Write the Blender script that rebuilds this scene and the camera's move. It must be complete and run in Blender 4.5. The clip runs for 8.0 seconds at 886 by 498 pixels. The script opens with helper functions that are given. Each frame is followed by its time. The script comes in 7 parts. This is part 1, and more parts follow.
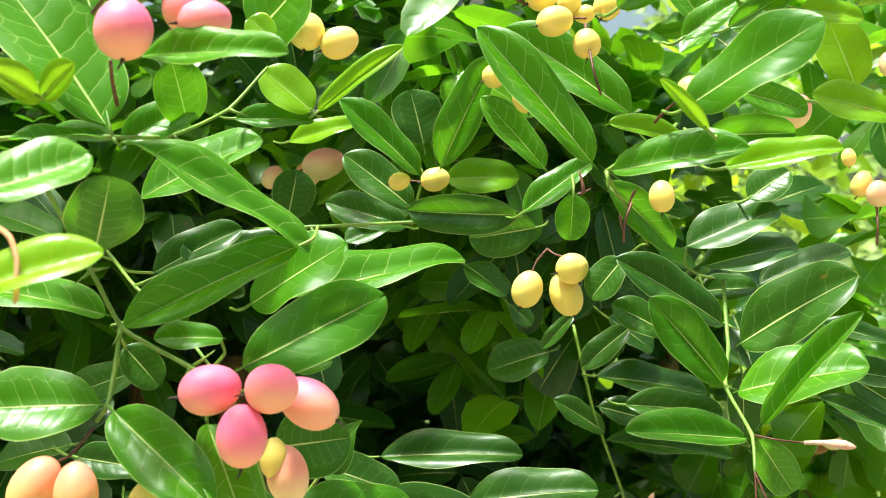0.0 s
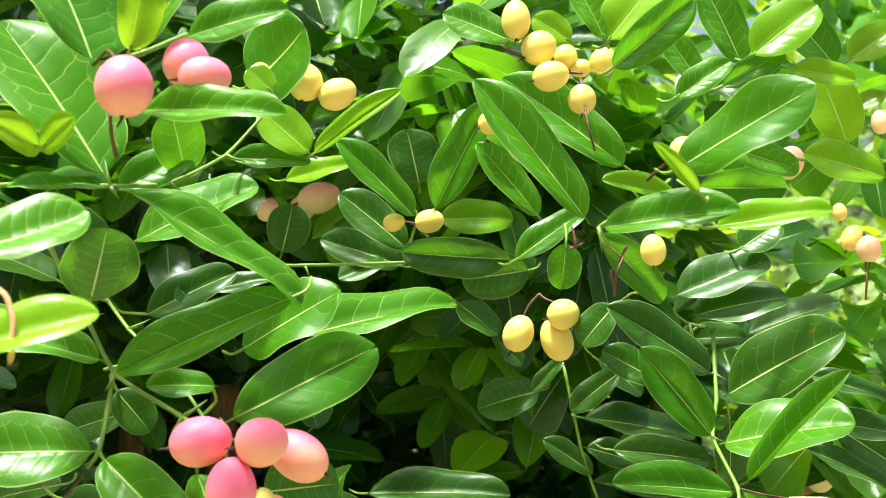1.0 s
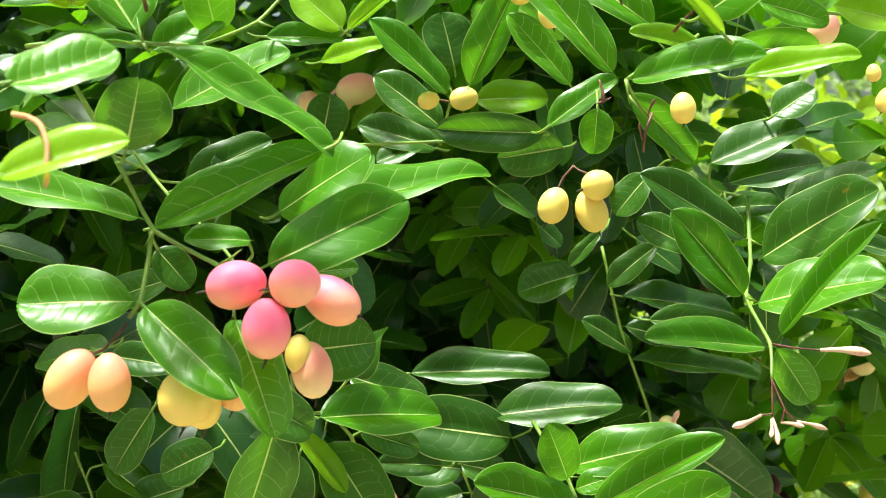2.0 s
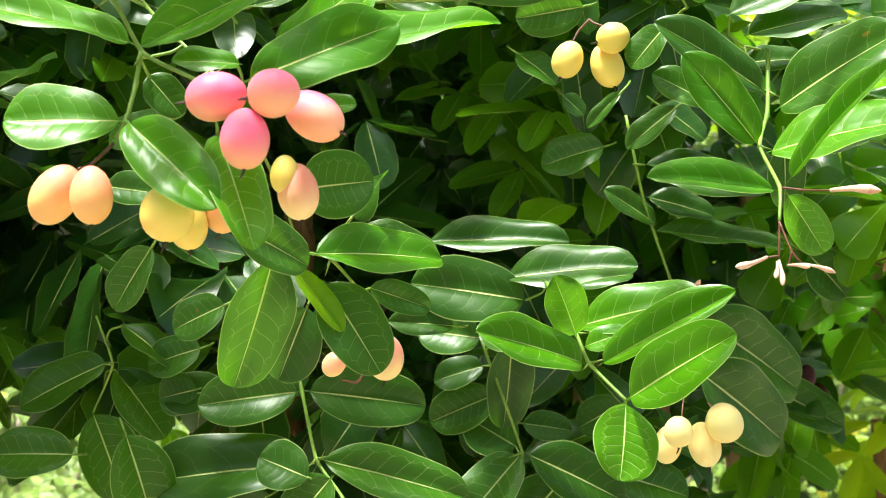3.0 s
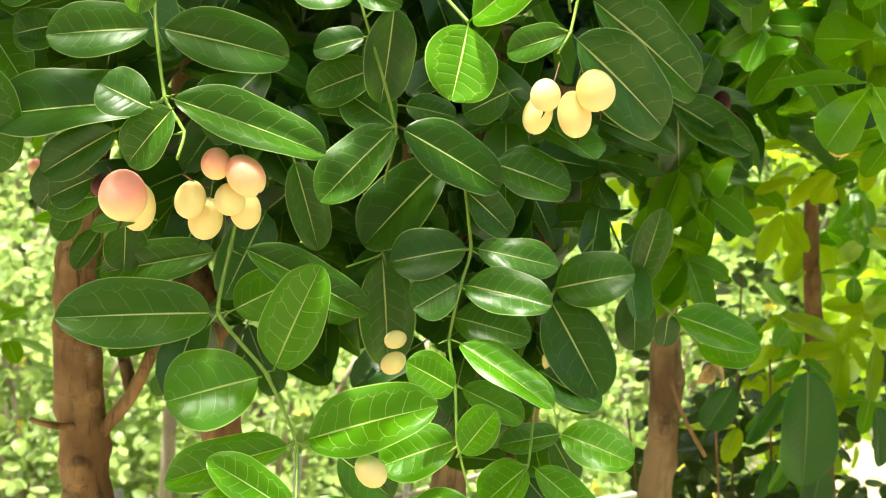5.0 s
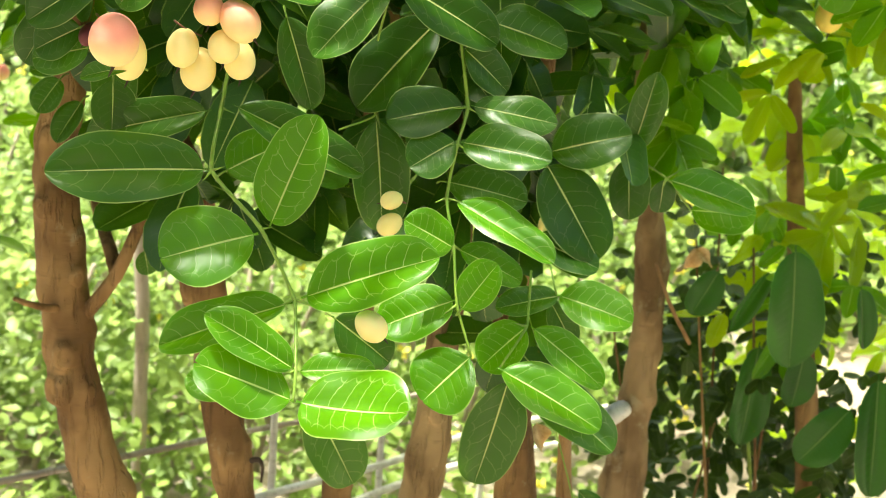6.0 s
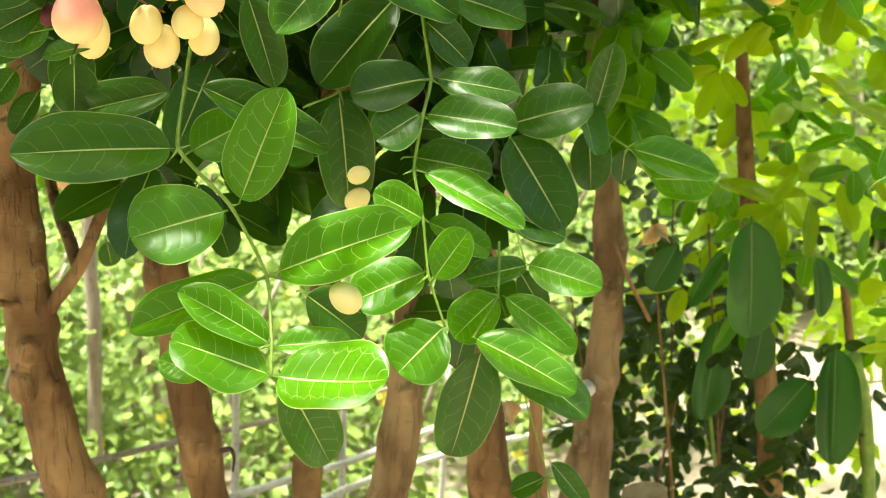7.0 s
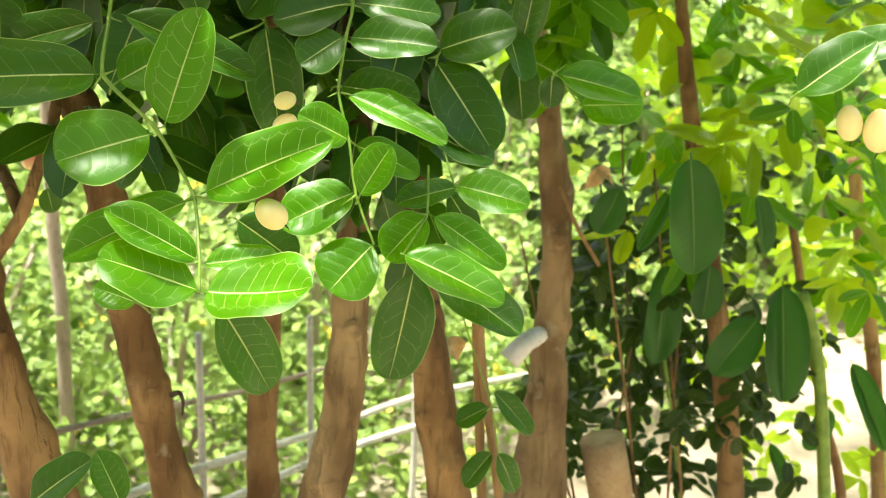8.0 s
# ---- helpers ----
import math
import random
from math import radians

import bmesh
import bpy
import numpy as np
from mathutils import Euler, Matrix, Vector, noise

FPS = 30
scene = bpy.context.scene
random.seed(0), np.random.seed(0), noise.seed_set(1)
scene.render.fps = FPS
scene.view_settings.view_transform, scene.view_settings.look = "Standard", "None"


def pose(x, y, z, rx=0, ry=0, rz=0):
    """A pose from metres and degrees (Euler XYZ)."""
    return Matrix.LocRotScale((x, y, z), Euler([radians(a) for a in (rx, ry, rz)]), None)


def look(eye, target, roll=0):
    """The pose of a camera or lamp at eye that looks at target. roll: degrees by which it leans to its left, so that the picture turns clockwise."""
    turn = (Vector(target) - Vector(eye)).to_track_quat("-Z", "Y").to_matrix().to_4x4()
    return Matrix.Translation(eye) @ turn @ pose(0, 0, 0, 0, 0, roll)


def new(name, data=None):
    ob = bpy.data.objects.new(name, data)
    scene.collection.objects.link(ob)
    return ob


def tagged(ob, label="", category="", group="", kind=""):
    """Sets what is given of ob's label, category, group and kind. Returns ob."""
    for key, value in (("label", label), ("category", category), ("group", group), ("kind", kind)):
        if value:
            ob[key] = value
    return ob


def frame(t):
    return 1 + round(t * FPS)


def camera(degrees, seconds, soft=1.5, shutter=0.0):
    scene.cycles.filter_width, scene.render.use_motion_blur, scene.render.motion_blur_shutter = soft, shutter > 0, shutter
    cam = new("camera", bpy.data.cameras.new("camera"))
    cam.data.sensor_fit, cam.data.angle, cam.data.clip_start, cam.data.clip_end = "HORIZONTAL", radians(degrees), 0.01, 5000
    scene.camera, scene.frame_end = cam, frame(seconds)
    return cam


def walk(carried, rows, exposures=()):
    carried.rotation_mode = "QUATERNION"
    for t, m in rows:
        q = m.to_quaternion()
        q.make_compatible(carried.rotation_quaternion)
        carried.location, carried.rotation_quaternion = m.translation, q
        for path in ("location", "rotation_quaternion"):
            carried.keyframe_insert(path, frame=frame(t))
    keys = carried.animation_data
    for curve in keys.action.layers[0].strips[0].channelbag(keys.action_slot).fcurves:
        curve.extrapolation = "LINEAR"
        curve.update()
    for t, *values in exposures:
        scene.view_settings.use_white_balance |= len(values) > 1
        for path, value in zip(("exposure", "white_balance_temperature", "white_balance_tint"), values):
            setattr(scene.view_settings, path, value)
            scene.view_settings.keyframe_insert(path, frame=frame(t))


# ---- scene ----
cam = camera(39.0, 8.0, soft=0.4)
PATH = [
    (0, (0.016, 0.017, 1.271), (0.015, 2.017, 1.249), 1.1),
    (0.5, (0.022, 0.019, 1.275), (0.048, 2.019, 1.26), 1.6),
    (1, (0.016, 0.013, 1.285), (0.024, 2.013, 1.285), 2.4),
    (1.5, (0.017, 0.007, 1.27), (0.023, 2.005, 1.18), 2.7),
    (1.7, (0.021, 0.005, 1.263), (0.003, 2.002, 1.171), 2.1),
    (2.8, (0.042, 0.009, 1.228), (-0.132, 1.994, 1.06), 1.2),
    (3, (0.054, 0.012, 1.215), (-0.127, 1.994, 1.015), 1.5),
    (3.2, (0.068, 0.019, 1.205), (-0.126, 1.99, 0.926), 2.0),
    (3.5, (0.099, 0.029, 1.18), (-0.063, 2.001, 0.889), 3.5),
    (4, (0.125, 0.035, 1.161), (-0.125, 1.99, 0.824), 5.1),
    (4.5, (0.136, 0.03, 1.14), (-0.12, 1.976, 0.755), 5.6),
    (4.7, (0.135, 0.035, 1.134), (-0.091, 1.978, 0.719), 5.6),
    (5.8, (0.118, 0.037, 1.084), (0.014, 1.964, 0.559), 5.8),
    (6, (0.116, 0.035, 1.075), (0.014, 1.958, 0.535), 5.6),
    (6.5, (0.108, 0.029, 1.056), (0.056, 1.95, 0.503), 5.8),
    (7, (0.104, 0.026, 1.054), (0.09, 1.958, 0.538), 4.0),
    (7.5, (0.111, 0.02, 1.05), (0.128, 1.959, 0.559), 3.2),
    (8, (0.137, 0.003, 1.014), (0.149, 1.937, 0.504), 2.2),
]
walk(cam, [(t, look(eye, target, roll)) for t, eye, target, roll in PATH],
     [(0, 1.08, 6300, -6), (1.7, 1.08, 6300, -6), (3.0, 1.33, 6350, -2), (4, 1.4, 6600, -1), (4.6, 1.66, 6850, -2), (6, 1.66, 6950, -4), (8, 1.66, 6850, -4)])

# ---- world and sun ----
world = bpy.data.worlds.new("sky")
scene.world = world
world.use_nodes = True
wn = world.node_tree
sky = wn.nodes.new("ShaderNodeTexSky")
sky.sky_type, sky.sun_disc = "NISHITA", False
SUN_EL, SUN_AZ = radians(76), radians(-98)   # azimuth from +y towards +x
sky.sun_elevation, sky.sun_rotation = SUN_EL, SUN_AZ
sky.dust_density, sky.ozone_density = 8.0, 1.0
wn.links.new(sky.outputs[0], wn.nodes["Background"].inputs[0])
wn.nodes["Background"].inputs[1].default_value = 0.135
sun = new("sun", bpy.data.lights.new("sun", "SUN"))
sun.data.energy, sun.data.angle, sun.data.color = 5.0, radians(4), (1, 0.97, 0.9)
toward = Vector((math.sin(SUN_AZ) * math.cos(SUN_EL), math.cos(SUN_AZ) * math.cos(SUN_EL), math.sin(SUN_EL)))
sun.matrix_world = look(tuple(toward * 20), (0, 0, 0))
cam.data.dof.use_dof, cam.data.dof.focus_distance, cam.data.dof.aperture_fstop = True, 0.54, 25.0


# ---- materials ----
def nodes(name):
    m = bpy.data.materials.new(name)
    m.use_nodes = True
    nt = m.node_tree
    return m, nt, nt.nodes["Principled BSDF"]


def add(nt, kind, **values):
    n = nt.nodes.new(kind)
    for key, v in values.items():
        setattr(n, key, v)
    return n


def maths(nt, op, a, b=0.0, clamp=False):
    n = add(nt, "ShaderNodeMath", operation=op, use_clamp=clamp)
    for i, v in enumerate((a, b)):
        if isinstance(v, (int, float)):
            n.inputs[i].default_value = v
        else:
            nt.links.new(v, n.inputs[i])
    return n.outputs[0]


def band(nt, value, lo, hi):
    """0 at lo, 1 at hi, smooth."""
    n = add(nt, "ShaderNodeMapRange", interpolation_type="SMOOTHSTEP")
    nt.links.new(value, n.inputs[0])
    n.inputs[1].default_value, n.inputs[2].default_value = lo, hi
    return n.outputs[0]


def blend(nt, fac, a, b, how="MIX"):
    n = add(nt, "ShaderNodeMix", data_type="RGBA", blend_type=how)
    for slot, v in ((0, fac), (6, a), (7, b)):
        if isinstance(v, tuple):
            n.inputs[slot].default_value = (*v, 1)
        elif isinstance(v, (int, float)):
            n.inputs[slot].default_value = v
        else:
            nt.links.new(v, n.inputs[slot])
    return n.outputs[2]


def grain(nt, scale, detail=3.0, coord=None, rough=0.55):
    n = add(nt, "ShaderNodeTexNoise")
    n.inputs["Scale"].default_value, n.inputs["Detail"].default_value = scale, detail
    n.inputs["Roughness"].default_value = rough
    if coord is not None:
        nt.links.new(coord, n.inputs["Vector"])
    return n.outputs["Fac"]


def bump(nt, height, strength, distance):
    n = add(nt, "ShaderNodeBump")
    n.inputs["Strength"].default_value, n.inputs["Distance"].default_value = strength, distance
    nt.links.new(height, n.inputs["Height"])
    return n.outputs[0]


def leaf_material(name, dark, light, vein, glow, gloss=0.25, through_light=0.33, per_piece=True, veins=7.0, lines=0.5, quilted=0.05, rib=0.9, shine=0.3):
    """A leathery leaf: pale midrib, side veins that meet in loops short of the margin, glossy skin, light shining through.
    lines: how strongly the side veins show; quilted: how far the blade swells between them."""
    m, nt, bsdf = nodes(name)
    uv = add(nt, "ShaderNodeUVMap").outputs[0]
    sep = add(nt, "ShaderNodeSeparateXYZ")
    nt.links.new(uv, sep.inputs[0])
    u, v = sep.outputs[0], sep.outputs[1]
    off = maths(nt, "MULTIPLY", maths(nt, "ABSOLUTE", maths(nt, "SUBTRACT", v, 0.5)), 2.0)
    pos = add(nt, "ShaderNodeNewGeometry").outputs["Position"]
    wob = grain(nt, 75, 3, pos, 0.6)
    rnd = (add(nt, "ShaderNodeObjectInfo").outputs["Random"] if per_piece else add(nt, "ShaderNodeNewGeometry").outputs["Random Per Island"])
    # side veins: bowed strokes running from the midrib towards the tip, a few more on some leaves
    run = maths(nt, "MULTIPLY", maths(nt, "POWER", off, 1.35), 1.3)
    side = maths(nt, "GREATER_THAN", v, 0.5)
    s = maths(nt, "SUBTRACT", maths(nt, "MULTIPLY", u, maths(nt, "ADD", maths(nt, "MULTIPLY", rnd, 2.5), veins - 1)), run)
    s = maths(nt, "ADD", maths(nt, "ADD", s, maths(nt, "MULTIPLY", side, 0.42)), maths(nt, "MULTIPLY", wob, 0.7))
    tri = maths(nt, "ABSOLUTE", maths(nt, "SUBTRACT", maths(nt, "FRACT", s), 0.5))
    lateral = maths(nt, "MULTIPLY", band(nt, tri, 0.03, 0.006), band(nt, off, 0.82, 0.6))
    arch = maths(nt, "ABSOLUTE", maths(nt, "SUBTRACT", maths(nt, "ADD", off, maths(nt, "MULTIPLY", maths(nt, "POWER", tri, 2.0), -0.5)), maths(nt, "ADD", maths(nt, "MULTIPLY", wob, 0.3), 0.48)))
    loops = maths(nt, "MULTIPLY", band(nt, arch, 0.026, 0.004), 0.45)
    lateral = maths(nt, "MAXIMUM", lateral, loops)
    mid = band(nt, maths(nt, "DIVIDE", off, maths(nt, "SUBTRACT", 1.05, maths(nt, "MULTIPLY", u, 0.85))), 0.054, 0.022)   # tapers to the tip
    rim = band(nt, off, 0.955, 0.99)
    patch = grain(nt, 28, 1, pos)
    tone = maths(nt, "ADD", maths(nt, "MULTIPLY", rnd, 0.65), maths(nt, "MULTIPLY", patch, 0.45), True)
    col = blend(nt, tone, dark, light)
    spots = band(nt, grain(nt, 95, 1, pos), 0.8, 0.83)      # a few rusty specks
    col = blend(nt, maths(nt, "MULTIPLY", spots, 0.7), col, (0.2, 0.075, 0.012))
    col = blend(nt, maths(nt, "MULTIPLY", lateral, maths(nt, "ADD", maths(nt, "MULTIPLY", rnd, 0.8 * lines), 0.25 * lines)), col, vein)
    col = blend(nt, maths(nt, "MULTIPLY", rim, 0.6), col, vein)
    col = blend(nt, maths(nt, "MULTIPLY", mid, rib), col, tuple(0.45 * c + 0.55 * w for c, w in zip(vein, (0.76, 0.8, 0.3))))
    nt.links.new(col, bsdf.inputs["Base Color"])
    bsdf.inputs["Specular IOR Level"].default_value = shine
    nt.links.new(maths(nt, "ADD", maths(nt, "MULTIPLY", patch, 0.14), gloss - 0.05), bsdf.inputs["Roughness"])
    quilt = maths(nt, "MULTIPLY", band(nt, tri, 0.0, 0.35), band(nt, off, 1.0, 0.5))   # the blade swells between its veins
    relief = maths(nt, "SUBTRACT", maths(nt, "ADD", maths(nt, "MULTIPLY", patch, 1.1), maths(nt, "MULTIPLY", quilt, quilted)), maths(nt, "MULTIPLY", mid, 0.25))
    nt.links.new(bump(nt, relief, 0.6, 0.002), bsdf.inputs["Normal"])
    tr = add(nt, "ShaderNodeBsdfTranslucent")
    nt.links.new(blend(nt, maths(nt, "MULTIPLY", lateral, 0.5 * lines), blend(nt, tone, glow, tuple(min(1, c * 1.3) for c in glow)), vein), tr.inputs[0])
    mix = add(nt, "ShaderNodeMixShader")
    mix.inputs[0].default_value = through_light
    nt.links.new(bsdf.outputs[0], mix.inputs[1])
    nt.links.new(tr.outputs[0], mix.inputs[2])
    nt.links.new(mix.outputs[0], nt.nodes["Material Output"].inputs[0])
    return m


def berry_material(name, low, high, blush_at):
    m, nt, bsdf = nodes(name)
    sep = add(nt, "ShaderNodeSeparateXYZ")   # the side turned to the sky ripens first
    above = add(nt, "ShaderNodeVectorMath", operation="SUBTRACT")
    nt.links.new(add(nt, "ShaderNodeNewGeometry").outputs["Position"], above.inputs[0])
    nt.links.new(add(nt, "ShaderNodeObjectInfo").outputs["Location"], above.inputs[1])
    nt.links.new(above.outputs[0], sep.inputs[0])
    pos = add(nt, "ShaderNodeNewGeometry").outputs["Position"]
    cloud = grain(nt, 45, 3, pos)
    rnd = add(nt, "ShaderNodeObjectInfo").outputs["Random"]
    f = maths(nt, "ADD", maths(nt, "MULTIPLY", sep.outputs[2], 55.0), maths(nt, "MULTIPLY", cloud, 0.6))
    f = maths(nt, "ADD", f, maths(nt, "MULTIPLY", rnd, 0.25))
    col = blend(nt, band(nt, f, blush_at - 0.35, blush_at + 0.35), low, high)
    specks = band(nt, grain(nt, 1300, 1, pos), 0.62, 0.8)
    col = blend(nt, maths(nt, "MULTIPLY", specks, 0.12), col, low)
    nt.links.new(col, bsdf.inputs["Base Color"])
    bsdf.inputs["Roughness"].default_value = 0.46
    bsdf.inputs["Specular IOR Level"].default_value = 0.35
    bsdf.inputs["Subsurface Weight"].default_value = 0.25
    bsdf.inputs["Subsurface Radius"].default_value = (0.006, 0.003, 0.0015)
    bsdf.inputs["Subsurface Scale"].default_value = 1.0
    nt.links.new(bump(nt, grain(nt, 500, 2, pos), 0.12, 0.0004), bsdf.inputs["Normal"])
    return m


def rough_material(name, a, b, c, scale, roughness=0.85, relief=0.6, depth=0.004, stretch=(1, 1, 1)):
    """Bark, earth, cut wood: two scales of mottling with relief."""
    m, nt, bsdf = nodes(name)
    pos = add(nt, "ShaderNodeNewGeometry").outputs["Position"]
    mp = add(nt, "ShaderNodeMapping")
    nt.links.new(pos, mp.inputs[0])
    mp.inputs["Scale"].default_value = stretch
    big, small = grain(nt, scale, 4, mp.outputs[0]), grain(nt, scale * 7, 4, mp.outputs[0], 0.65)
    col = blend(nt, band(nt, big, 0.35, 0.68), a, b)
    col = blend(nt, maths(nt, "MULTIPLY", band(nt, small, 0.5, 0.72), 0.7), col, c)
    nt.links.new(col, bsdf.inputs["Base Color"])
    bsdf.inputs["Roughness"].default_value = roughness
    nt.links.new(bump(nt, maths(nt, "ADD", big, small), relief, depth), bsdf.inputs["Normal"])
    return m


def bark_material(name, a, b, c):
    """Bark of a garden bush: broad blotches, upright cracks, level rings of pores and pale lichen."""
    m, nt, bsdf = nodes(name)
    pos = add(nt, "ShaderNodeNewGeometry").outputs["Position"]
    def mapped(scale):
        n = add(nt, "ShaderNodeMapping")
        nt.links.new(pos, n.inputs[0])
        n.inputs["Scale"].default_value = scale
        return n.outputs[0]
    blotch = grain(nt, 22, 3, mapped((1, 1, 0.6)))
    crack = grain(nt, 150, 3, mapped((1, 1, 0.16)), 0.6)
    ring = grain(nt, 210, 2, mapped((0.25, 0.25, 1)))
    moss = grain(nt, 34, 4, pos, 0.7)
    col = blend(nt, band(nt, blotch, 0.36, 0.64), a, b)
    col = blend(nt, maths(nt, "MULTIPLY", band(nt, crack, 0.58, 0.74), 0.3), col, c)
    col = blend(nt, maths(nt, "MULTIPLY", band(nt, ring, 0.6, 0.74), 0.3), col, c)
    col = blend(nt, maths(nt, "MULTIPLY", band(nt, moss, 0.6, 0.72), 0.45), col, (0.4, 0.36, 0.24))
    nt.links.new(col, bsdf.inputs["Base Color"])
    bsdf.inputs["Roughness"].default_value = 0.8
    bsdf.inputs["Specular IOR Level"].default_value = 0.3
    height = maths(nt, "SUBTRACT", maths(nt, "ADD", blotch, maths(nt, "MULTIPLY", ring, 0.25)), maths(nt, "MULTIPLY", band(nt, crack, 0.5, 0.7), 0.5))
    nt.links.new(bump(nt, height, 0.9, 0.005), bsdf.inputs["Normal"])
    return m


LEAF = leaf_material("karonda_leaf", (0.012, 0.045, 0.003), (0.04, 0.12, 0.007), (0.46, 0.56, 0.19), (0.16, 0.44, 0.004), gloss=0.35, through_light=0.2, lines=0.4, shine=0.34)
# lighter copy of LEAF: the sun on these leaves is in their colour
LIT_LEAF = leaf_material("lit_karonda_leaf", (0.027, 0.115, 0.001), (0.07, 0.215, 0.003), (0.56, 0.68, 0.22), (0.2, 0.52, 0.007), gloss=0.34, through_light=0.32, lines=0.6, quilted=0.09)
YOUNG = leaf_material("young_leaf", (0.09, 0.25, 0.004), (0.2, 0.4, 0.006), (0.46, 0.6, 0.12), (0.42, 0.66, 0.02), through_light=0.42, lines=0.6)
# darker copy of LEAF: the crown's inner shade is put into its colour
SHADE_GREEN = leaf_material("shade_green_leaf", (0.007, 0.036, 0.004), (0.03, 0.1, 0.01), (0.3, 0.4, 0.08), (0.16, 0.44, 0.008), gloss=0.3, through_light=0.14, per_piece=False, lines=0.25, shine=0.5)
FAR = leaf_material("far_leaf", (0.014, 0.05, 0.01), (0.33, 0.43, 0.105), (0.38, 0.44, 0.18), (0.3, 0.44, 0.1), gloss=0.42, through_light=0.33, per_piece=False, rib=0.3)
# yellow-green with sunlight in the colour, for the neighbour's lit sprays
LIT_YELLOW = leaf_material("lit_yellow_leaf", (0.03, 0.09, 0.003), (0.3, 0.44, 0.012), (0.4, 0.52, 0.1), (0.5, 0.7, 0.02), gloss=0.26, through_light=0.46, per_piece=False, rib=0.5)
# lighter copy of the crown leaf, with sunlight in its colour
LIT_GREEN = leaf_material("lit_green_leaf", (0.02, 0.085, 0.002), (0.095, 0.25, 0.005), (0.34, 0.5, 0.09), (0.26, 0.58, 0.012), gloss=0.28, through_light=0.36, per_piece=False, lines=0.4)
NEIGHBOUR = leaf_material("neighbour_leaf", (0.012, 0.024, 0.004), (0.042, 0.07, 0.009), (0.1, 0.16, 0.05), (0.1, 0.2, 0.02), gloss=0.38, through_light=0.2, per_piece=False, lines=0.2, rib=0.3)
BIGLEAF = leaf_material("long_leaf", (0.007, 0.036, 0.006), (0.02, 0.066, 0.01), (0.1, 0.22, 0.06), (0.1, 0.32, 0.02), gloss=0.3, veins=14, quilted=0.12, lines=0.3, rib=0.35)
BLOSSOM = rough_material("yellow_blossom", (0.75, 0.66, 0.07), (0.8, 0.74, 0.12), (0.6, 0.5, 0.04), 60, 0.6)
TWIG = rough_material("green_twig", (0.13, 0.24, 0.025), (0.23, 0.36, 0.045), (0.2, 0.18, 0.05), 60, 0.5, 0.3, 0.001)
STALK = rough_material("red_stalk", (0.1, 0.028, 0.016), (0.17, 0.06, 0.03), (0.065, 0.022, 0.014), 120, 0.5, 0.3, 0.001)
BARK = bark_material("bark", (0.15, 0.08, 0.03), (0.33, 0.2, 0.085), (0.055, 0.032, 0.016))
TANBARK = bark_material("tan_bark", (0.16, 0.1, 0.045), (0.34, 0.235, 0.12), (0.07, 0.045, 0.024))
EARTH = rough_material("earth", (0.25, 0.195, 0.145), (0.35, 0.29, 0.22), (0.16, 0.125, 0.09), 3, 0.95, 0.5, 0.02)
GREYBARK = rough_material("grey_sapling_bark", (0.3, 0.24, 0.19), (0.44, 0.37, 0.31), (0.16, 0.12, 0.09), 20, 0.85, 0.5, 0.003, (1, 1, 0.3))
CANE = rough_material("weathered_cane", (0.5, 0.48, 0.44), (0.68, 0.66, 0.62), (0.3, 0.27, 0.23), 25, 0.7, 0.4, 0.002, (0.2, 1, 1))
STAKE = rough_material("brown_stake", (0.2, 0.11, 0.04), (0.34, 0.2, 0.08), (0.1, 0.055, 0.025), 40, 0.7, 0.5, 0.002, (1, 1, 0.2))
PALE = rough_material("bleached_wood", (0.68, 0.65, 0.58), (0.78, 0.75, 0.7), (0.5, 0.45, 0.38), 40, 0.7, 0.3, 0.001)
CUT = rough_material("cut_wood", (0.46, 0.3, 0.15), (0.6, 0.43, 0.24), (0.28, 0.18, 0.1), 30, 0.8, 0.5, 0.002)
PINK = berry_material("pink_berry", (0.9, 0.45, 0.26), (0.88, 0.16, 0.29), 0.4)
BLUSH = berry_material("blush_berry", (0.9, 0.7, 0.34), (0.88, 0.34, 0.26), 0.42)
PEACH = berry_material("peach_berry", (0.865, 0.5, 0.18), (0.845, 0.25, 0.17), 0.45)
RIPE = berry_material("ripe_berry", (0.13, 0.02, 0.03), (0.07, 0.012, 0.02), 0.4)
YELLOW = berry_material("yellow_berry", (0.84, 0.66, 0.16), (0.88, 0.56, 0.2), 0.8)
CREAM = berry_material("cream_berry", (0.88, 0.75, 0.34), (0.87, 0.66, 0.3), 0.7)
HAIR = rough_material("dry_tip", (0.05, 0.03, 0.02), (0.08, 0.05, 0.03), (0.03, 0.02, 0.02), 200, 0.8)
DRY = rough_material("dried_flower", (0.5, 0.22, 0.08), (0.62, 0.36, 0.18), (0.35, 0.12, 0.05), 90, 0.7, 0.3, 0.0006)
WITHERED = rough_material("withered_leaf", (0.5, 0.3, 0.1), (0.66, 0.5, 0.26), (0.34, 0.16, 0.05), 70, 0.7, 0.4, 0.0008)
PETAL = rough_material("flower_bud", (0.62, 0.36, 0.26), (0.74, 0.52, 0.38), (0.5, 0.16, 0.12), 90, 0.5, 0.2, 0.0005)


# ---- building blocks ----
def mesh(name, bm, material, smooth=True):
    me = bpy.data.meshes.new(name)
    bm.to_mesh(me)
    bm.free()
    me.materials.append(material)
    if smooth:
        me.polygons.foreach_set("use_smooth", [True] * len(me.polygons))
    return me


def part(name, bm, material, parent, label=""):
    ob = new(name, mesh(name, bm, material))
    ob.parent = parent
    return tagged(ob, label)


def blade(u, tip=1.0):
    """Half width of a leaf at u of its length: a short stalk, then an oblong blade rounded at both ends."""
    if u < 0.05:
        return 0.035
    q = ((u - 0.05) / 0.95) ** tip
    return max(0.03, (1 - abs(2 * q - 1) ** 2.3) ** 0.52)


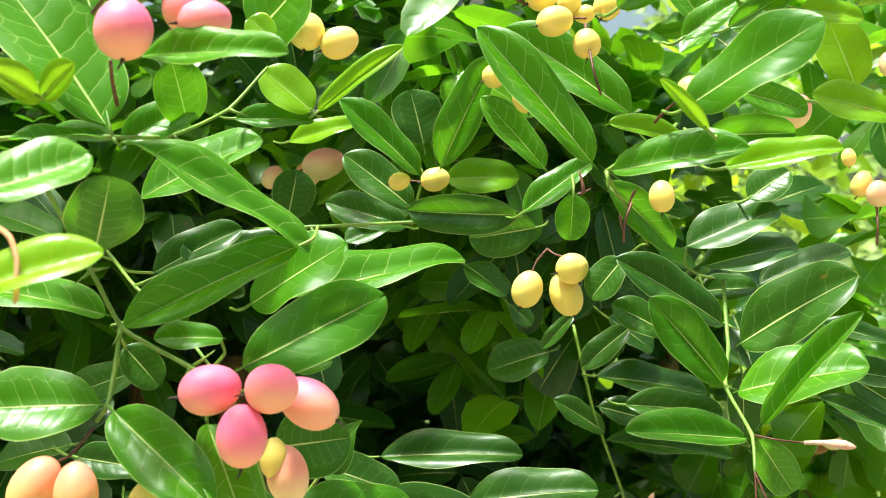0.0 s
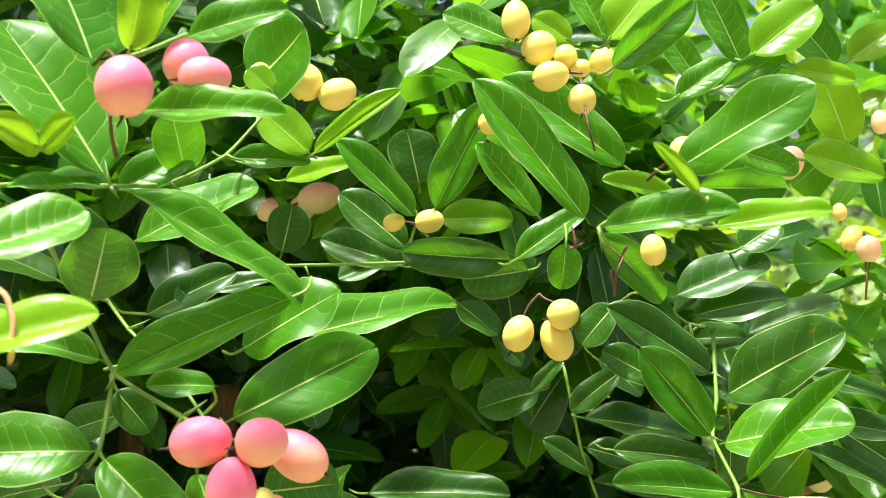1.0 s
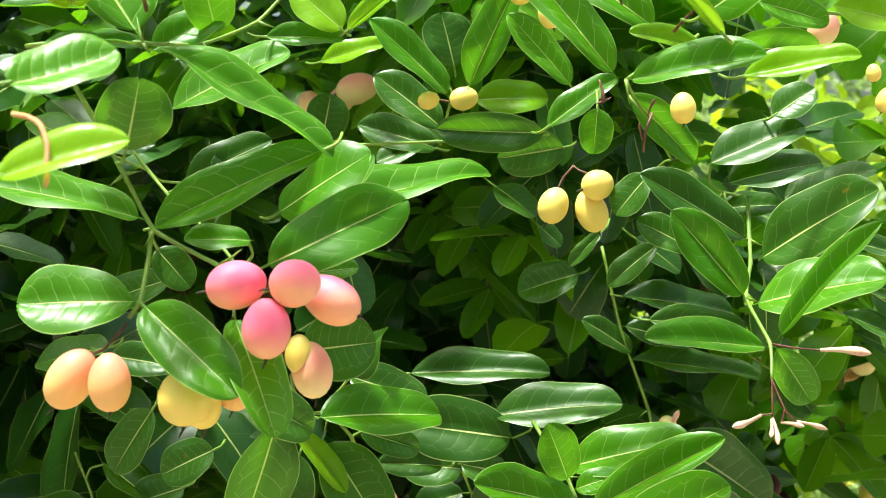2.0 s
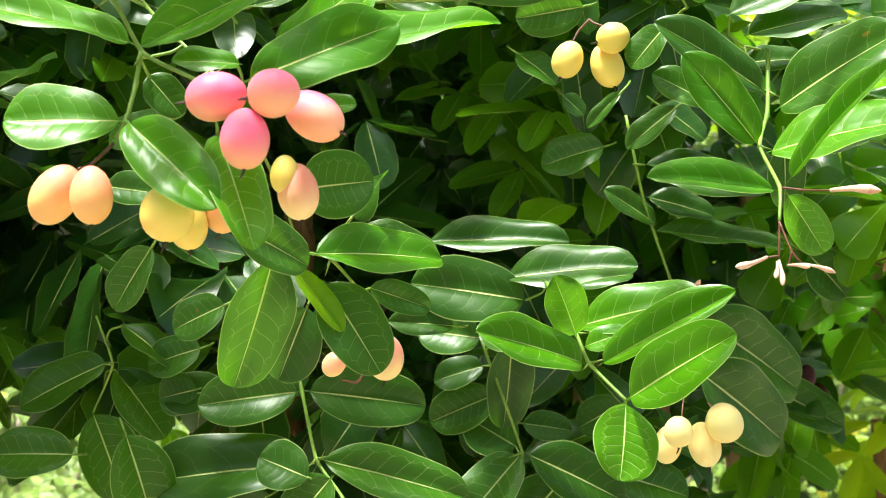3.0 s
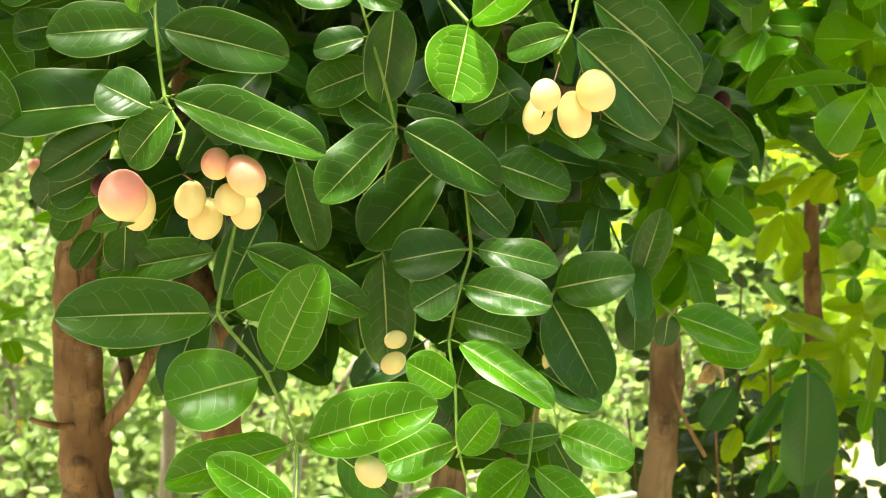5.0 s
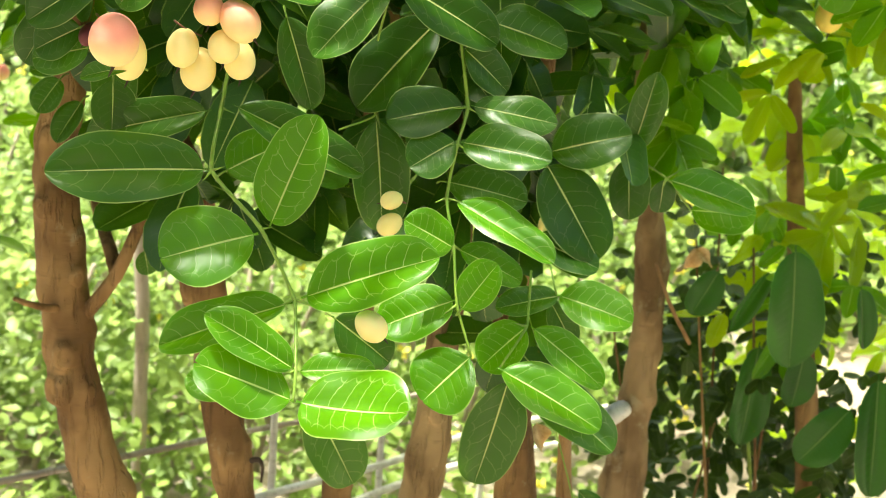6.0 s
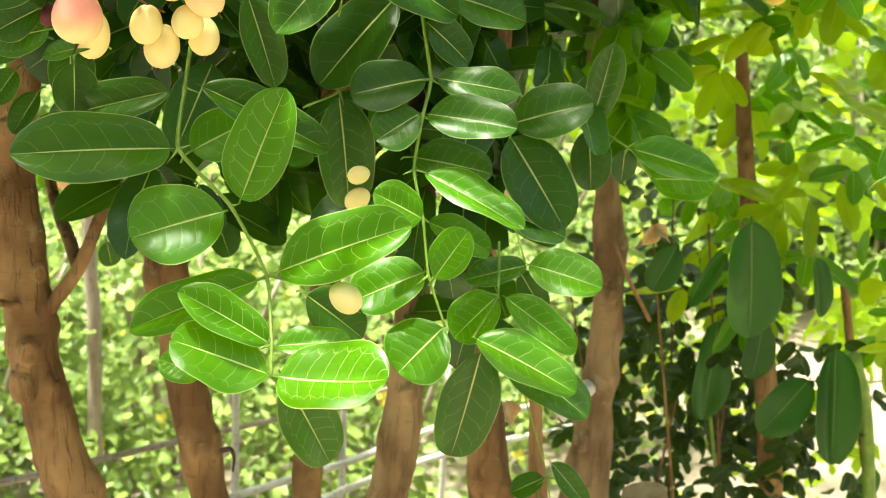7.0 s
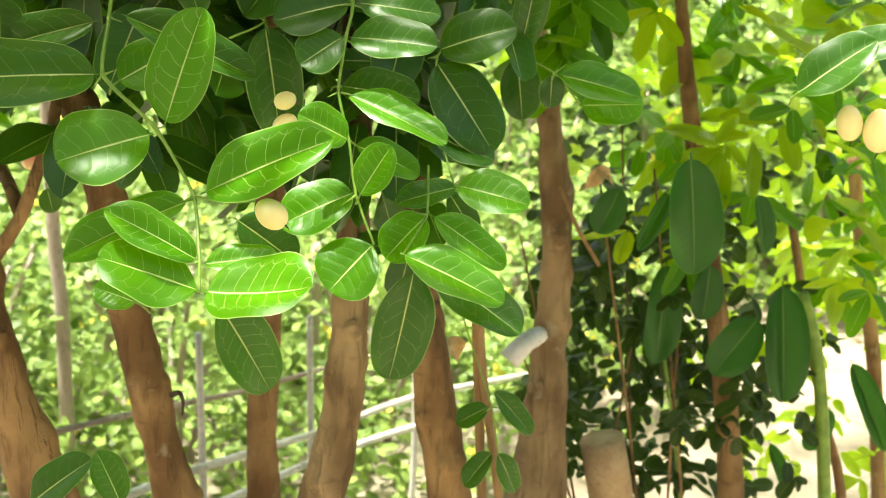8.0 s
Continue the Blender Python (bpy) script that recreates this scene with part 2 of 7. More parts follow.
def leaf_grid(along, across, fold=0.1, curl=0.1, wave=0.0, tip=0.8, notch=0.0, seed=0, twist=0.0):
    """Points, faces and uv of a unit leaf: stalk at the origin, tip at y = 1, upper face to +z, half width 1 in x."""
    rnd = random.Random(seed)
    ph, amp = rnd.uniform(0, 6), wave
    us = [0, 0.05] + [0.05 + 0.95 * (0.5 - 0.5 * math.cos(math.pi * (k + 1) / along)) for k in range(along)]
    cs = np.linspace(-1, 1, across)
    cs = np.sign(cs) * np.abs(cs) ** 0.9
    pts, uvs, faces = [], [], []
    for u in us:
        w = blade(min(u, 0.999), tip)
        for c in cs:
            x = c * w
            a = abs(c)
            y = u - notch * max(0, 1 - a * 2.2) * max(0, (u - 0.9) / 0.1)
            z = 0.24 * fold * (1.15 * a ** 1.05 - 0.62 * a ** 2.6 - 0.15) * w - curl * (u - 0.3) ** 2 + curl * 0.09 * (1 - u)
            z += amp * a * math.sin(9 * u + ph + (2.1 if c > 0 else 0)) * min(1, w * 1.5)
            z += 0.24 * twist * c * w * (u - 0.4)
            pts.append((x, y, z))
            uvs.append((u, 0.5 + 0.5 * c))
    for i in range(len(us) - 1):
        for j in range(across - 1):
            k = i * across + j
            faces.append((k, k + 1, k + across + 1, k + across))
    return pts, faces, uvs


def to_mesh(name, pts, faces, uvs, material):
    me = bpy.data.meshes.new(name)
    me.from_pydata(pts, [], faces)
    layer = me.uv_layers.new(name="UVMap")
    flat = np.array(uvs)[np.array([v for f in faces for v in f])]
    layer.data.foreach_set("uv", flat.ravel())
    me.materials.append(material)
    me.polygons.foreach_set("use_smooth", [True] * len(me.polygons))
    return me


# the leaf kinds: flat, cupped, drooping, folded, wavy, twisted
KINDS = {
    "flat": dict(fold=0.55, curl=0.16, wave=0.03, tip=1.05),
    "cup": dict(fold=0.7, curl=-0.12, wave=0.028, tip=1.0, notch=0.03),
    "droop": dict(fold=0.3, curl=0.30, wave=0.02, tip=1.0),
    "fold": dict(fold=0.75, curl=0.12, wave=0.01, tip=1.0),
    "wavy": dict(fold=0.3, curl=0.07, wave=0.05, tip=1.1, notch=0.04),
    "twist": dict(fold=0.4, curl=0.12, wave=0.02, tip=1.0, twist=3.0),
    "blunt": dict(fold=0.55, curl=0.13, wave=0.028, tip=1.25, notch=0.02),
}
LEAVES = {}
for kind_no, (kind_name, shape) in enumerate(KINDS.items()):
    # f: leaf with sunlight in its colour, y: young leaf
    for mat_key, mat in (("", LEAF), ("f", LIT_LEAF), ("y", YOUNG)):
        LEAVES[kind_name + mat_key] = to_mesh("leaf", *leaf_grid(18, 11, seed=kind_no, **shape), mat)


def aim(base, tip, facing):
    """Axes of a leaf from its stalk to its tip, its upper face turned towards facing."""
    base, tip, facing = Vector(base), Vector(tip), Vector(facing)
    y = (tip - base).normalized()
    x = y.cross(facing).normalized()
    z = x.cross(y)
    return Matrix((x, y, z)).transposed()


def leaf(parent, base, tip, width, facing=(0, -1, 0.6), kind="flat"):
    """One leaf as a piece of a twig; width is its full breadth in metres."""
    ob = new("leaf", LEAVES[kind])
    ob.parent = parent
    length = (Vector(tip) - Vector(base)).length
    m = aim(base, tip, facing)
    ob.matrix_basis = Matrix.LocRotScale(Vector(base), m.to_quaternion(), Vector((width / 2, length, length)))
    return ob


def tube(bm, points, radii, sides=8, rough=0.0, seed=0):
    """A tapered, slightly uneven tube along points."""
    rnd = random.Random(seed)
    pts = [Vector(p) for p in points]
    rings = []
    for i, p in enumerate(pts):
        d = (pts[min(i + 1, len(pts) - 1)] - pts[max(i - 1, 0)]).normalized()
        x = d.cross(Vector((0.3, 1, 0.2))).normalized()
        y = d.cross(x)
        ring = []
        for k in range(sides):
            a = 2 * math.pi * k / sides
            r = radii[i] * (1 + rough * rnd.uniform(-1, 1))
            ring.append(bm.verts.new(p + (x * math.cos(a) + y * math.sin(a)) * r))
        rings.append(ring)
    for a, b in zip(rings, rings[1:]):
        for k in range(sides):
            bm.faces.new((a[k], a[(k + 1) % sides], b[(k + 1) % sides], b[k]))
    bm.faces.new(rings[0][::-1])
    bm.faces.new(rings[-1])


def smooth_path(points, steps=6, straight=0.3):
    """Catmull-Rom through a few points."""
    p = [Vector(q) for q in points]
    p = [p[0] * 2 - p[1]] + p + [p[-1] * 2 - p[-2]]
    out = []
    for i in range(1, len(p) - 2):
        for k in range(steps):
            t = k / steps
            out.append(0.5 * ((2 * p[i]) + (p[i + 1] - p[i - 1]) * t + (2 * p[i - 1] - 5 * p[i] + 4 * p[i + 1] - p[i + 2]) * t * t
                              + (3 * p[i] - p[i - 1] - 3 * p[i + 1] + p[i + 2]) * t ** 3))
    flat = [p[i].lerp(p[i + 1], k / steps) for i in range(1, len(p) - 2) for k in range(steps)]
    return [a.lerp(b, straight) for a, b in zip(out, flat)] + [p[-2]]


bm = bmesh.new()
tube(bm, [(0, 0, 0), (0, 0, 0.003), (0, 0.0003, 0.009)], [0.0009, 0.0006, 0.0001], 6)
THORN = mesh("thorn", bm, TWIG)


def stem(name, parent, points, r0, r1, material=TWIG, sides=8, rough=0.0, steps=6, label="", knots=True):
    """A twig, branch or trunk through points, swelling a little where leaves join."""
    if name == "twig":
        r0, r1 = 0.82 * r0, 0.82 * r1
    path = smooth_path(points, steps, 0.6 if name == "twig" else 0.3)
    n = len(path)
    radii = []
    for i in range(n):
        r = r0 + (r1 - r0) * i / max(1, n - 1)
        if knots and i % steps == 0 and 0 < i < n - 1:
            r *= 1.22
        radii.append(r)
    bm = bmesh.new()
    tube(bm, path, radii, sides, rough, seed=n)
    ob = part(name, bm, material, parent, label)
    if name == "twig":      # short thorns in pairs at some joints
        for p, q in list(zip(path, path[1:]))[steps::steps]:
            side = (q - p).cross(Vector((0.2, -1, 0.3))).normalized()
            for s in (-1, 1):
                if random.random() < 0.6:
                    t = new("thorn", THORN)
                    t.parent = ob
                    way = (side * s + (q - p).normalized() * 0.35 + Vector((0, -0.3, 0))).normalized()
                    t.matrix_basis = Matrix.LocRotScale(p, way.to_track_quat("Z", "Y"), Vector((1, 1, random.uniform(0.6, 1.2))))
    return ob


def berry_mesh(material, stretch=1.2):
    bm = bmesh.new()
    bmesh.ops.create_uvsphere(bm, u_segments=24, v_segments=16, radius=1)
    for v in bm.verts:
        z = v.co.z
        v.co.z = z * stretch
        k = 1 - 0.05 * z
        v.co.x *= k
        v.co.y *= k
    return mesh("berry", bm, material)


BERRIES = {(k, s): berry_mesh(m, s) for k, m in (("pink", PINK), ("blush", BLUSH), ("peach", PEACH), ("yellow", YELLOW), ("cream", CREAM), ("ripe", RIPE)) for s in (1.08, 1.25, 1.4)}
bm = bmesh.new()
tube(bm, [(0, 0, 0.03), (0.02, 0, -0.1), (0.1, 0.02, -0.28), (0.16, 0, -0.42)], [0.1, 0.06, 0.045, 0.02], 6)
STYLE = mesh("style_tip", bm, HAIR)


def berry(parent, centre, radius, axis=(0, 0, 1), kind="yellow", stretch=1.25, style=True):
    """A berry hanging along axis (towards its stalk), with the dry flower tip at its far end."""
    ob = new("berry", BERRIES[kind, stretch])
    ob.parent = parent
    q = Vector(axis).to_track_quat("Z", "Y")
    ob.matrix_basis = Matrix.LocRotScale(Vector(centre), q, Vector((radius,) * 3))
    if style:
        tip = new("style_tip", STYLE)
        tip.parent = ob
        tip.matrix_basis = Matrix.Translation((0, 0, -stretch))
    return ob


def bud(parent, base, tip, material=PETAL, label="pale pink unopened flower bud"):
    """A slender unopened flower, pale with a pink base."""
    base, tip = Vector(base), Vector(tip)
    length = (tip - base).length
    side = (tip - base).cross(Vector((0, 1, 0.2))).normalized()
    pts = [base.lerp(tip, u) + side * 0.04 * length * math.sin(math.pi * u) for u in (0, 0.2, 0.45, 0.65, 0.8, 0.92, 1)]
    bm = bmesh.new()
    tube(bm, pts, [length * r for r in (0.04, 0.045, 0.055, 0.085, 0.09, 0.055, 0.01)], 8)
    return part("flower_bud", bm, material, parent, label)


class Foliage:
    """Many small leaves gathered into one sheet of stuff."""

    def __init__(self, along=4, across=5):
        self.kinds = [leaf_grid(along, across, seed=i, **s) for i, s in enumerate(KINDS.values())]
        self.p, self.f, self.uv, self.n = [], [], [], 0

    def leaf(self, base, along, facing, length, width, rnd):
        pts, faces, uvs = rnd.choice(self.kinds)
        m = np.array(aim(base, Vector(base) + Vector(along), facing))
        self.p.append((np.array(pts) * (width / 2, length, length)) @ m.T + np.array(base))
        self.f.append(np.array(faces) + self.n)
        self.uv.append(np.array(uvs))
        self.n += len(pts)

    def spray(self, base, way, length, rnd, size=0.055, gap=0.03, ratio=0.45, up=(0, -0.4, 1)):
        """A twig's leaves: opposite pairs along a bending line."""
        p, d = Vector(base), Vector(way).normalized()
        for k in range(max(1, int(length / gap))):
            d = (d + Vector((rnd.gauss(0, 0.12), rnd.gauss(0, 0.12), rnd.gauss(-0.05, 0.1)))).normalized()
            p = p + d * gap
            face = Vector((rnd.gauss(0, 0.45), rnd.gauss(0, 0.45), 0)) + Vector(up)
            side = d.cross(face).normalized()
            for s in (-1, 1):
                if rnd.random() < 0.12:
                    continue
                w = (side * s + d * rnd.uniform(0.1, 0.7) + Vector((0, 0, rnd.uniform(-0.5, 0.2)))).normalized()
                ln = size * rnd.uniform(0.65, 1.25)
                self.leaf(p, w, face + Vector((rnd.gauss(0, 0.3), rnd.gauss(0, 0.3), rnd.gauss(0, 0.2))), ln, ln * ratio * rnd.uniform(0.85, 1.15), rnd)
        face = Vector(up)
        self.leaf(p, d, face, size * rnd.uniform(0.7, 1.1), size * ratio, rnd)

    def build(self, name, material, parent=None):
        me = to_mesh(name, np.concatenate(self.p), np.concatenate(self.f).tolist(), np.concatenate(self.uv), material)
        ob = new(name, me)
        ob.parent = parent
        return tagged(ob, kind="stuff")


# ---- ground ----
def ground():
    bm = bmesh.new()
    n, rnd = 60, random.Random(3)
    def at(i):
        s = i / n * 2 - 1
        return math.copysign(abs(s) ** 3 * 400, s) + s * 6
    grid = [[bm.verts.new((at(i), at(j), 0.02 * noise.noise(Vector((at(i) * 1.7, at(j) * 1.7, 0))) if abs(at(i)) < 30 else 0)) for i in range(n + 1)] for j in range(n + 1)]
    for j in range(n):
        for i in range(n):
            bm.faces.new((grid[j][i], grid[j][i + 1], grid[j + 1][i + 1], grid[j + 1][i]))
    return tagged(part("ground", bm, EARTH, None), "dry pale sandy earth under the bushes", "ground", kind="structure")


ground()

# ---- the fruiting bush ----
bush = tagged(new("karonda_bush"), "karonda bush with glossy green leaves and pink and yellow berries", "bush")
rnd = random.Random(11)

def trunk(points, radii, material=BARK, knots=()):
    """A stem of the bush: an uneven tapered trunk. knots: (height, turn from the front in degrees, size) of its healed wounds."""
    steps = 24
    path, fine = smooth_path(points, steps), []
    for i in range(len(path)):
        k, t = min(i // steps, len(radii) - 2), (i % steps) / steps
        fine.append(radii[k] + (radii[k + 1] - radii[k]) * t if i < len(path) - 1 else radii[-1])
    bm = bmesh.new()
    tube(bm, path, fine, 32, 0.0)
    bm.normal_update()
    seats = []
    for z, turn, size in knots:
        i = min(range(len(path)), key=lambda j: abs(path[j].z - z))
        out = Vector((math.sin(radians(turn)), -math.cos(radians(turn)), 0))
        seats.append((path[i] + out * fine[i], out, size))
    for v in bm.verts:      # swellings, healed scars and flaking ridges
        p = v.co.copy()
        lump = noise.noise(Vector((p.x * 30, p.y * 30, p.z * 26)))
        scar = max(0, noise.noise(Vector((p.x * 55, p.y * 55, p.z * 40 + 7))) - 0.2)
        flake = noise.noise(Vector((p.x * 170, p.y * 170, p.z * 60)))
        v.co = p + v.normal * (0.0024 * lump + 0.007 * scar + 0.0012 * flake)
        for seat, out, size in seats:
            v.co += out * 0.55 * size * math.exp(-((p - seat).length / (1.3 * size)) ** 2)
    ob = part("trunk", bm, material, bush, "rough brown trunk")
    for seat, out, size in seats:       # a puckered ring of bark round a dark hollow
        bm = bmesh.new()
        x = out.cross(Vector((0, 0, 1))).normalized()
        rows = []
        for r, rise in ((1.15, 0.1), (0.85, 0.5), (0.6, 0.56), (0.42, 0.44), (0.2, 0.4)):
            rows.append([bm.verts.new(seat + out * size * (rise + 0.1 * noise.noise(Vector((k * 1.3, r * 4, seat.z * 90)))) + (x * math.cos(k * math.pi / 7) + Vector((0, 0, 1.25)) * math.sin(k * math.pi / 7)) * size * r * (1 + 0.16 * noise.noise(Vector((k * 0.9, seat.z * 70, 2)))))
                         for k in range(14)])
        for p, q in zip(rows, rows[1:]):
            for k in range(14):
                bm.faces.new((p[k], q[k], q[(k + 1) % 14], p[(k + 1) % 14]))
        bm.faces.new(rows[-1])
        bmesh.ops.recalc_face_normals(bm, faces=bm.faces)
        part("knot", bm, material, ob)
    return ob


def limb(points, r0, r1, material=BARK):
    return stem("limb", bush, points, r0, r1, material, 10, 0.04, 6, knots=False)


trunk([(-0.191, 0.885, 1.201), (-0.191, 0.865, 0.951), (-0.196, 0.855, 0.908), (-0.196, 0.85, 0.881), (-0.189, 0.845, 0.801), (-0.183, 0.84, 0.77), (-0.179, 0.838, 0.738), (-0.169, 0.84, 0.686), (-0.155, 0.845, 0.632), (-0.135, 0.85, 0.529), (-0.088, 0.864, -0.02)], [0.0081, 0.0096, 0.0115, 0.0139, 0.0167, 0.0169, 0.0159, 0.0172, 0.0196, 0.0256, 0.0294], BARK, ((0.722, -25, 0.0095), (0.748, 10, 0.008), (0.85, -20, 0.007), (0.802, 55, 0.006)))
trunk([(-0.129, 0.89, 1.184), (-0.129, 0.87, 0.934), (-0.107, 0.865, 0.862), (-0.094, 0.865, 0.798), (-0.078, 0.862, 0.715), (-0.061, 0.86, 0.637), (-0.041, 0.86, 0.511), (-0.003, 0.858, -0.02)], [0.0098, 0.0116, 0.0137, 0.0140, 0.0139, 0.0146, 0.0168, 0.0193], BARK, ((0.675, 20, 0.006), (0.79, -40, 0.006)))
trunk([(0.007, 0.98, 1.025), (0.007, 0.96, 0.775), (0.003, 0.955, 0.683), (0.002, 0.95, 0.612), (0.002, 0.95, 0.547), (0.002, 0.95, 0.404), (0.002, 0.95, -0.02)], [0.0095, 0.0111, 0.0118, 0.0124, 0.0131, 0.0145, 0.0167], BARK)
trunk([(0.079, 0.87, 1.083), (0.079, 0.85, 0.833), (0.079, 0.84, 0.759), (0.078, 0.838, 0.705), (0.069, 0.84, 0.639), (0.06, 0.84, 0.603), (0.051, 0.845, 0.497), (0.025, 0.852, -0.02)], [0.0100, 0.0117, 0.0126, 0.0132, 0.0155, 0.0169, 0.0203, 0.0233], TANBARK, ((0.735, 15, 0.006), (0.62, -30, 0.006)))
trunk([(0.124, 0.88, 1.046), (0.124, 0.86, 0.796), (0.136, 0.84, 0.711), (0.145, 0.84, 0.659), (0.154, 0.842, 0.605), (0.166, 0.845, 0.502), (0.195, 0.852, -0.02)], [0.0102, 0.0120, 0.0140, 0.0150, 0.0161, 0.0179, 0.0206], BARK, ((0.64, 10, 0.006),))
trunk([(0.217, 1.12, 1.18), (0.217, 1.1, 0.93), (0.233, 1.1, 0.842), (0.242, 1.1, 0.787), (0.247, 1.1, 0.719), (0.246, 1.1, 0.632), (0.245, 1.1, 0.553), (0.241, 1.1, 0.471), (0.239, 1.1, 0.349), (0.235, 1.1, -0.02)], [0.0083, 0.0098, 0.0110, 0.0142, 0.0128, 0.0162, 0.0213, 0.0312, 0.0417, 0.0480], TANBARK, ((0.74, 10, 0.006), (0.6, -40, 0.008)))
limb([(-0.171, 0.84, 0.772), (-0.146, 0.83, 0.807), (-0.131, 0.83, 0.844), (-0.124, 0.84, 0.87), (-0.122, 0.86, 0.917)], 0.0052, 0.0036)
limb([(-0.148, 0.838, 0.806), (-0.162, 0.86, 0.821), (-0.179, 0.89, 0.832), (-0.212, 0.95, 0.871)], 0.005, 0.004)
limb([(0.235, 1.085, 0.652), (0.219, 1.06, 0.65), (0.206, 1.055, 0.636)], 0.008, 0.0105, PALE)
limb([(-0.182, 0.835, 0.778), (-0.189, 0.82, 0.782), (-0.195, 0.8, 0.791), (-0.2, 0.79, 0.797)], 0.0035, 0.0015)

stem("dry_hook", bush, [(-0.047, 0.838, 0.679), (-0.04, 0.83, 0.684), (-0.037, 0.828, 0.679), (-0.038, 0.83, 0.667)], 0.0022, 0.0008, HAIR, 8, knots=False)


# two leaf colours carry the crown's shade and its sun
crown, lit_green = Foliage(7, 5), Foliage(7, 5)
for _ in range(1900):
    x, z = rnd.uniform(-0.95, 0.52), rnd.uniform(0.8, 2.0)
    y = 0.79 + 0.55 * rnd.random() ** 1.3
    low = 1.0 if x < -0.16 else 0.96 if x < -0.1 else 0.85 if x < 0.17 else 1.14
    if y > 0.95:
        low = max(low, 0.97)
    if z > 2.05 - 0.5 * ((x + 0.2) / 0.72) ** 2 - 0.9 * abs(y - 1.05) or z < low + 0.25 * max(0, -0.55 - x) or (x > 0.2 and rnd.random() < (0.82 if z > 1.2 else 0.6)) or (-0.08 < x < 0.14 and z > 1.09 and z < 1.28 and y < 1.0):
        continue
    if x > 0.24 and z < 1.16:
        continue
    if abs(x + 0.07) < 0.06 and abs(z - 1.32) < 0.06 and y < 0.97:    # a gap with fruit showing
        continue
    if z > 1.42 and rnd.random() < (0.9 if -0.25 < x < 0.15 and y < 1.1 else 0.68) or (x > 0.12 and z > 1.58):
        continue
    (lit_green if x + rnd.gauss(0, 0.05) > 0.17 else crown).spray((x, y, z + 0.06), (rnd.gauss(0, 0.6), rnd.gauss(0, 0.3) + (0.25 if z < 1.08 else -0.2), rnd.gauss(-0.5, 0.4)), rnd.uniform(0.05, 0.13), rnd, size=0.058)
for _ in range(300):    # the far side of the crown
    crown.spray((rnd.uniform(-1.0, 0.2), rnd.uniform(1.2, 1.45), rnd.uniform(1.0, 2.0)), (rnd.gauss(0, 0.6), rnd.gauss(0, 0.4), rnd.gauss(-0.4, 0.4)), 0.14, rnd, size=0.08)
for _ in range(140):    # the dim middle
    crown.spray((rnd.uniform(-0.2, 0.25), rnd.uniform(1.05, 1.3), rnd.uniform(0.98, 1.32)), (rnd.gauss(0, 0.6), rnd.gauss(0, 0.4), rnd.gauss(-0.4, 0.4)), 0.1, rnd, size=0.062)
for _ in range(16):    # unseen boughs added overhead to shade the hanging twigs
    x = rnd.uniform(-0.75, -0.3)
    crown.spray((x, rnd.uniform(0.5, 0.72), rnd.uniform(1.48, 1.75)), (rnd.gauss(0, 0.6), -0.3 + rnd.gauss(0, 0.4), rnd.gauss(0.1, 0.2)), rnd.uniform(0.06, 0.13), rnd)
for _ in range(12):
    crown.spray((rnd.uniform(-0.32, -0.15), rnd.uniform(0.48, 0.7), rnd.uniform(1.46, 1.6)), (rnd.gauss(0, 0.6), -0.2 + rnd.gauss(0, 0.4), rnd.gauss(0.1, 0.2)), rnd.uniform(0.06, 0.13), rnd)
for _ in range(34):    # the top of the crown, out of view, added to shade the hanging twigs
    x, y, z = rnd.uniform(-0.8, 0.2), rnd.uniform(0.78, 0.95), rnd.uniform(1.5, 2.0)
    crown.spray((x, y, z), (rnd.gauss(0, 0.6), rnd.gauss(0, 0.6), rnd.gauss(0.2, 0.4)), rnd.uniform(0.06, 0.16), rnd)
for _ in range(24):     # leaves showing through the middle, lit by their lighter colour
    lit_green.spray((rnd.uniform(-0.02, 0.04), rnd.uniform(0.75, 0.88), rnd.uniform(1.38, 1.47)), (rnd.gauss(0, 0.6), -0.2 + rnd.gauss(0, 0.3), rnd.gauss(-0.2, 0.4)), rnd.uniform(0.05, 0.1), rnd, size=0.05, ratio=0.4)
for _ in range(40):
    lit_green.spray((rnd.uniform(-0.01, 0.17), rnd.uniform(0.84, 0.97), rnd.uniform(1.24, 1.38)), (rnd.gauss(0, 0.6), -0.2 + rnd.gauss(0, 0.3), rnd.gauss(-0.2, 0.4)), rnd.uniform(0.05, 0.1), rnd, size=0.05, ratio=0.4)
for _ in range(45):     # the side of the crown, out of view, added to block the sun
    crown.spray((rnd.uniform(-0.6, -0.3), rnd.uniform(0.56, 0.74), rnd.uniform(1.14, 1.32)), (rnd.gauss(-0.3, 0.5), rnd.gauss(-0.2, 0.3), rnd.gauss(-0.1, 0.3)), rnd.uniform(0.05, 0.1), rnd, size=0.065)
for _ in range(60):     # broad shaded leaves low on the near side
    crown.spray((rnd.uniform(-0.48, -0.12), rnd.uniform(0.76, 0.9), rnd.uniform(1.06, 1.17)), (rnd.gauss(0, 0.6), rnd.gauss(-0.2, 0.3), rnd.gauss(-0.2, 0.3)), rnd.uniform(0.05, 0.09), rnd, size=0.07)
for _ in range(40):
    lit_green.spray((rnd.uniform(-0.3, -0.15), rnd.uniform(0.8, 0.9), rnd.uniform(1.24, 1.36)), (rnd.gauss(0, 0.6), -0.2 + rnd.gauss(0, 0.3), rnd.gauss(-0.1, 0.4)), rnd.uniform(0.05, 0.1), rnd, size=0.05, ratio=0.4)
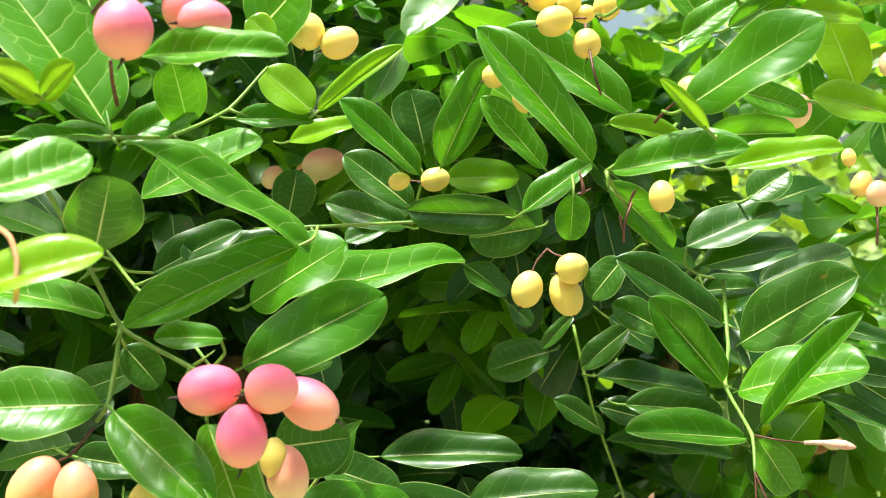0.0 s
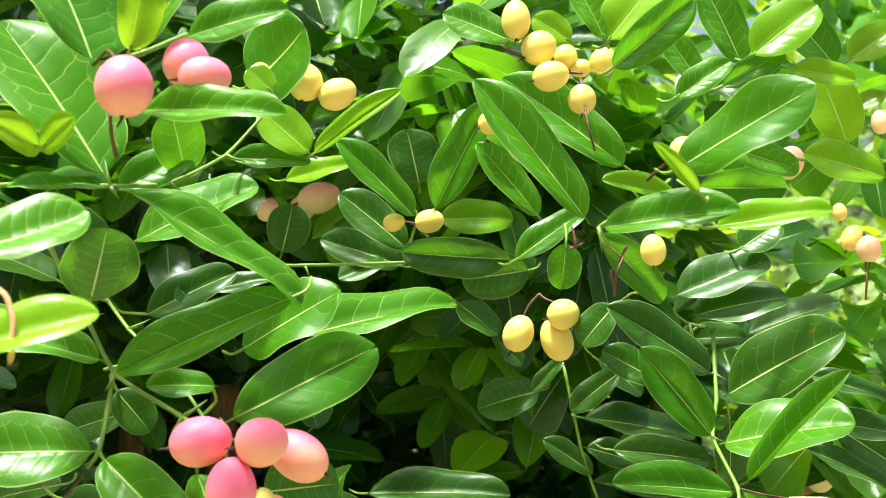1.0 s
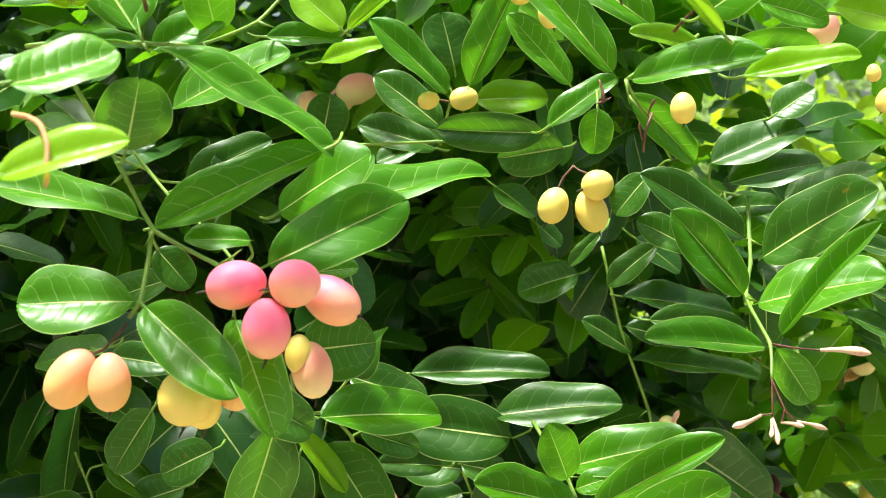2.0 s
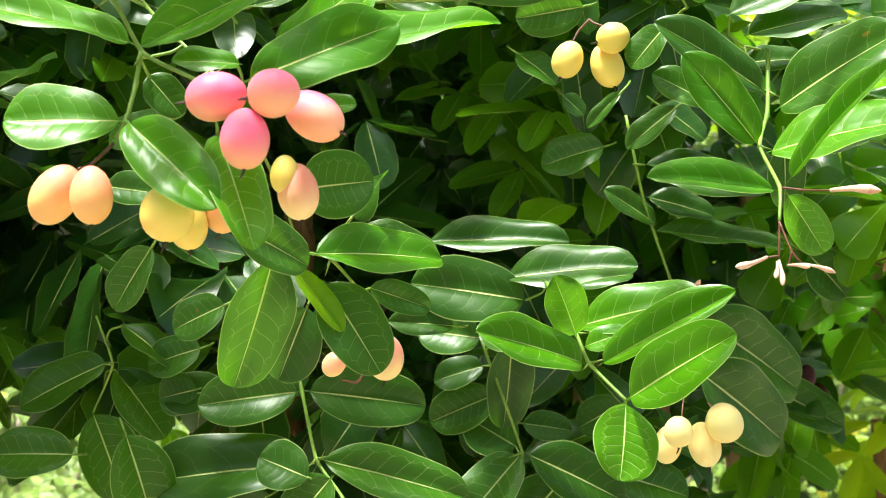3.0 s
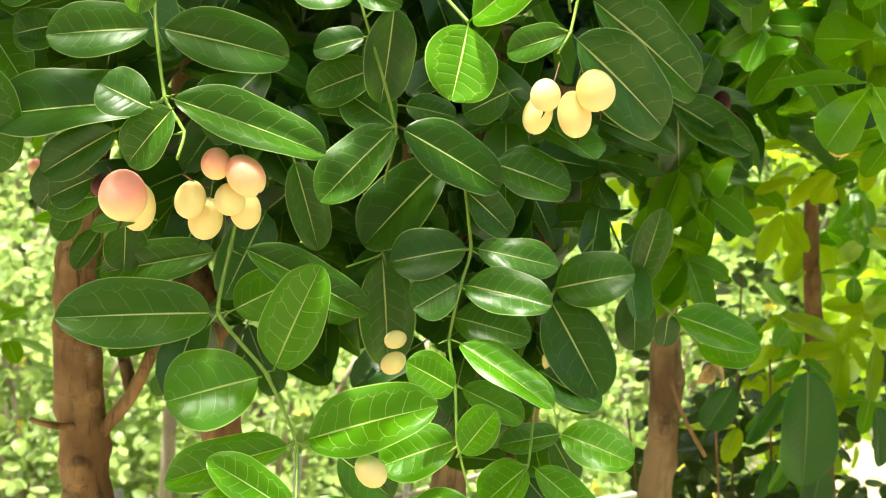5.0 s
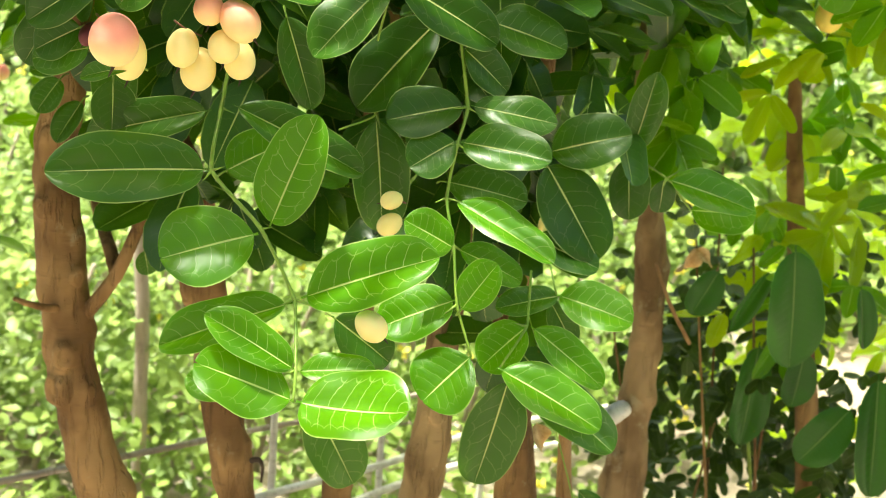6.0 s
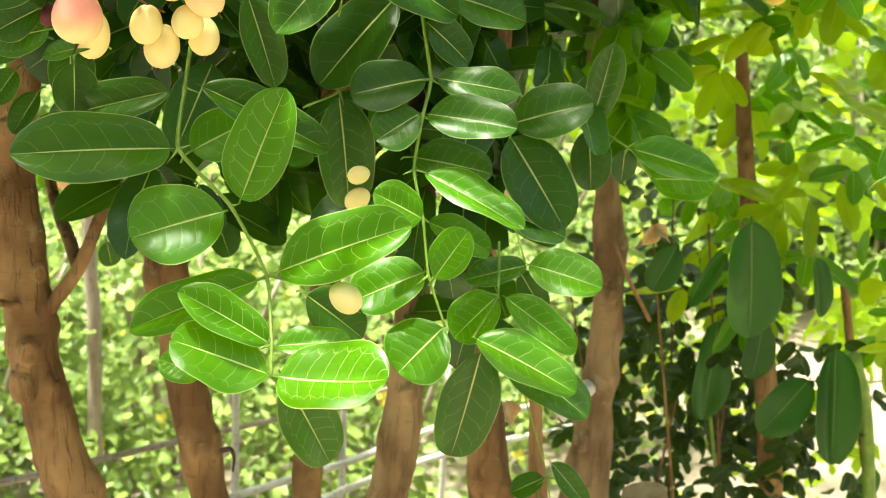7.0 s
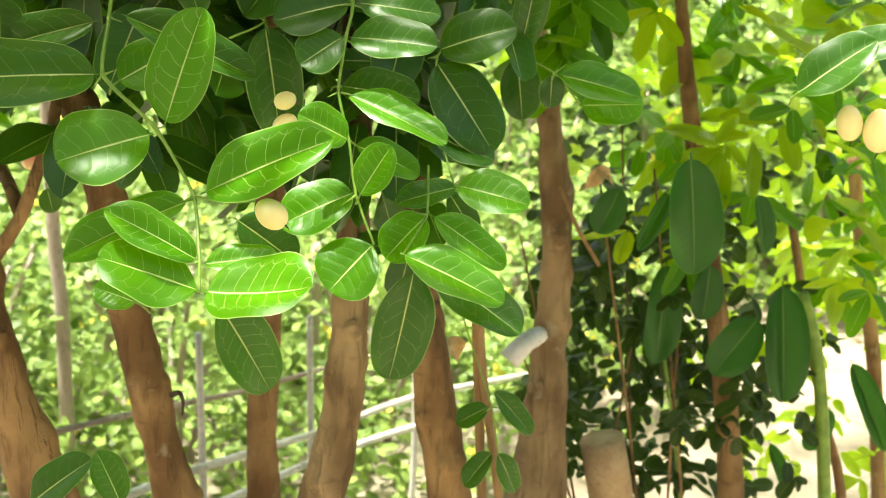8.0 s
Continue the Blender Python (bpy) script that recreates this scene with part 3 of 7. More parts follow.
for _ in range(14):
    lit_green.spray((rnd.uniform(0.25, 0.47), rnd.uniform(1.1, 1.35), rnd.uniform(1.47, 1.62)), (rnd.gauss(0, 0.6), rnd.gauss(0, 0.4), rnd.gauss(-0.2, 0.4)), rnd.uniform(0.05, 0.12), rnd, size=0.055)
for _ in range(26):     # the shoulder, sunlit through its leaf colour
    lit_green.spray((rnd.uniform(0.18, 0.5), rnd.uniform(0.8, 1.3), rnd.uniform(1.4, 1.62)), (rnd.gauss(0, 0.6), rnd.gauss(0, 0.4), rnd.gauss(0, 0.4)), rnd.uniform(0.05, 0.12), rnd, size=0.055)
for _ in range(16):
    lit_green.spray((rnd.uniform(0.2, 0.36), rnd.uniform(0.8, 0.95), rnd.uniform(1.12, 1.22)), (rnd.gauss(0, 0.6), rnd.gauss(-0.2, 0.3), rnd.gauss(-0.3, 0.4)), rnd.uniform(0.05, 0.1), rnd)
for _ in range(80):     # the shelf of leaves over the dim middle, lit by its leaf colour
    lit_green.spray((rnd.uniform(-0.24, 0.14), rnd.uniform(0.8, 1.12), rnd.uniform(1.31, 1.42)), (rnd.gauss(0, 0.6), -0.1 + rnd.gauss(0, 0.4), rnd.gauss(0, 0.25)), rnd.uniform(0.06, 0.12), rnd, size=0.052, ratio=0.42)
for _ in range(44):     # the underside of the crown, over the forks of the stems
    crown.spray((rnd.uniform(-0.12, 0.16), rnd.uniform(0.82, 1.05), rnd.uniform(0.9, 1.08)), (rnd.gauss(0, 0.6), rnd.uniform(0, 0.4), rnd.gauss(-0.2, 0.3)), rnd.uniform(0.05, 0.11), rnd, size=0.06, ratio=0.48)
for _ in range(17):     # leaves behind the lowest twigs
    crown.spray((rnd.uniform(0.05, 0.145), rnd.uniform(0.77, 0.83), rnd.uniform(0.86, 0.97)), (rnd.gauss(0, 0.5), rnd.uniform(0, 0.2), rnd.gauss(-0.5, 0.2)), rnd.uniform(0.04, 0.07), rnd, size=0.052, ratio=0.5)
for _ in range(7):
    crown.spray((rnd.uniform(-0.1, -0.02), rnd.uniform(0.77, 0.83), rnd.uniform(0.88, 0.96)), (rnd.gauss(0, 0.5), rnd.uniform(0, 0.2), rnd.gauss(-0.5, 0.2)), rnd.uniform(0.04, 0.06), rnd, size=0.052, ratio=0.5)
for _ in range(8):      # unseen boughs added overhead to shade the middle twigs
    crown.spray((rnd.uniform(0.03, 0.17), rnd.uniform(0.6, 0.76), rnd.uniform(1.45, 1.54)), (rnd.gauss(0, 0.6), rnd.gauss(0, 0.4), rnd.gauss(0.1, 0.2)), rnd.uniform(0.06, 0.12), rnd)
for _ in range(16):     # unseen boughs added to darken the shaded side
    crown.spray((rnd.uniform(-0.36, -0.25), rnd.uniform(0.57, 0.72), rnd.uniform(1.2, 1.42)), (rnd.gauss(-0.3, 0.5), rnd.gauss(0, 0.4), rnd.gauss(0, 0.2)), rnd.uniform(0.05, 0.1), rnd)
for low_x, high_x, low_z in ((-0.17, -0.06, 0.97), (0.05, 0.14, 0.99)):      # leaves before the forks
    for _ in range(11):
        crown.spray((rnd.uniform(low_x, high_x), rnd.uniform(0.79, 0.84), rnd.uniform(low_z, low_z + 0.12)), (rnd.gauss(0, 0.6), rnd.uniform(0, 0.15), rnd.gauss(-0.3, 0.3)), rnd.uniform(0.04, 0.08), rnd, size=0.056, ratio=0.5)
for _ in range(30):     # leaves hanging on the outer side
    lit_green.spray((rnd.uniform(0.24, 0.55), rnd.uniform(0.92, 1.18), rnd.uniform(1.05, 1.27)), (rnd.gauss(0, 0.6), rnd.gauss(-0.2, 0.4), rnd.gauss(-0.3, 0.4)), rnd.uniform(0.05, 0.11), rnd, size=0.044)
low = random.Random(41)
for _ in range(9):      # leaves hanging before the outermost stem
    lit_green.spray((low.uniform(0.185, 0.275), low.uniform(0.97, 1.06), low.uniform(0.92, 1.05)), (low.gauss(0, 0.5), low.gauss(0, 0.2), low.gauss(-0.5, 0.3)), low.uniform(0.04, 0.08), low, size=0.056, ratio=0.48)
for _ in range(16):     # leaves low on the shaded side, in the colour of lit leaves
    lit_green.spray((low.uniform(-0.52, -0.3), low.uniform(1.15, 1.45), low.uniform(0.76, 0.97)), (low.gauss(0, 0.6), low.gauss(-0.2, 0.3), low.gauss(-0.3, 0.4)), low.uniform(0.05, 0.1), low, size=0.042, ratio=0.45)
for _ in range(26):     # more unseen boughs added overhead to shade that side
    crown.spray((low.uniform(-0.75, -0.3), low.uniform(0.34, 0.66), low.uniform(1.5, 1.78)), (low.gauss(0, 0.6), low.gauss(-0.3, 0.4), low.gauss(0.1, 0.2)), low.uniform(0.06, 0.13), low, size=0.062)
crown.build("crown", SHADE_GREEN, bush)
lit_green.build("lit_green_leaves", LIT_GREEN, bush)

# twigs, each with its leaves
twig = stem("twig", bush, [(-0.1282, 0.45, 1.2952), (-0.1197, 0.45, 1.2807), (-0.1045, 0.445, 1.2566), (-0.0936, 0.446, 1.2368), (-0.0657, 0.425, 1.2262), (-0.058, 0.415, 1.2232)], 0.00114, 0.0009)
leaf(twig, (-0.0923, 0.405, 1.2629), (-0.086, 0.4, 1.2869), 0.0257, (0.58, -0.75, -0.31), "wavy")
leaf(twig, (-0.1015, 0.32, 1.2544), (-0.0686, 0.326, 1.2668), 0.0168, (-0.14, -0.69, 0.71), "foldy")
leaf(twig, (-0.0302, 0.44, 1.2676), (-0.0906, 0.43, 1.2412), 0.0186, (-0.07, -0.87, 0.48), "flatf")
leaf(twig, (-0.0498, 0.415, 1.2264), (-0.0034, 0.452, 1.2507), 0.0241, (0.41, -0.8, 0.43), "wavyf")
leaf(twig, (-0.0598, 0.42, 1.2103), (-0.0395, 0.395, 1.1762), 0.0198, (0.35, -0.65, 0.68), "flatf")
twig = stem("twig", bush, [(-0.0944, 0.446, 1.2372), (-0.0942, 0.44, 1.2257), (-0.0935, 0.428, 1.213), (-0.0977, 0.43, 1.2072)], 0.00108, 0.0009)
leaf(twig, (-0.0971, 0.46, 1.23), (-0.0837, 0.46, 1.2158), 0.0144, (0.35, -0.88, 0.33), "flat")
leaf(twig, (-0.0946, 0.43, 1.2128), (-0.1335, 0.42, 1.2135), 0.0275, (0.12, -0.78, 0.6), "bluntf")
leaf(twig, (-0.0908, 0.42, 1.2134), (-0.0538, 0.395, 1.1888), 0.0211, (-0.16, -0.8, 0.57), "flatf")
leaf(twig, (-0.1175, 0.47, 1.1881), (-0.0898, 0.46, 1.1869), 0.0135, (-0.28, -0.83, 0.48), "flat")
twig = stem("twig", bush, [(-0.1409, 0.56, 1.2753), (-0.1136, 0.51, 1.2584), (-0.1004, 0.49, 1.2494), (-0.0761, 0.47, 1.2323), (-0.0556, 0.44, 1.2157), (-0.05, 0.46, 1.195)], 0.0009, 0.00072)
leaf(twig, (-0.1033, 0.5, 1.2819), (-0.0568, 0.5, 1.3094), 0.0282, (-0.38, -0.67, 0.64), "flatf")
leaf(twig, (-0.1306, 0.5, 1.2662), (-0.1595, 0.5, 1.2792), 0.0213, (0.37, -0.46, 0.81), "flatf")
leaf(twig, (-0.099, 0.455, 1.24), (-0.155, 0.435, 1.257), 0.0235, (-0.05, -0.55, 0.82), "flatf")
leaf(twig, (-0.0598, 0.5, 1.2417), (-0.0222, 0.49, 1.268), 0.0297, (-0.54, -0.66, 0.52), "wavyf")
leaf(twig, (-0.0521, 0.54, 1.2417), (0.0248, 0.575, 1.2665), 0.0287, (-0.04, -0.52, 0.85), "flatf")
leaf(twig, (-0.0588, 0.45, 1.2338), (-0.0812, 0.44, 1.2354), 0.0132, (0.31, -0.58, 0.75), "flatf")
leaf(twig, (-0.0437, 0.5, 1.2191), (-0.0264, 0.5, 1.2224), 0.0115, (-0.12, -0.77, 0.62), "flatf")
leaf(twig, (-0.0669, 0.46, 1.1772), (-0.0389, 0.48, 1.1602), 0.0205, (0.67, -0.69, 0.29), "flat")
leaf(twig, (-0.1021, 0.52, 1.2526), (-0.0665, 0.52, 1.2737), 0.0179, (-0.25, -0.87, 0.43), "flat")
leaf(twig, (-0.0821, 0.52, 1.2572), (-0.088, 0.52, 1.2658), 0.0094, (0.47, -0.82, 0.32), "flat")
leaf(twig, (-0.0818, 0.55, 1.2627), (-0.0554, 0.55, 1.2708), 0.0112, (-0.2, -0.74, 0.65), "flat")
leaf(twig, (-0.044, 0.53, 1.2485), (-0.0244, 0.52, 1.2676), 0.0207, (-0.58, -0.8, 0.17), "flatf")
leaf(twig, (-0.1248, 0.5, 1.1874), (-0.1569, 0.5, 1.1814), 0.0215, (-0.16, -0.48, 0.86), "flat")
leaf(twig, (-0.106, 0.52, 1.2138), (-0.1345, 0.52, 1.2045), 0.0165, (-0.14, -0.89, 0.43), "flat")
twig = stem("twig", bush, [(-0.1343, 0.43, 1.2995), (-0.1118, 0.43, 1.3024), (-0.0939, 0.43, 1.3012), (-0.0807, 0.46, 1.3043), (-0.0679, 0.5, 1.3179), (-0.0561, 0.52, 1.3371)], 0.00102, 0.00078)
leaf(twig, (-0.0946, 0.43, 1.3027), (-0.1346, 0.44, 1.3598), 0.0404, (0.54, -0.68, 0.5), "flatf")
leaf(twig, (-0.0556, 0.47, 1.3416), (-0.0337, 0.46, 1.3618), 0.0383, (-0.57, -0.79, 0.22), "cupf")
leaf(twig, (-0.1079, 0.4, 1.3105), (-0.1163, 0.38, 1.3173), 0.0121, (0.93, -0.32, 0.18), "foldy")
leaf(twig, (-0.1079, 0.4, 1.3105), (-0.0958, 0.39, 1.3199), 0.0111, (-0.58, -0.81, -0.1), "foldy")
leaf(twig, (-0.0752, 0.46, 1.3076), (-0.0787, 0.45, 1.3295), 0.0191, (0.5, -0.82, -0.29), "flatf")
leaf(twig, (-0.0972, 0.45, 1.3001), (-0.0728, 0.46, 1.3173), 0.0147, (0.1, -0.92, 0.39), "flatf")
leaf(twig, (-0.0939, 0.43, 1.3012), (-0.1249, 0.42, 1.3013), 0.0093, (0.16, -0.51, 0.85), "flatf")
leaf(twig, (-0.0965, 0.44, 1.3005), (-0.127, 0.45, 1.3064), 0.0160, (-0.01, -0.53, 0.85), "droopf")
leaf(twig, (-0.1071, 0.34, 1.2799), (-0.0814, 0.36, 1.2899), 0.0208, (0.21, -0.64, 0.74), "cupf")
leaf(twig, (-0.0902, 0.43, 1.3008), (-0.0271, 0.438, 1.2685), 0.0209, (0.44, -0.5, 0.74), "flatf")
twig = stem("twig", bush, [(-0.0707, 0.43, 1.3527), (-0.0806, 0.41, 1.3429), (-0.0984, 0.42, 1.34)], 0.0012, 0.0009)
leaf(twig, (-0.0956, 0.41, 1.3387), (-0.1128, 0.42, 1.3771), 0.0449, (0.76, -0.45, 0.46), "flatf")
leaf(twig, (-0.0782, 0.385, 1.3388), (-0.0733, 0.385, 1.367), 0.0155, (0.64, -0.76, -0.11), "flaty")
leaf(twig, (-0.0791, 0.4, 1.3426), (-0.0669, 0.4, 1.3655), 0.0156, (-0.49, -0.83, 0.26), "foldf")
leaf(twig, (-0.0695, 0.42, 1.3499), (-0.0362, 0.41, 1.3608), 0.0164, (-0.39, -0.82, 0.43), "flatf")
leaf(twig, (-0.0779, 0.395, 1.3231), (-0.0309, 0.372, 1.3248), 0.0143, (-0.37, -0.71, 0.61), "flatf")
leaf(twig, (-0.0443, 0.455, 1.3373), (-0.0535, 0.455, 1.3461), 0.0108, (0.3, -0.9, 0.31), "blunty")
twig = stem("twig", bush, [(-0.0814, 0.66, 1.2723), (-0.0502, 0.64, 1.2739), (-0.001, 0.65, 1.2773), (0.0537, 0.62, 1.2807)], 0.00108, 0.00084)
leaf(twig, (-0.0454, 0.6, 1.3258), (-0.0055, 0.6, 1.3602), 0.0117, (-0.31, -0.88, 0.36), "foldy")
leaf(twig, (-0.0455, 0.6, 1.3266), (-0.0694, 0.6, 1.3474), 0.0219, (0.29, -0.9, 0.33), "flaty")
leaf(twig, (-0.0843, 0.6, 1.3234), (-0.0457, 0.6, 1.325), 0.0131, (-0.02, -0.86, 0.51), "flatf")
leaf(twig, (-0.0645, 0.65, 1.3163), (-0.0303, 0.64, 1.3274), 0.0146, (-0.39, -0.74, 0.54), "flaty")
leaf(twig, (-0.076, 0.75, 1.278), (-0.0699, 0.75, 1.3076), 0.0264, (0.36, -0.93, -0.08), "flat")
leaf(twig, (0.0537, 0.62, 1.2813), (-0.0017, 0.62, 1.2817), 0.0200, (-0, -0.99, -0.17), "flat")
leaf(twig, (0.062, 0.58, 1.3004), (0.0326, 0.58, 1.3346), 0.0159, (0.27, -0.94, 0.23), "flatf")
leaf(twig, (0.0648, 0.66, 1.2761), (0.0291, 0.66, 1.2691), 0.0243, (0.02, -1, -0.08), "flat")
twig = stem("twig", bush, [(-0.0012, 0.66, 1.2757), (0.0054, 0.64, 1.3003), (0.0137, 0.64, 1.3049)], 0.00096, 0.00072)
leaf(twig, (0.0047, 0.636, 1.2991), (-0.0345, 0.63, 1.3383), 0.0192, (0.47, -0.82, 0.34), "flatf")
leaf(twig, (0.0043, 0.7, 1.3189), (-0.0032, 0.7, 1.3502), 0.0291, (0.34, -0.94, 0.08), "blunt")
leaf(twig, (0.0133, 0.63, 1.3024), (0.0359, 0.61, 1.3562), 0.0218, (-0.49, -0.86, -0.11), "flatf")
leaf(twig, (0.0005, 0.66, 1.2839), (-0.0352, 0.66, 1.3129), 0.0220, (0.28, -0.9, 0.34), "flat")
leaf(twig, (0.0144, 0.68, 1.3008), (0.0553, 0.68, 1.304), 0.0206, (-0.03, -0.92, 0.4), "flaty")
leaf(twig, (-0.0025, 0.7, 1.2745), (-0.0485, 0.7, 1.2893), 0.0206, (0.14, -0.9, 0.42), "flat")
leaf(twig, (-0.0115, 0.7, 1.2771), (-0.0372, 0.69, 1.2681), 0.0158, (0.01, -0.68, 0.73), "flat")
leaf(twig, (0.0273, 0.72, 1.2554), (0.0518, 0.71, 1.2399), 0.0257, (0.29, -0.53, 0.8), "flat")
twig = stem("twig", bush, [(0.105, 0.5, 1.3157), (0.0922, 0.48, 1.3052), (0.0748, 0.473, 1.2955), (0.0921, 0.53, 1.2813), (0.1077, 0.58, 1.2685)], 0.00084, 0.00066)
leaf(twig, (0.0729, 0.485, 1.2965), (0.0285, 0.49, 1.3521), 0.0195, (0.21, -0.94, 0.25), "flatf")
leaf(twig, (0.0937, 0.53, 1.3207), (0.0407, 0.54, 1.3605), 0.0226, (0.06, -0.95, 0.32), "flatf")
leaf(twig, (0.049, 0.56, 1.2806), (0.0787, 0.56, 1.3056), 0.0151, (-0.39, -0.79, 0.47), "flatf")
leaf(twig, (0.0748, 0.473, 1.2951), (0.1201, 0.45, 1.3053), 0.0192, (-0.46, -0.63, 0.63), "foldf")
leaf(twig, (0.1153, 0.47, 1.2967), (0.1563, 0.46, 1.3072), 0.0149, (-0.33, -0.67, 0.67), "flaty")
leaf(twig, (0.1052, 0.48, 1.3079), (0.0757, 0.47, 1.3139), 0.0108, (0.37, -0.73, 0.57), "foldy")
leaf(twig, (0.1021, 0.425, 1.3059), (0.0853, 0.42, 1.3228), 0.0058, (0.31, -0.95, 0.03), "foldy")
leaf(twig, (0.0971, 0.45, 1.3156), (0.1375, 0.425, 1.3447), 0.0252, (-0.65, -0.7, 0.29), "wavyf")
leaf(twig, (0.1247, 0.55, 1.3159), (0.1655, 0.55, 1.3169), 0.0188, (0.01, -0.97, -0.23), "flatf")
leaf(twig, (0.0745, 0.46, 1.3511), (0.1045, 0.46, 1.3788), 0.0154, (0.07, -0.99, -0.08), "flatf")
leaf(twig, (0.0745, 0.47, 1.3628), (0.0923, 0.47, 1.3886), 0.0206, (-0.35, -0.9, 0.24), "flaty")
leaf(twig, (0.0741, 0.47, 1.3632), (0.0628, 0.47, 1.3853), 0.0168, (0.5, -0.83, 0.26), "flatf")
leaf(twig, (0.1018, 0.48, 1.3445), (0.122, 0.48, 1.3606), 0.0120, (-0.27, -0.9, 0.34), "flatf")
leaf(twig, (0.044, 0.55, 1.3752), (0.0143, 0.55, 1.3875), 0.0181, (0.16, -0.91, 0.39), "flatf")
leaf(twig, (0.0707, 0.56, 1.3775), (0.0537, 0.56, 1.3886), 0.0145, (0.13, -0.97, 0.2), "flaty")
leaf(twig, (0.0797, 0.52, 1.2945), (0.1117, 0.53, 1.2676), 0.0157, (0.37, -0.92, 0.1), "flatf")
leaf(twig, (0.0709, 0.55, 1.2904), (0.07, 0.55, 1.2698), 0.0153, (0.16, -0.99, -0.01), "flatf")
leaf(twig, (0.1005, 0.6, 1.2624), (0.0843, 0.6, 1.2434), 0.0187, (-0.45, -0.8, 0.39), "flat")
twig = stem("twig", bush, [(0.1876, 0.5, 1.3188), (0.176, 0.52, 1.3263), (0.1299, 0.5, 1.3274)], 0.00108, 0.00084)
leaf(twig, (0.1272, 0.5, 1.329), (0.1561, 0.5, 1.3223), 0.0136, (0.07, -0.96, 0.29), "flatf")
leaf(twig, (0.116, 0.5, 1.3528), (0.1015, 0.5, 1.3729), 0.0130, (0.16, -0.98, 0.11), "flatf")
leaf(twig, (0.1345, 0.5, 1.3646), (0.1593, 0.5, 1.3877), 0.0215, (-0.32, -0.89, 0.34), "flaty")
leaf(twig, (0.1229, 0.5, 1.3522), (0.1485, 0.5, 1.3683), 0.0106, (-0.05, -1, 0.07), "flatf")
leaf(twig, (0.1902, 0.5, 1.3198), (0.158, 0.5, 1.3294), 0.0170, (0.12, -0.9, 0.41), "flaty")
leaf(twig, (0.1905, 0.55, 1.3362), (0.1786, 0.55, 1.3661), 0.0234, (0.02, -1, 0.01), "flaty")
leaf(twig, (0.1501, 0.5, 1.3608), (0.1767, 0.5, 1.3589), 0.0119, (0.03, -0.91, 0.42), "flaty")
leaf(twig, (0.1437, 0.55, 1.3683), (0.1264, 0.55, 1.404), 0.0195, (0.15, -0.99, 0.07), "flatf")
leaf(twig, (0.1994, 0.6, 1.3779), (0.177, 0.6, 1.4035), 0.0217, (0.08, -0.99, 0.07), "flatf")
leaf(twig, (0.2046, 0.6, 1.3808), (0.2277, 0.6, 1.4003), 0.0188, (-0.32, -0.87, 0.38), "flaty")
twig = stem("twig", bush, [(0.1467, 0.6, 1.2523), (0.1455, 0.587, 1.233), (0.1435, 0.573, 1.2229), (0.1373, 0.55, 1.2089), (0.1411, 0.518, 1.1934), (0.1394, 0.505, 1.1808)], 0.00132, 0.00084)
leaf(twig, (0.1407, 0.518, 1.1917), (0.089, 0.5, 1.1988), 0.0185, (0.3, -0.57, 0.76), "foldf")
leaf(twig, (0.1438, 0.518, 1.1949), (0.1765, 0.5, 1.2454), 0.0130, (-0.79, -0.53, 0.32), "foldf")
leaf(twig, (0.1404, 0.55, 1.2061), (0.1864, 0.52, 1.2243), 0.0341, (-0.55, -0.41, 0.73), "flatf")
leaf(twig, (0.1468, 0.573, 1.2241), (0.1864, 0.54, 1.259), 0.0333, (-0.76, -0.57, 0.32), "flat")
leaf(twig, (0.1373, 0.55, 1.2087), (0.1045, 0.54, 1.2464), 0.0214, (0.37, -0.93, 0.08), "flatf")
leaf(twig, (0.1445, 0.585, 1.2323), (0.0954, 0.575, 1.2637), 0.0212, (0.4, -0.84, 0.36), "flat")
leaf(twig, (0.1459, 0.53, 1.1907), (0.1654, 0.54, 1.165), 0.0166, (0.15, -0.95, -0.26), "flatf")
leaf(twig, (0.1561, 0.6, 1.2106), (0.1591, 0.6, 1.18), 0.0195, (0.32, -0.95, 0.03), "flat")
leaf(twig, (0.1904, 0.6, 1.1993), (0.2314, 0.59, 1.1849), 0.0128, (0.09, -0.68, 0.73), "flat")
leaf(twig, (0.1568, 0.6, 1.2902), (0.1758, 0.6, 1.305), 0.0183, (-0.32, -0.85, 0.41), "flat")
twig = stem("twig", bush, [(0.0897, 0.72, 1.2221), (0.1013, 0.715, 1.1746), (0.1182, 0.715, 1.13), (0.1253, 0.72, 1.0998)], 0.00108, 0.00096)
leaf(twig, (0.0807, 0.75, 1.2043), (0.0428, 0.75, 1.1934), 0.0289, (-0.18, -0.75, 0.63), "flat")
leaf(twig, (0.0979, 0.7, 1.1956), (0.1623, 0.7, 1.1916), 0.0238, (0.05, -0.56, 0.82), "flat")
leaf(twig, (0.1091, 0.715, 1.1618), (0.0802, 0.71, 1.1819), 0.0151, (0.43, -0.8, 0.41), "flat")
leaf(twig, (0.1024, 0.715, 1.1772), (0.1398, 0.71, 1.1702), 0.0192, (0.04, -0.7, 0.71), "flat")
leaf(twig, (0.1054, 0.715, 1.1582), (0.1764, 0.7, 1.1567), 0.0193, (-0.1, -0.54, 0.84), "flat")
leaf(twig, (0.1327, 0.73, 1.1098), (0.2082, 0.775, 1.0617), 0.0444, (0.61, -0.74, 0.27), "flat")
leaf(twig, (0.0536, 0.72, 1.2327), (0.0671, 0.72, 1.222), 0.0126, (0.36, -0.81, 0.45), "flat")
leaf(twig, (0.1052, 0.7, 1.2285), (0.1328, 0.7, 1.2116), 0.0229, (0.41, -0.62, 0.67), "flat")
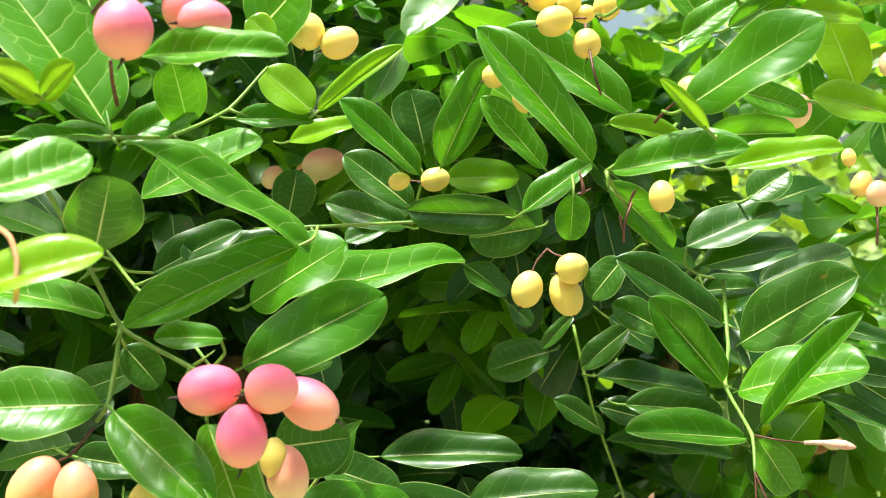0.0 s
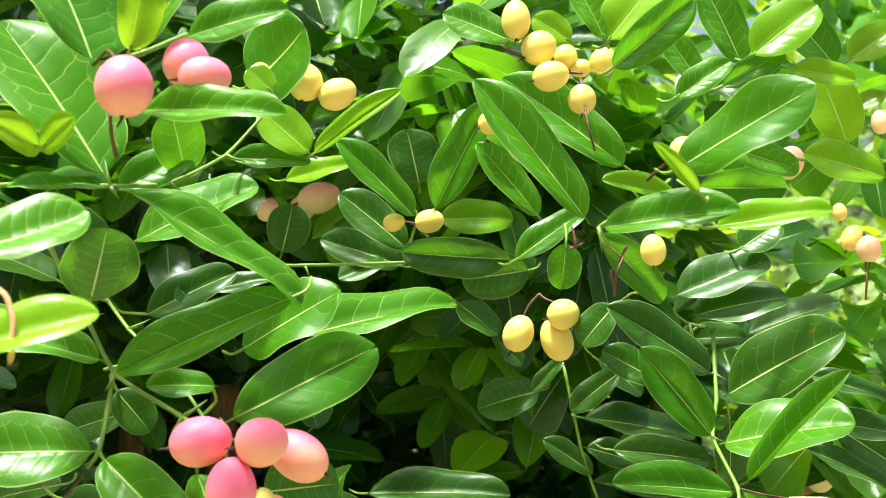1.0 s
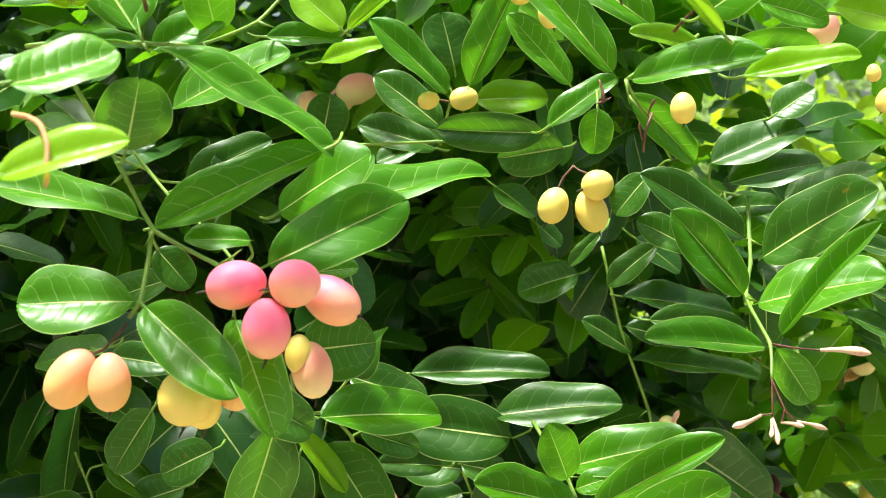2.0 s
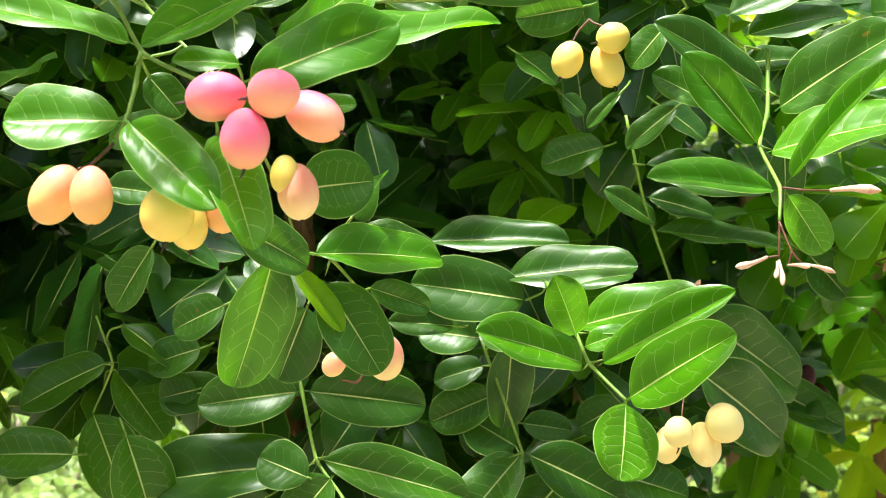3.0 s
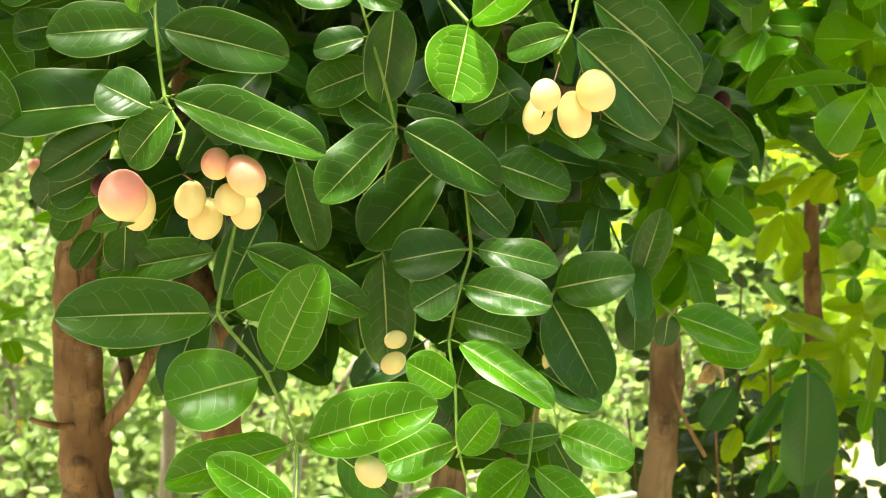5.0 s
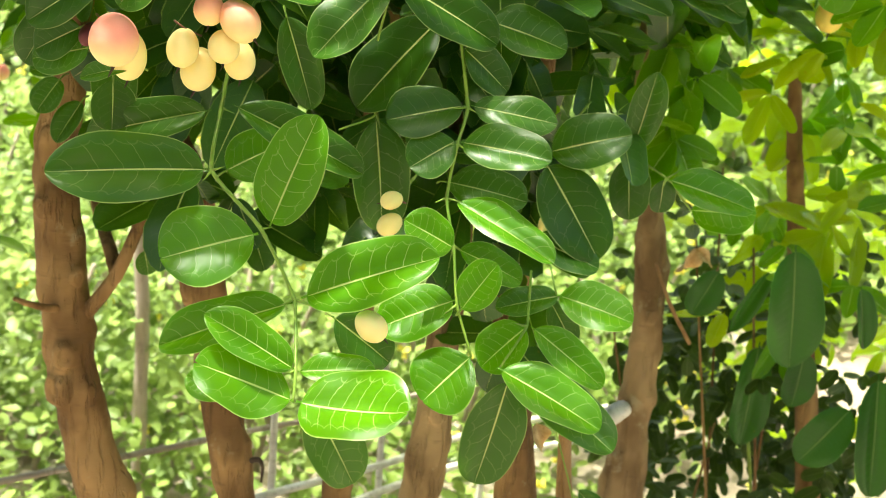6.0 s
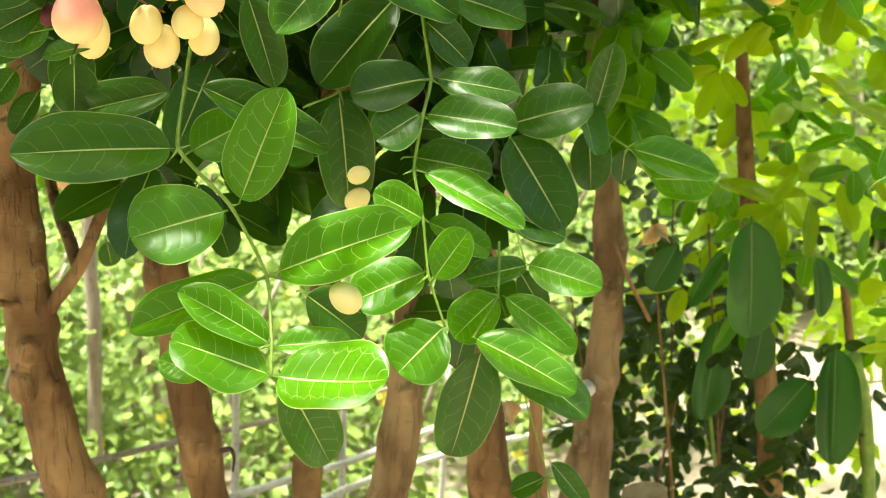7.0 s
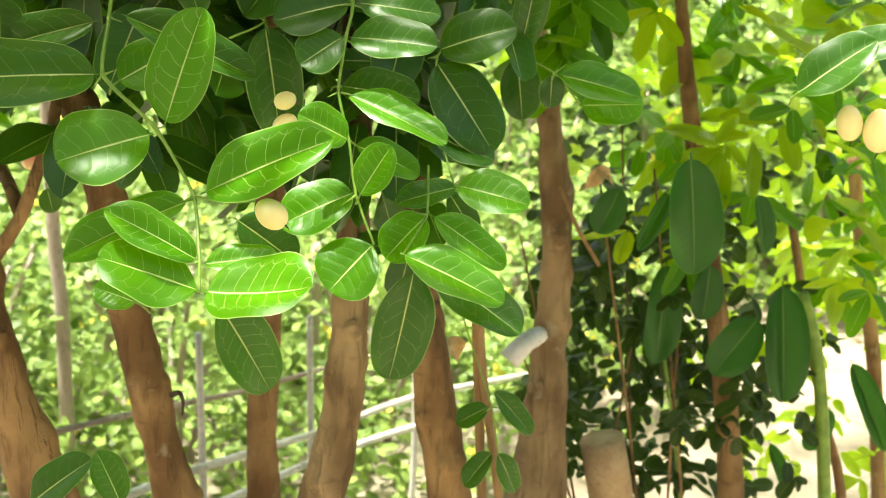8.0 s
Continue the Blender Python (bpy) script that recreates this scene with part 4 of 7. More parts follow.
twig = stem("twig", bush, [(0.1345, 0.62, 1.2398), (0.1373, 0.61, 1.2541), (0.1646, 0.62, 1.2481)], 0.00108, 0.00084)
leaf(twig, (0.1228, 0.6, 1.2264), (0.0957, 0.6, 1.2413), 0.0176, (0.23, -0.88, 0.42), "flat")
leaf(twig, (0.1356, 0.6, 1.2582), (0.1804, 0.6, 1.2721), 0.0283, (-0.24, -0.58, 0.78), "flat")
leaf(twig, (0.1667, 0.62, 1.2491), (0.211, 0.62, 1.27), 0.0233, (-0.36, -0.53, 0.76), "flat")
leaf(twig, (0.1273, 0.6, 1.2669), (0.1714, 0.6, 1.2888), 0.0251, (-0.31, -0.71, 0.63), "flat")
leaf(twig, (0.1358, 0.61, 1.2464), (0.1653, 0.61, 1.2506), 0.0168, (-0.1, -0.72, 0.69), "flat")
leaf(twig, (0.1123, 0.65, 1.227), (0.0865, 0.65, 1.2059), 0.0149, (-0.35, -0.84, 0.42), "flat")
leaf(twig, (0.1028, 0.62, 1.191), (0.1531, 0.62, 1.1893), 0.0176, (0.02, -0.83, 0.56), "flat")
leaf(twig, (0.084, 0.65, 1.2333), (0.0665, 0.65, 1.2153), 0.0084, (-0.38, -0.85, 0.36), "flat")
leaf(twig, (0.1897, 0.6, 1.2336), (0.228, 0.59, 1.2261), 0.0119, (-0.03, -0.68, 0.73), "flat")
leaf(twig, (0.1973, 0.6, 1.2119), (0.2417, 0.59, 1.2087), 0.0163, (-0.12, -0.73, 0.67), "flat")
leaf(twig, (0.2101, 0.62, 1.208), (0.2495, 0.61, 1.1854), 0.0216, (-0.03, -0.93, 0.36), "flat")
leaf(twig, (0.1968, 0.6, 1.2153), (0.1669, 0.6, 1.2092), 0.0155, (-0.14, -0.73, 0.67), "flat")
twig = stem("twig", bush, [(-0.0582, 0.52, 1.1721), (-0.0453, 0.5, 1.1629), (-0.0409, 0.53, 1.1572), (-0.0364, 0.581, 1.1369), (-0.0317, 0.585, 1.1236)], 0.00108, 0.0009)
leaf(twig, (-0.1076, 0.5, 1.1634), (-0.1254, 0.5, 1.1364), 0.0183, (-0.28, -0.94, 0.19), "flat")
leaf(twig, (-0.0555, 0.49, 1.1635), (-0.0725, 0.5, 1.1045), 0.0285, (0.48, -0.83, -0.3), "flat")
leaf(twig, (-0.0393, 0.505, 1.151), (-0.0133, 0.5, 1.1159), 0.0272, (0.35, -0.86, 0.38), "flat")
leaf(twig, (-0.0499, 0.497, 1.1567), (-0.0284, 0.497, 1.1324), 0.0107, (0.48, -0.76, 0.43), "foldy")
leaf(twig, (-0.06, 0.58, 1.1297), (-0.0744, 0.58, 1.0926), 0.0293, (-0.03, -1, 0.01), "flat")
leaf(twig, (-0.041, 0.486, 1.1634), (0.0085, 0.52, 1.163), 0.0262, (0.43, -0.48, 0.76), "flatf")
leaf(twig, (-0.0493, 0.5, 1.1874), (-0.0189, 0.5, 1.1921), 0.0279, (-0.03, -0.98, 0.19), "flat")
leaf(twig, (-0.031, 0.52, 1.1746), (-0.0163, 0.52, 1.1961), 0.0215, (-0.56, -0.73, 0.38), "twist")
leaf(twig, (-0.0358, 0.6, 1.1362), (-0.0053, 0.61, 1.1259), 0.0155, (0.38, -0.88, 0.29), "flat")
leaf(twig, (-0.042, 0.6, 1.1629), (-0.0018, 0.6, 1.1517), 0.0227, (0.18, -0.75, 0.64), "flat")
twig = stem("twig", bush, [(-0.0827, 0.66, 1.091), (-0.0749, 0.64, 1.0758), (-0.0641, 0.626, 1.0434), (-0.0453, 0.6, 1.0316), (-0.045, 0.59, 1.0203)], 0.0012, 0.0009)
leaf(twig, (-0.0755, 0.64, 1.0749), (-0.1274, 0.63, 1.0682), 0.0291, (0.12, -0.91, 0.4), "flat")
leaf(twig, (-0.0737, 0.64, 1.0753), (-0.0111, 0.66, 1.0669), 0.0314, (0.33, -0.85, 0.4), "flat")
leaf(twig, (-0.0634, 0.626, 1.0412), (-0.1628, 0.633, 1.027), 0.0395, (-0.14, -0.75, 0.64), "flat")
leaf(twig, (-0.0616, 0.6, 1.0407), (-0.0873, 0.6, 1.0508), 0.0257, (0.2, -0.84, 0.51), "blunt")
leaf(twig, (-0.0507, 0.6, 1.0427), (-0.0738, 0.6, 1.0139), 0.0269, (-0.29, -0.93, 0.23), "flat")
leaf(twig, (-0.0635, 0.626, 1.0437), (0.0151, 0.64, 1.0252), 0.0284, (0.28, -0.75, 0.6), "flat")
leaf(twig, (-0.1204, 0.66, 1.007), (-0.142, 0.66, 0.9728), 0.0228, (-0, -1, 0), "flat")
leaf(twig, (-0.1019, 0.65, 0.9861), (-0.1335, 0.65, 0.9777), 0.0224, (-0.08, -0.95, 0.3), "flat")
leaf(twig, (-0.0707, 0.62, 0.9834), (-0.0977, 0.62, 0.9768), 0.0110, (-0.15, -0.77, 0.62), "flat")
leaf(twig, (-0.1196, 0.66, 1.0695), (-0.1551, 0.66, 1.0642), 0.0248, (-0.09, -0.82, 0.57), "flat")
leaf(twig, (-0.1039, 0.6, 1.1253), (-0.1317, 0.6, 1.112), 0.0223, (-0.19, -0.9, 0.4), "flat")
leaf(twig, (-0.0753, 0.62, 1.1179), (-0.0765, 0.62, 1.0823), 0.0183, (0.45, -0.89, -0.02), "flat")
leaf(twig, (-0.13, 0.65, 1.0939), (-0.1609, 0.65, 1.0837), 0.0233, (-0.16, -0.85, 0.49), "flat")
leaf(twig, (-0.0843, 0.62, 1.0266), (-0.1245, 0.62, 1.0002), 0.0231, (-0.12, -0.98, 0.18), "flat")
leaf(twig, (-0.103, 0.64, 0.9974), (-0.1281, 0.64, 0.9839), 0.0209, (-0.13, -0.96, 0.25), "flat")
twig = stem("twig", bush, [(0.0493, 0.62, 1.1391), (0.064, 0.58, 1.1213), (0.0703, 0.572, 1.1091), (0.086, 0.55, 1.0978)], 0.0012, 0.00096)
leaf(twig, (0.0413, 0.63, 1.1283), (-0.0164, 0.62, 1.1374), 0.0337, (0.22, -0.89, 0.4), "flat")
leaf(twig, (0.0063, 0.62, 1.1156), (-0.0258, 0.61, 1.1192), 0.0143, (0.31, -0.81, 0.5), "flat")
leaf(twig, (0.0691, 0.572, 1.1085), (0.025, 0.53, 1.1308), 0.0237, (0.72, -0.48, 0.5), "flatf")
leaf(twig, (0.0644, 0.575, 1.1206), (0.0545, 0.56, 1.1485), 0.0203, (0.48, -0.83, -0.27), "flatf")
leaf(twig, (0.0634, 0.6, 1.1205), (0.1192, 0.58, 1.1428), 0.0285, (-0.47, -0.55, 0.69), "flatf")
leaf(twig, (0.0742, 0.57, 1.1084), (0.1284, 0.55, 1.1488), 0.0195, (-0.58, -0.68, 0.45), "foldf")
leaf(twig, (0.0862, 0.55, 1.0976), (0.1243, 0.52, 1.1343), 0.0298, (-0.73, -0.65, 0.23), "flatf")
leaf(twig, (0.0862, 0.55, 1.0974), (0.0852, 0.53, 1.0681), 0.0322, (0.46, -0.74, 0.49), "bluntf")
leaf(twig, (0.0679, 0.585, 1.1141), (0.0869, 0.58, 1.1236), 0.0131, (-0.46, -0.69, 0.56), "flatf")
leaf(twig, (0.0268, 0.634, 1.1383), (0.0927, 0.625, 1.1518), 0.0288, (-0.24, -0.6, 0.76), "flat")
leaf(twig, (0.057, 0.66, 1.1336), (0.0935, 0.66, 1.1417), 0.0157, (-0.15, -0.73, 0.67), "flat")
twig = stem("twig", bush, [(0.0113, 0.72, 1.0953), (0.0386, 0.708, 1.0304), (0.0329, 0.72, 0.9961)], 0.00108, 0.00084)
leaf(twig, (-0.0198, 0.7, 1.1489), (0.0599, 0.69, 1.1576), 0.0264, (-0.16, -0.62, 0.77), "flat")
leaf(twig, (0.0386, 0.708, 1.0304), (0.0029, 0.686, 0.9903), 0.0332, (-0.15, -0.81, 0.57), "flat")
leaf(twig, (0.0402, 0.708, 1.0302), (0.1001, 0.72, 1.0031), 0.0344, (0.39, -0.77, 0.51), "flat")
leaf(twig, (0.0155, 0.69, 1.0979), (-0.0207, 0.69, 1.102), 0.0256, (0.06, -0.87, 0.49), "flat")
leaf(twig, (0.0115, 0.69, 1.1011), (0.0388, 0.69, 1.0973), 0.0192, (0.09, -0.77, 0.63), "flat")
leaf(twig, (0.0305, 0.72, 1.0956), (0.0287, 0.72, 1.0402), 0.0289, (0.4, -0.92, -0.01), "flat")
leaf(twig, (0.0227, 0.73, 1.059), (-0.0173, 0.73, 1.0402), 0.0275, (-0.13, -0.96, 0.26), "flat")
leaf(twig, (0.0355, 0.73, 1.0273), (0.0049, 0.73, 1.0447), 0.0309, (0.22, -0.89, 0.39), "flat")
leaf(twig, (0.0153, 0.73, 1.0753), (-0.0154, 0.73, 1.0655), 0.0205, (-0.18, -0.8, 0.57), "flat")
leaf(twig, (0.0361, 0.75, 1.0373), (0.0671, 0.75, 1.0349), 0.0190, (0.04, -0.83, 0.55), "flat")
twig = stem("twig", bush, [(0.1284, 0.69, 1.107), (0.1269, 0.665, 1.0923), (0.1224, 0.65, 1.0827)], 0.00108, 0.00084)
leaf(twig, (0.1276, 0.665, 1.0912), (0.185, 0.7, 1.0473), 0.0431, (0.61, -0.77, 0.18), "flat")
leaf(twig, (0.1266, 0.67, 1.0916), (0.0948, 0.68, 1.0788), 0.0189, (-0.39, -0.88, 0.28), "flat")
twig = stem("twig", bush, [(-0.0439, 0.7, 0.9758), (-0.0439, 0.688, 0.9561), (-0.0394, 0.654, 0.929), (-0.01, 0.645, 0.9036), (0.0105, 0.639, 0.8699), (0.0185, 0.61, 0.8428), (0.0198, 0.602, 0.829)], 0.00144, 0.00096)
leaf(twig, (-0.0397, 0.654, 0.9293), (-0.1086, 0.61, 0.9321), 0.0377, (0.47, -0.7, 0.54), "flat")
leaf(twig, (-0.0491, 0.688, 0.954), (-0.116, 0.68, 0.9361), 0.0252, (0.01, -0.93, 0.38), "flat")
leaf(twig, (-0.0057, 0.645, 0.9047), (0.016, 0.63, 0.966), 0.0329, (-0.22, -0.96, -0.16), "flatf")
leaf(twig, (-0.0415, 0.69, 0.9206), (-0.0108, 0.7, 0.9391), 0.0297, (0.05, -0.91, 0.41), "flatf")
leaf(twig, (-0.0382, 0.688, 0.9582), (0.0347, 0.7, 0.9277), 0.0258, (0.35, -0.77, 0.54), "flat")
leaf(twig, (-0.0113, 0.645, 0.9008), (-0.0547, 0.62, 0.8912), 0.0454, (0.24, -0.69, 0.69), "bluntf")
leaf(twig, (0.0098, 0.639, 0.868), (-0.0662, 0.65, 0.8331), 0.0272, (-0.36, -0.77, 0.53), "flatf")
leaf(twig, (0.0185, 0.61, 0.8428), (-0.0244, 0.6, 0.8718), 0.0235, (0.53, -0.64, 0.56), "flatf")
leaf(twig, (0.0203, 0.602, 0.8297), (-0.0268, 0.59, 0.8501), 0.0388, (0.45, -0.55, 0.71), "wavyf")
leaf(twig, (0.0211, 0.602, 0.8298), (0.0797, 0.58, 0.8385), 0.0444, (-0.3, -0.47, 0.83), "cupf")
leaf(twig, (0.0174, 0.62, 0.8383), (0.0563, 0.62, 0.8456), 0.0182, (-0.15, -0.57, 0.81), "flatf")
leaf(twig, (-0.0256, 0.66, 0.8037), (-0.0495, 0.66, 0.8126), 0.0195, (0.23, -0.76, 0.61), "flatf")
leaf(twig, (0.013, 0.69, 0.7964), (0.0441, 0.7, 0.7391), 0.0363, (0.56, -0.81, 0.16), "flat")
leaf(twig, (0.0249, 0.68, 0.8488), (0.0591, 0.69, 0.8221), 0.0300, (0.5, -0.79, 0.35), "flat")
leaf(twig, (-0.015, 0.7, 1.0083), (0.0039, 0.7, 0.9581), 0.0230, (0.43, -0.89, 0.16), "flat")
leaf(twig, (-0.1007, 0.68, 0.9669), (-0.1, 0.68, 0.9385), 0.0246, (0.56, -0.83, 0.01), "flat")
leaf(twig, (-0.1239, 0.82, 0.8311), (-0.1199, 0.82, 0.8138), 0.0161, (0.56, -0.82, 0.13), "flat")
leaf(twig, (-0.0915, 0.66, 0.6792), (-0.0544, 0.65, 0.7144), 0.0258, (-0.57, -0.71, 0.41), "flat")
leaf(twig, (-0.0433, 0.68, 0.6712), (-0.0555, 0.68, 0.7051), 0.0231, (0.7, -0.67, 0.25), "flat")
leaf(twig, (-0.1312, 0.72, 0.973), (-0.1587, 0.71, 0.9619), 0.0187, (0.03, -0.77, 0.63), "flat")
leaf(twig, (-0.1346, 0.78, 0.9673), (-0.1296, 0.77, 0.9286), 0.0288, (0.54, -0.8, 0.27), "flat")
leaf(twig, (-0.1602, 0.8, 0.9305), (-0.1747, 0.79, 0.9046), 0.0191, (-0.2, -0.87, 0.45), "fold")
leaf(twig, (-0.1742, 0.8, 0.9433), (-0.1868, 0.79, 0.9227), 0.0206, (0.01, -0.9, 0.43), "flat")
twig = stem("twig", bush, [(0.0778, 0.718, 1.0047), (0.086, 0.712, 0.9663), (0.0831, 0.7, 0.9478), (0.0804, 0.69, 0.9199), (0.0875, 0.68, 0.8949), (0.0925, 0.67, 0.8667), (0.1034, 0.662, 0.8413)], 0.00132, 0.00084)
leaf(twig, (0.0899, 0.745, 1.0108), (0.1374, 0.745, 1.0012), 0.0358, (0.15, -0.67, 0.73), "flat")
leaf(twig, (0.0643, 0.74, 1.0093), (0.0207, 0.73, 0.9577), 0.0406, (-0.27, -0.88, 0.4), "flat")
leaf(twig, (0.08, 0.715, 0.998), (0.1079, 0.725, 0.9758), 0.0240, (0.55, -0.76, 0.35), "flat")
leaf(twig, (0.0852, 0.712, 0.967), (0.0434, 0.7, 0.9581), 0.0322, (0.08, -0.76, 0.65), "blunt")
leaf(twig, (0.0874, 0.712, 0.9673), (0.1355, 0.71, 0.9635), 0.0231, (0.02, -0.77, 0.64), "wavy")
leaf(twig, (0.0825, 0.7, 0.9497), (0.059, 0.69, 0.9349), 0.0267, (0.02, -0.85, 0.53), "blunt")
leaf(twig, (0.0842, 0.7, 0.9489), (0.1329, 0.68, 0.9502), 0.0281, (-0.3, -0.68, 0.67), "flat")
leaf(twig, (0.0755, 0.75, 0.9153), (0.124, 0.74, 0.9127), 0.0299, (-0.11, -0.71, 0.69), "flat")
leaf(twig, (0.0846, 0.69, 0.9189), (0.1408, 0.66, 0.9024), 0.0242, (-0.01, -0.5, 0.87), "flatf")
leaf(twig, (0.0878, 0.68, 0.8949), (0.0618, 0.67, 0.9107), 0.0252, (0.54, -0.72, 0.44), "flatf")
leaf(twig, (0.0918, 0.68, 0.8663), (0.0505, 0.67, 0.85), 0.0324, (-0.08, -0.74, 0.67), "flatf")
leaf(twig, (0.0953, 0.65, 0.8701), (0.111, 0.645, 0.8988), 0.0228, (-0.47, -0.87, 0.11), "bluntf")
leaf(twig, (0.1036, 0.662, 0.842), (0.0796, 0.65, 0.8185), 0.0416, (-0.25, -0.74, 0.63), "bluntf")
leaf(twig, (0.0882, 0.7, 0.8895), (0.1275, 0.71, 0.8727), 0.0209, (0.41, -0.74, 0.54), "flatf")
leaf(twig, (0.0966, 0.75, 1.0522), (0.0706, 0.75, 1.0363), 0.0245, (-0.17, -0.94, 0.28), "flat")
twig = stem("twig", bush, [(0.1311, 0.73, 0.8726), (0.1314, 0.692, 0.8517), (0.1193, 0.67, 0.8345)], 0.00096, 0.00072)
leaf(twig, (0.1317, 0.692, 0.8518), (0.1078, 0.685, 0.8283), 0.0298, (-0.33, -0.76, 0.56), "flatf")
leaf(twig, (0.1339, 0.692, 0.852), (0.1771, 0.68, 0.8273), 0.0221, (0.17, -0.74, 0.65), "flatf")
leaf(twig, (0.1181, 0.66, 0.8375), (0.175, 0.643, 0.8195), 0.0308, (0.1, -0.55, 0.83), "flatf")
leaf(twig, (0.1349, 0.72, 0.8111), (0.1882, 0.69, 0.7871), 0.0341, (0.04, -0.58, 0.81), "flat")
leaf(twig, (0.1254, 0.7, 0.8184), (0.1133, 0.7, 0.7469), 0.0360, (0.18, -0.98, -0.03), "flat")
twig = stem("twig", bush, [(0.1563, 0.8, 0.9635), (0.1337, 0.757, 0.9343), (0.135, 0.75, 0.8951), (0.1465, 0.713, 0.8654)], 0.00096, 0.00072)
leaf(twig, (0.1465, 0.713, 0.8654), (0.1895, 0.7, 0.8601), 0.0302, (-0.1, -0.65, 0.75), "flatf")
leaf(twig, (0.1492, 0.72, 0.8628), (0.1133, 0.71, 0.8556), 0.0185, (0.06, -0.71, 0.71), "flat")
leaf(twig, (0.1333, 0.757, 0.9376), (0.1789, 0.75, 0.9559), 0.0350, (-0.32, -0.8, 0.5), "flat")
leaf(twig, (0.1323, 0.757, 0.9321), (0.1702, 0.74, 0.8819), 0.0398, (0.14, -0.9, 0.41), "flat")
leaf(twig, (0.1314, 0.74, 0.8924), (0.1673, 0.74, 0.8733), 0.0226, (0.29, -0.8, 0.53), "flat")
leaf(twig, (0.143, 0.72, 0.86), (0.1608, 0.72, 0.8339), 0.0176, (0.33, -0.92, 0.22), "flat")
leaf(twig, (0.1335, 0.74, 0.8881), (0.1708, 0.74, 0.8775), 0.0260, (0.21, -0.66, 0.72), "flat")
twig = stem("twig", bush, [(0.163, 0.85, 0.9678), (0.1867, 0.815, 0.9323), (0.2076, 0.79, 0.9232), (0.2276, 0.81, 0.9007)], 0.00108, 0.00084)
leaf(twig, (0.1867, 0.815, 0.9323), (0.1952, 0.8, 0.9839), 0.0228, (0.09, -0.95, -0.29), "flat")
leaf(twig, (0.1849, 0.815, 0.9303), (0.191, 0.81, 0.8899), 0.0276, (0.18, -0.97, 0.15), "flat")
leaf(twig, (0.2059, 0.79, 0.9231), (0.2066, 0.79, 0.901), 0.0178, (0.32, -0.95, 0.01), "flat")
leaf(twig, (0.2084, 0.79, 0.9226), (0.2613, 0.78, 0.9139), 0.0282, (-0.01, -0.69, 0.72), "flatf")
leaf(twig, (0.2265, 0.81, 0.9006), (0.2663, 0.8, 0.9047), 0.0292, (-0.26, -0.85, 0.45), "wavyf")
leaf(twig, (0.3458, 0.74, 0.9215), (0.3847, 0.73, 0.9576), 0.0321, (-0.58, -0.69, 0.44), "flat")
leaf(twig, (0.3799, 0.76, 0.9449), (0.4122, 0.76, 0.9579), 0.0251, (-0.25, -0.75, 0.62), "flat")
leaf(twig, (0.1926, 0.86, 1.0468), (0.2523, 0.86, 1.0201), 0.0302, (0.2, -0.87, 0.45), "flat")
twig = stem("twig", bush, [(0.0213, 0.75, 0.9764), (0.0341, 0.734, 0.9534), (0.0138, 0.73, 0.9428)], 0.00096, 0.00072)
leaf(twig, (0.0335, 0.734, 0.9527), (0.0447, 0.73, 0.8857), 0.0343, (0.38, -0.92, 0.12), "flat")
twig = stem("twig", bush, [(0.1488, 0.82, 0.7833), (0.1598, 0.81, 0.7467), (0.1792, 0.8, 0.6941), (0.19, 0.8, 0.6315)], 0.00084, 0.0006)
leaf(twig, (0.1793, 0.8, 0.7064), (0.2091, 0.8, 0.6753), 0.0172, (0.44, -0.79, 0.42), "flat")
leaf(twig, (0.1776, 0.8, 0.694), (0.155, 0.8, 0.6815), 0.0172, (-0.34, -0.7, 0.63), "flat")
leaf(twig, (0.1815, 0.8, 0.6609), (0.1616, 0.8, 0.6347), 0.0184, (-0.54, -0.74, 0.41), "flat")
leaf(twig, (0.1846, 0.8, 0.661), (0.1998, 0.8, 0.631), 0.0175, (0.49, -0.84, 0.25), "flat")
twig = stem("twig", bush, [(0.0105, 0.639, 0.8699), (0.0294, 0.63, 0.869), (0.044, 0.628, 0.8708)], 0.00096, 0.00072)
leaf(twig, (0.014, 0.639, 0.8709), (0.0805, 0.62, 0.9079), 0.0362, (-0.47, -0.76, 0.45), "flatf")
twig = stem("twig", bush, [(0.0013, 0.82, 1.3722), (0.0088, 0.8, 1.397), (0.0188, 0.82, 1.4349)], 0.00108, 0.00084)
leaf(twig, (-0.0511, 0.8, 1.4005), (-0.0124, 0.79, 1.3922), 0.0142, (-0.06, -0.77, 0.63), "flat")
leaf(twig, (0.0081, 0.8, 1.3966), (-0.0377, 0.78, 1.4327), 0.0270, (0.52, -0.83, 0.2), "flat")
leaf(twig, (0.0084, 0.8, 1.3973), (-0.0168, 0.78, 1.4301), 0.0204, (0.52, -0.84, -0.11), "flaty")
leaf(twig, (0.0095, 0.8, 1.3952), (-0.0192, 0.78, 1.4033), 0.0199, (0.6, -0.75, 0.29), "flat")
leaf(twig, (0.0012, 0.8, 1.3728), (0.0307, 0.78, 1.4044), 0.0203, (-0.51, -0.86, -0.06), "flat")
leaf(twig, (0.0021, 0.8, 1.37), (0.0386, 0.78, 1.3805), 0.0259, (-0.52, -0.78, 0.34), "flat")
twig = stem("twig", bush, [(-0.1998, 0.68, 1.1032), (-0.1828, 0.66, 1.0806), (-0.1977, 0.67, 1.0511)], 0.00096, 0.00072)
leaf(twig, (-0.1351, 0.66, 1.0692), (-0.158, 0.66, 1.063), 0.0238, (-0.09, -0.94, 0.32), "flat")
leaf(twig, (-0.1844, 0.66, 1.0821), (-0.233, 0.65, 1.0596), 0.0317, (-0.19, -0.67, 0.71), "flat")
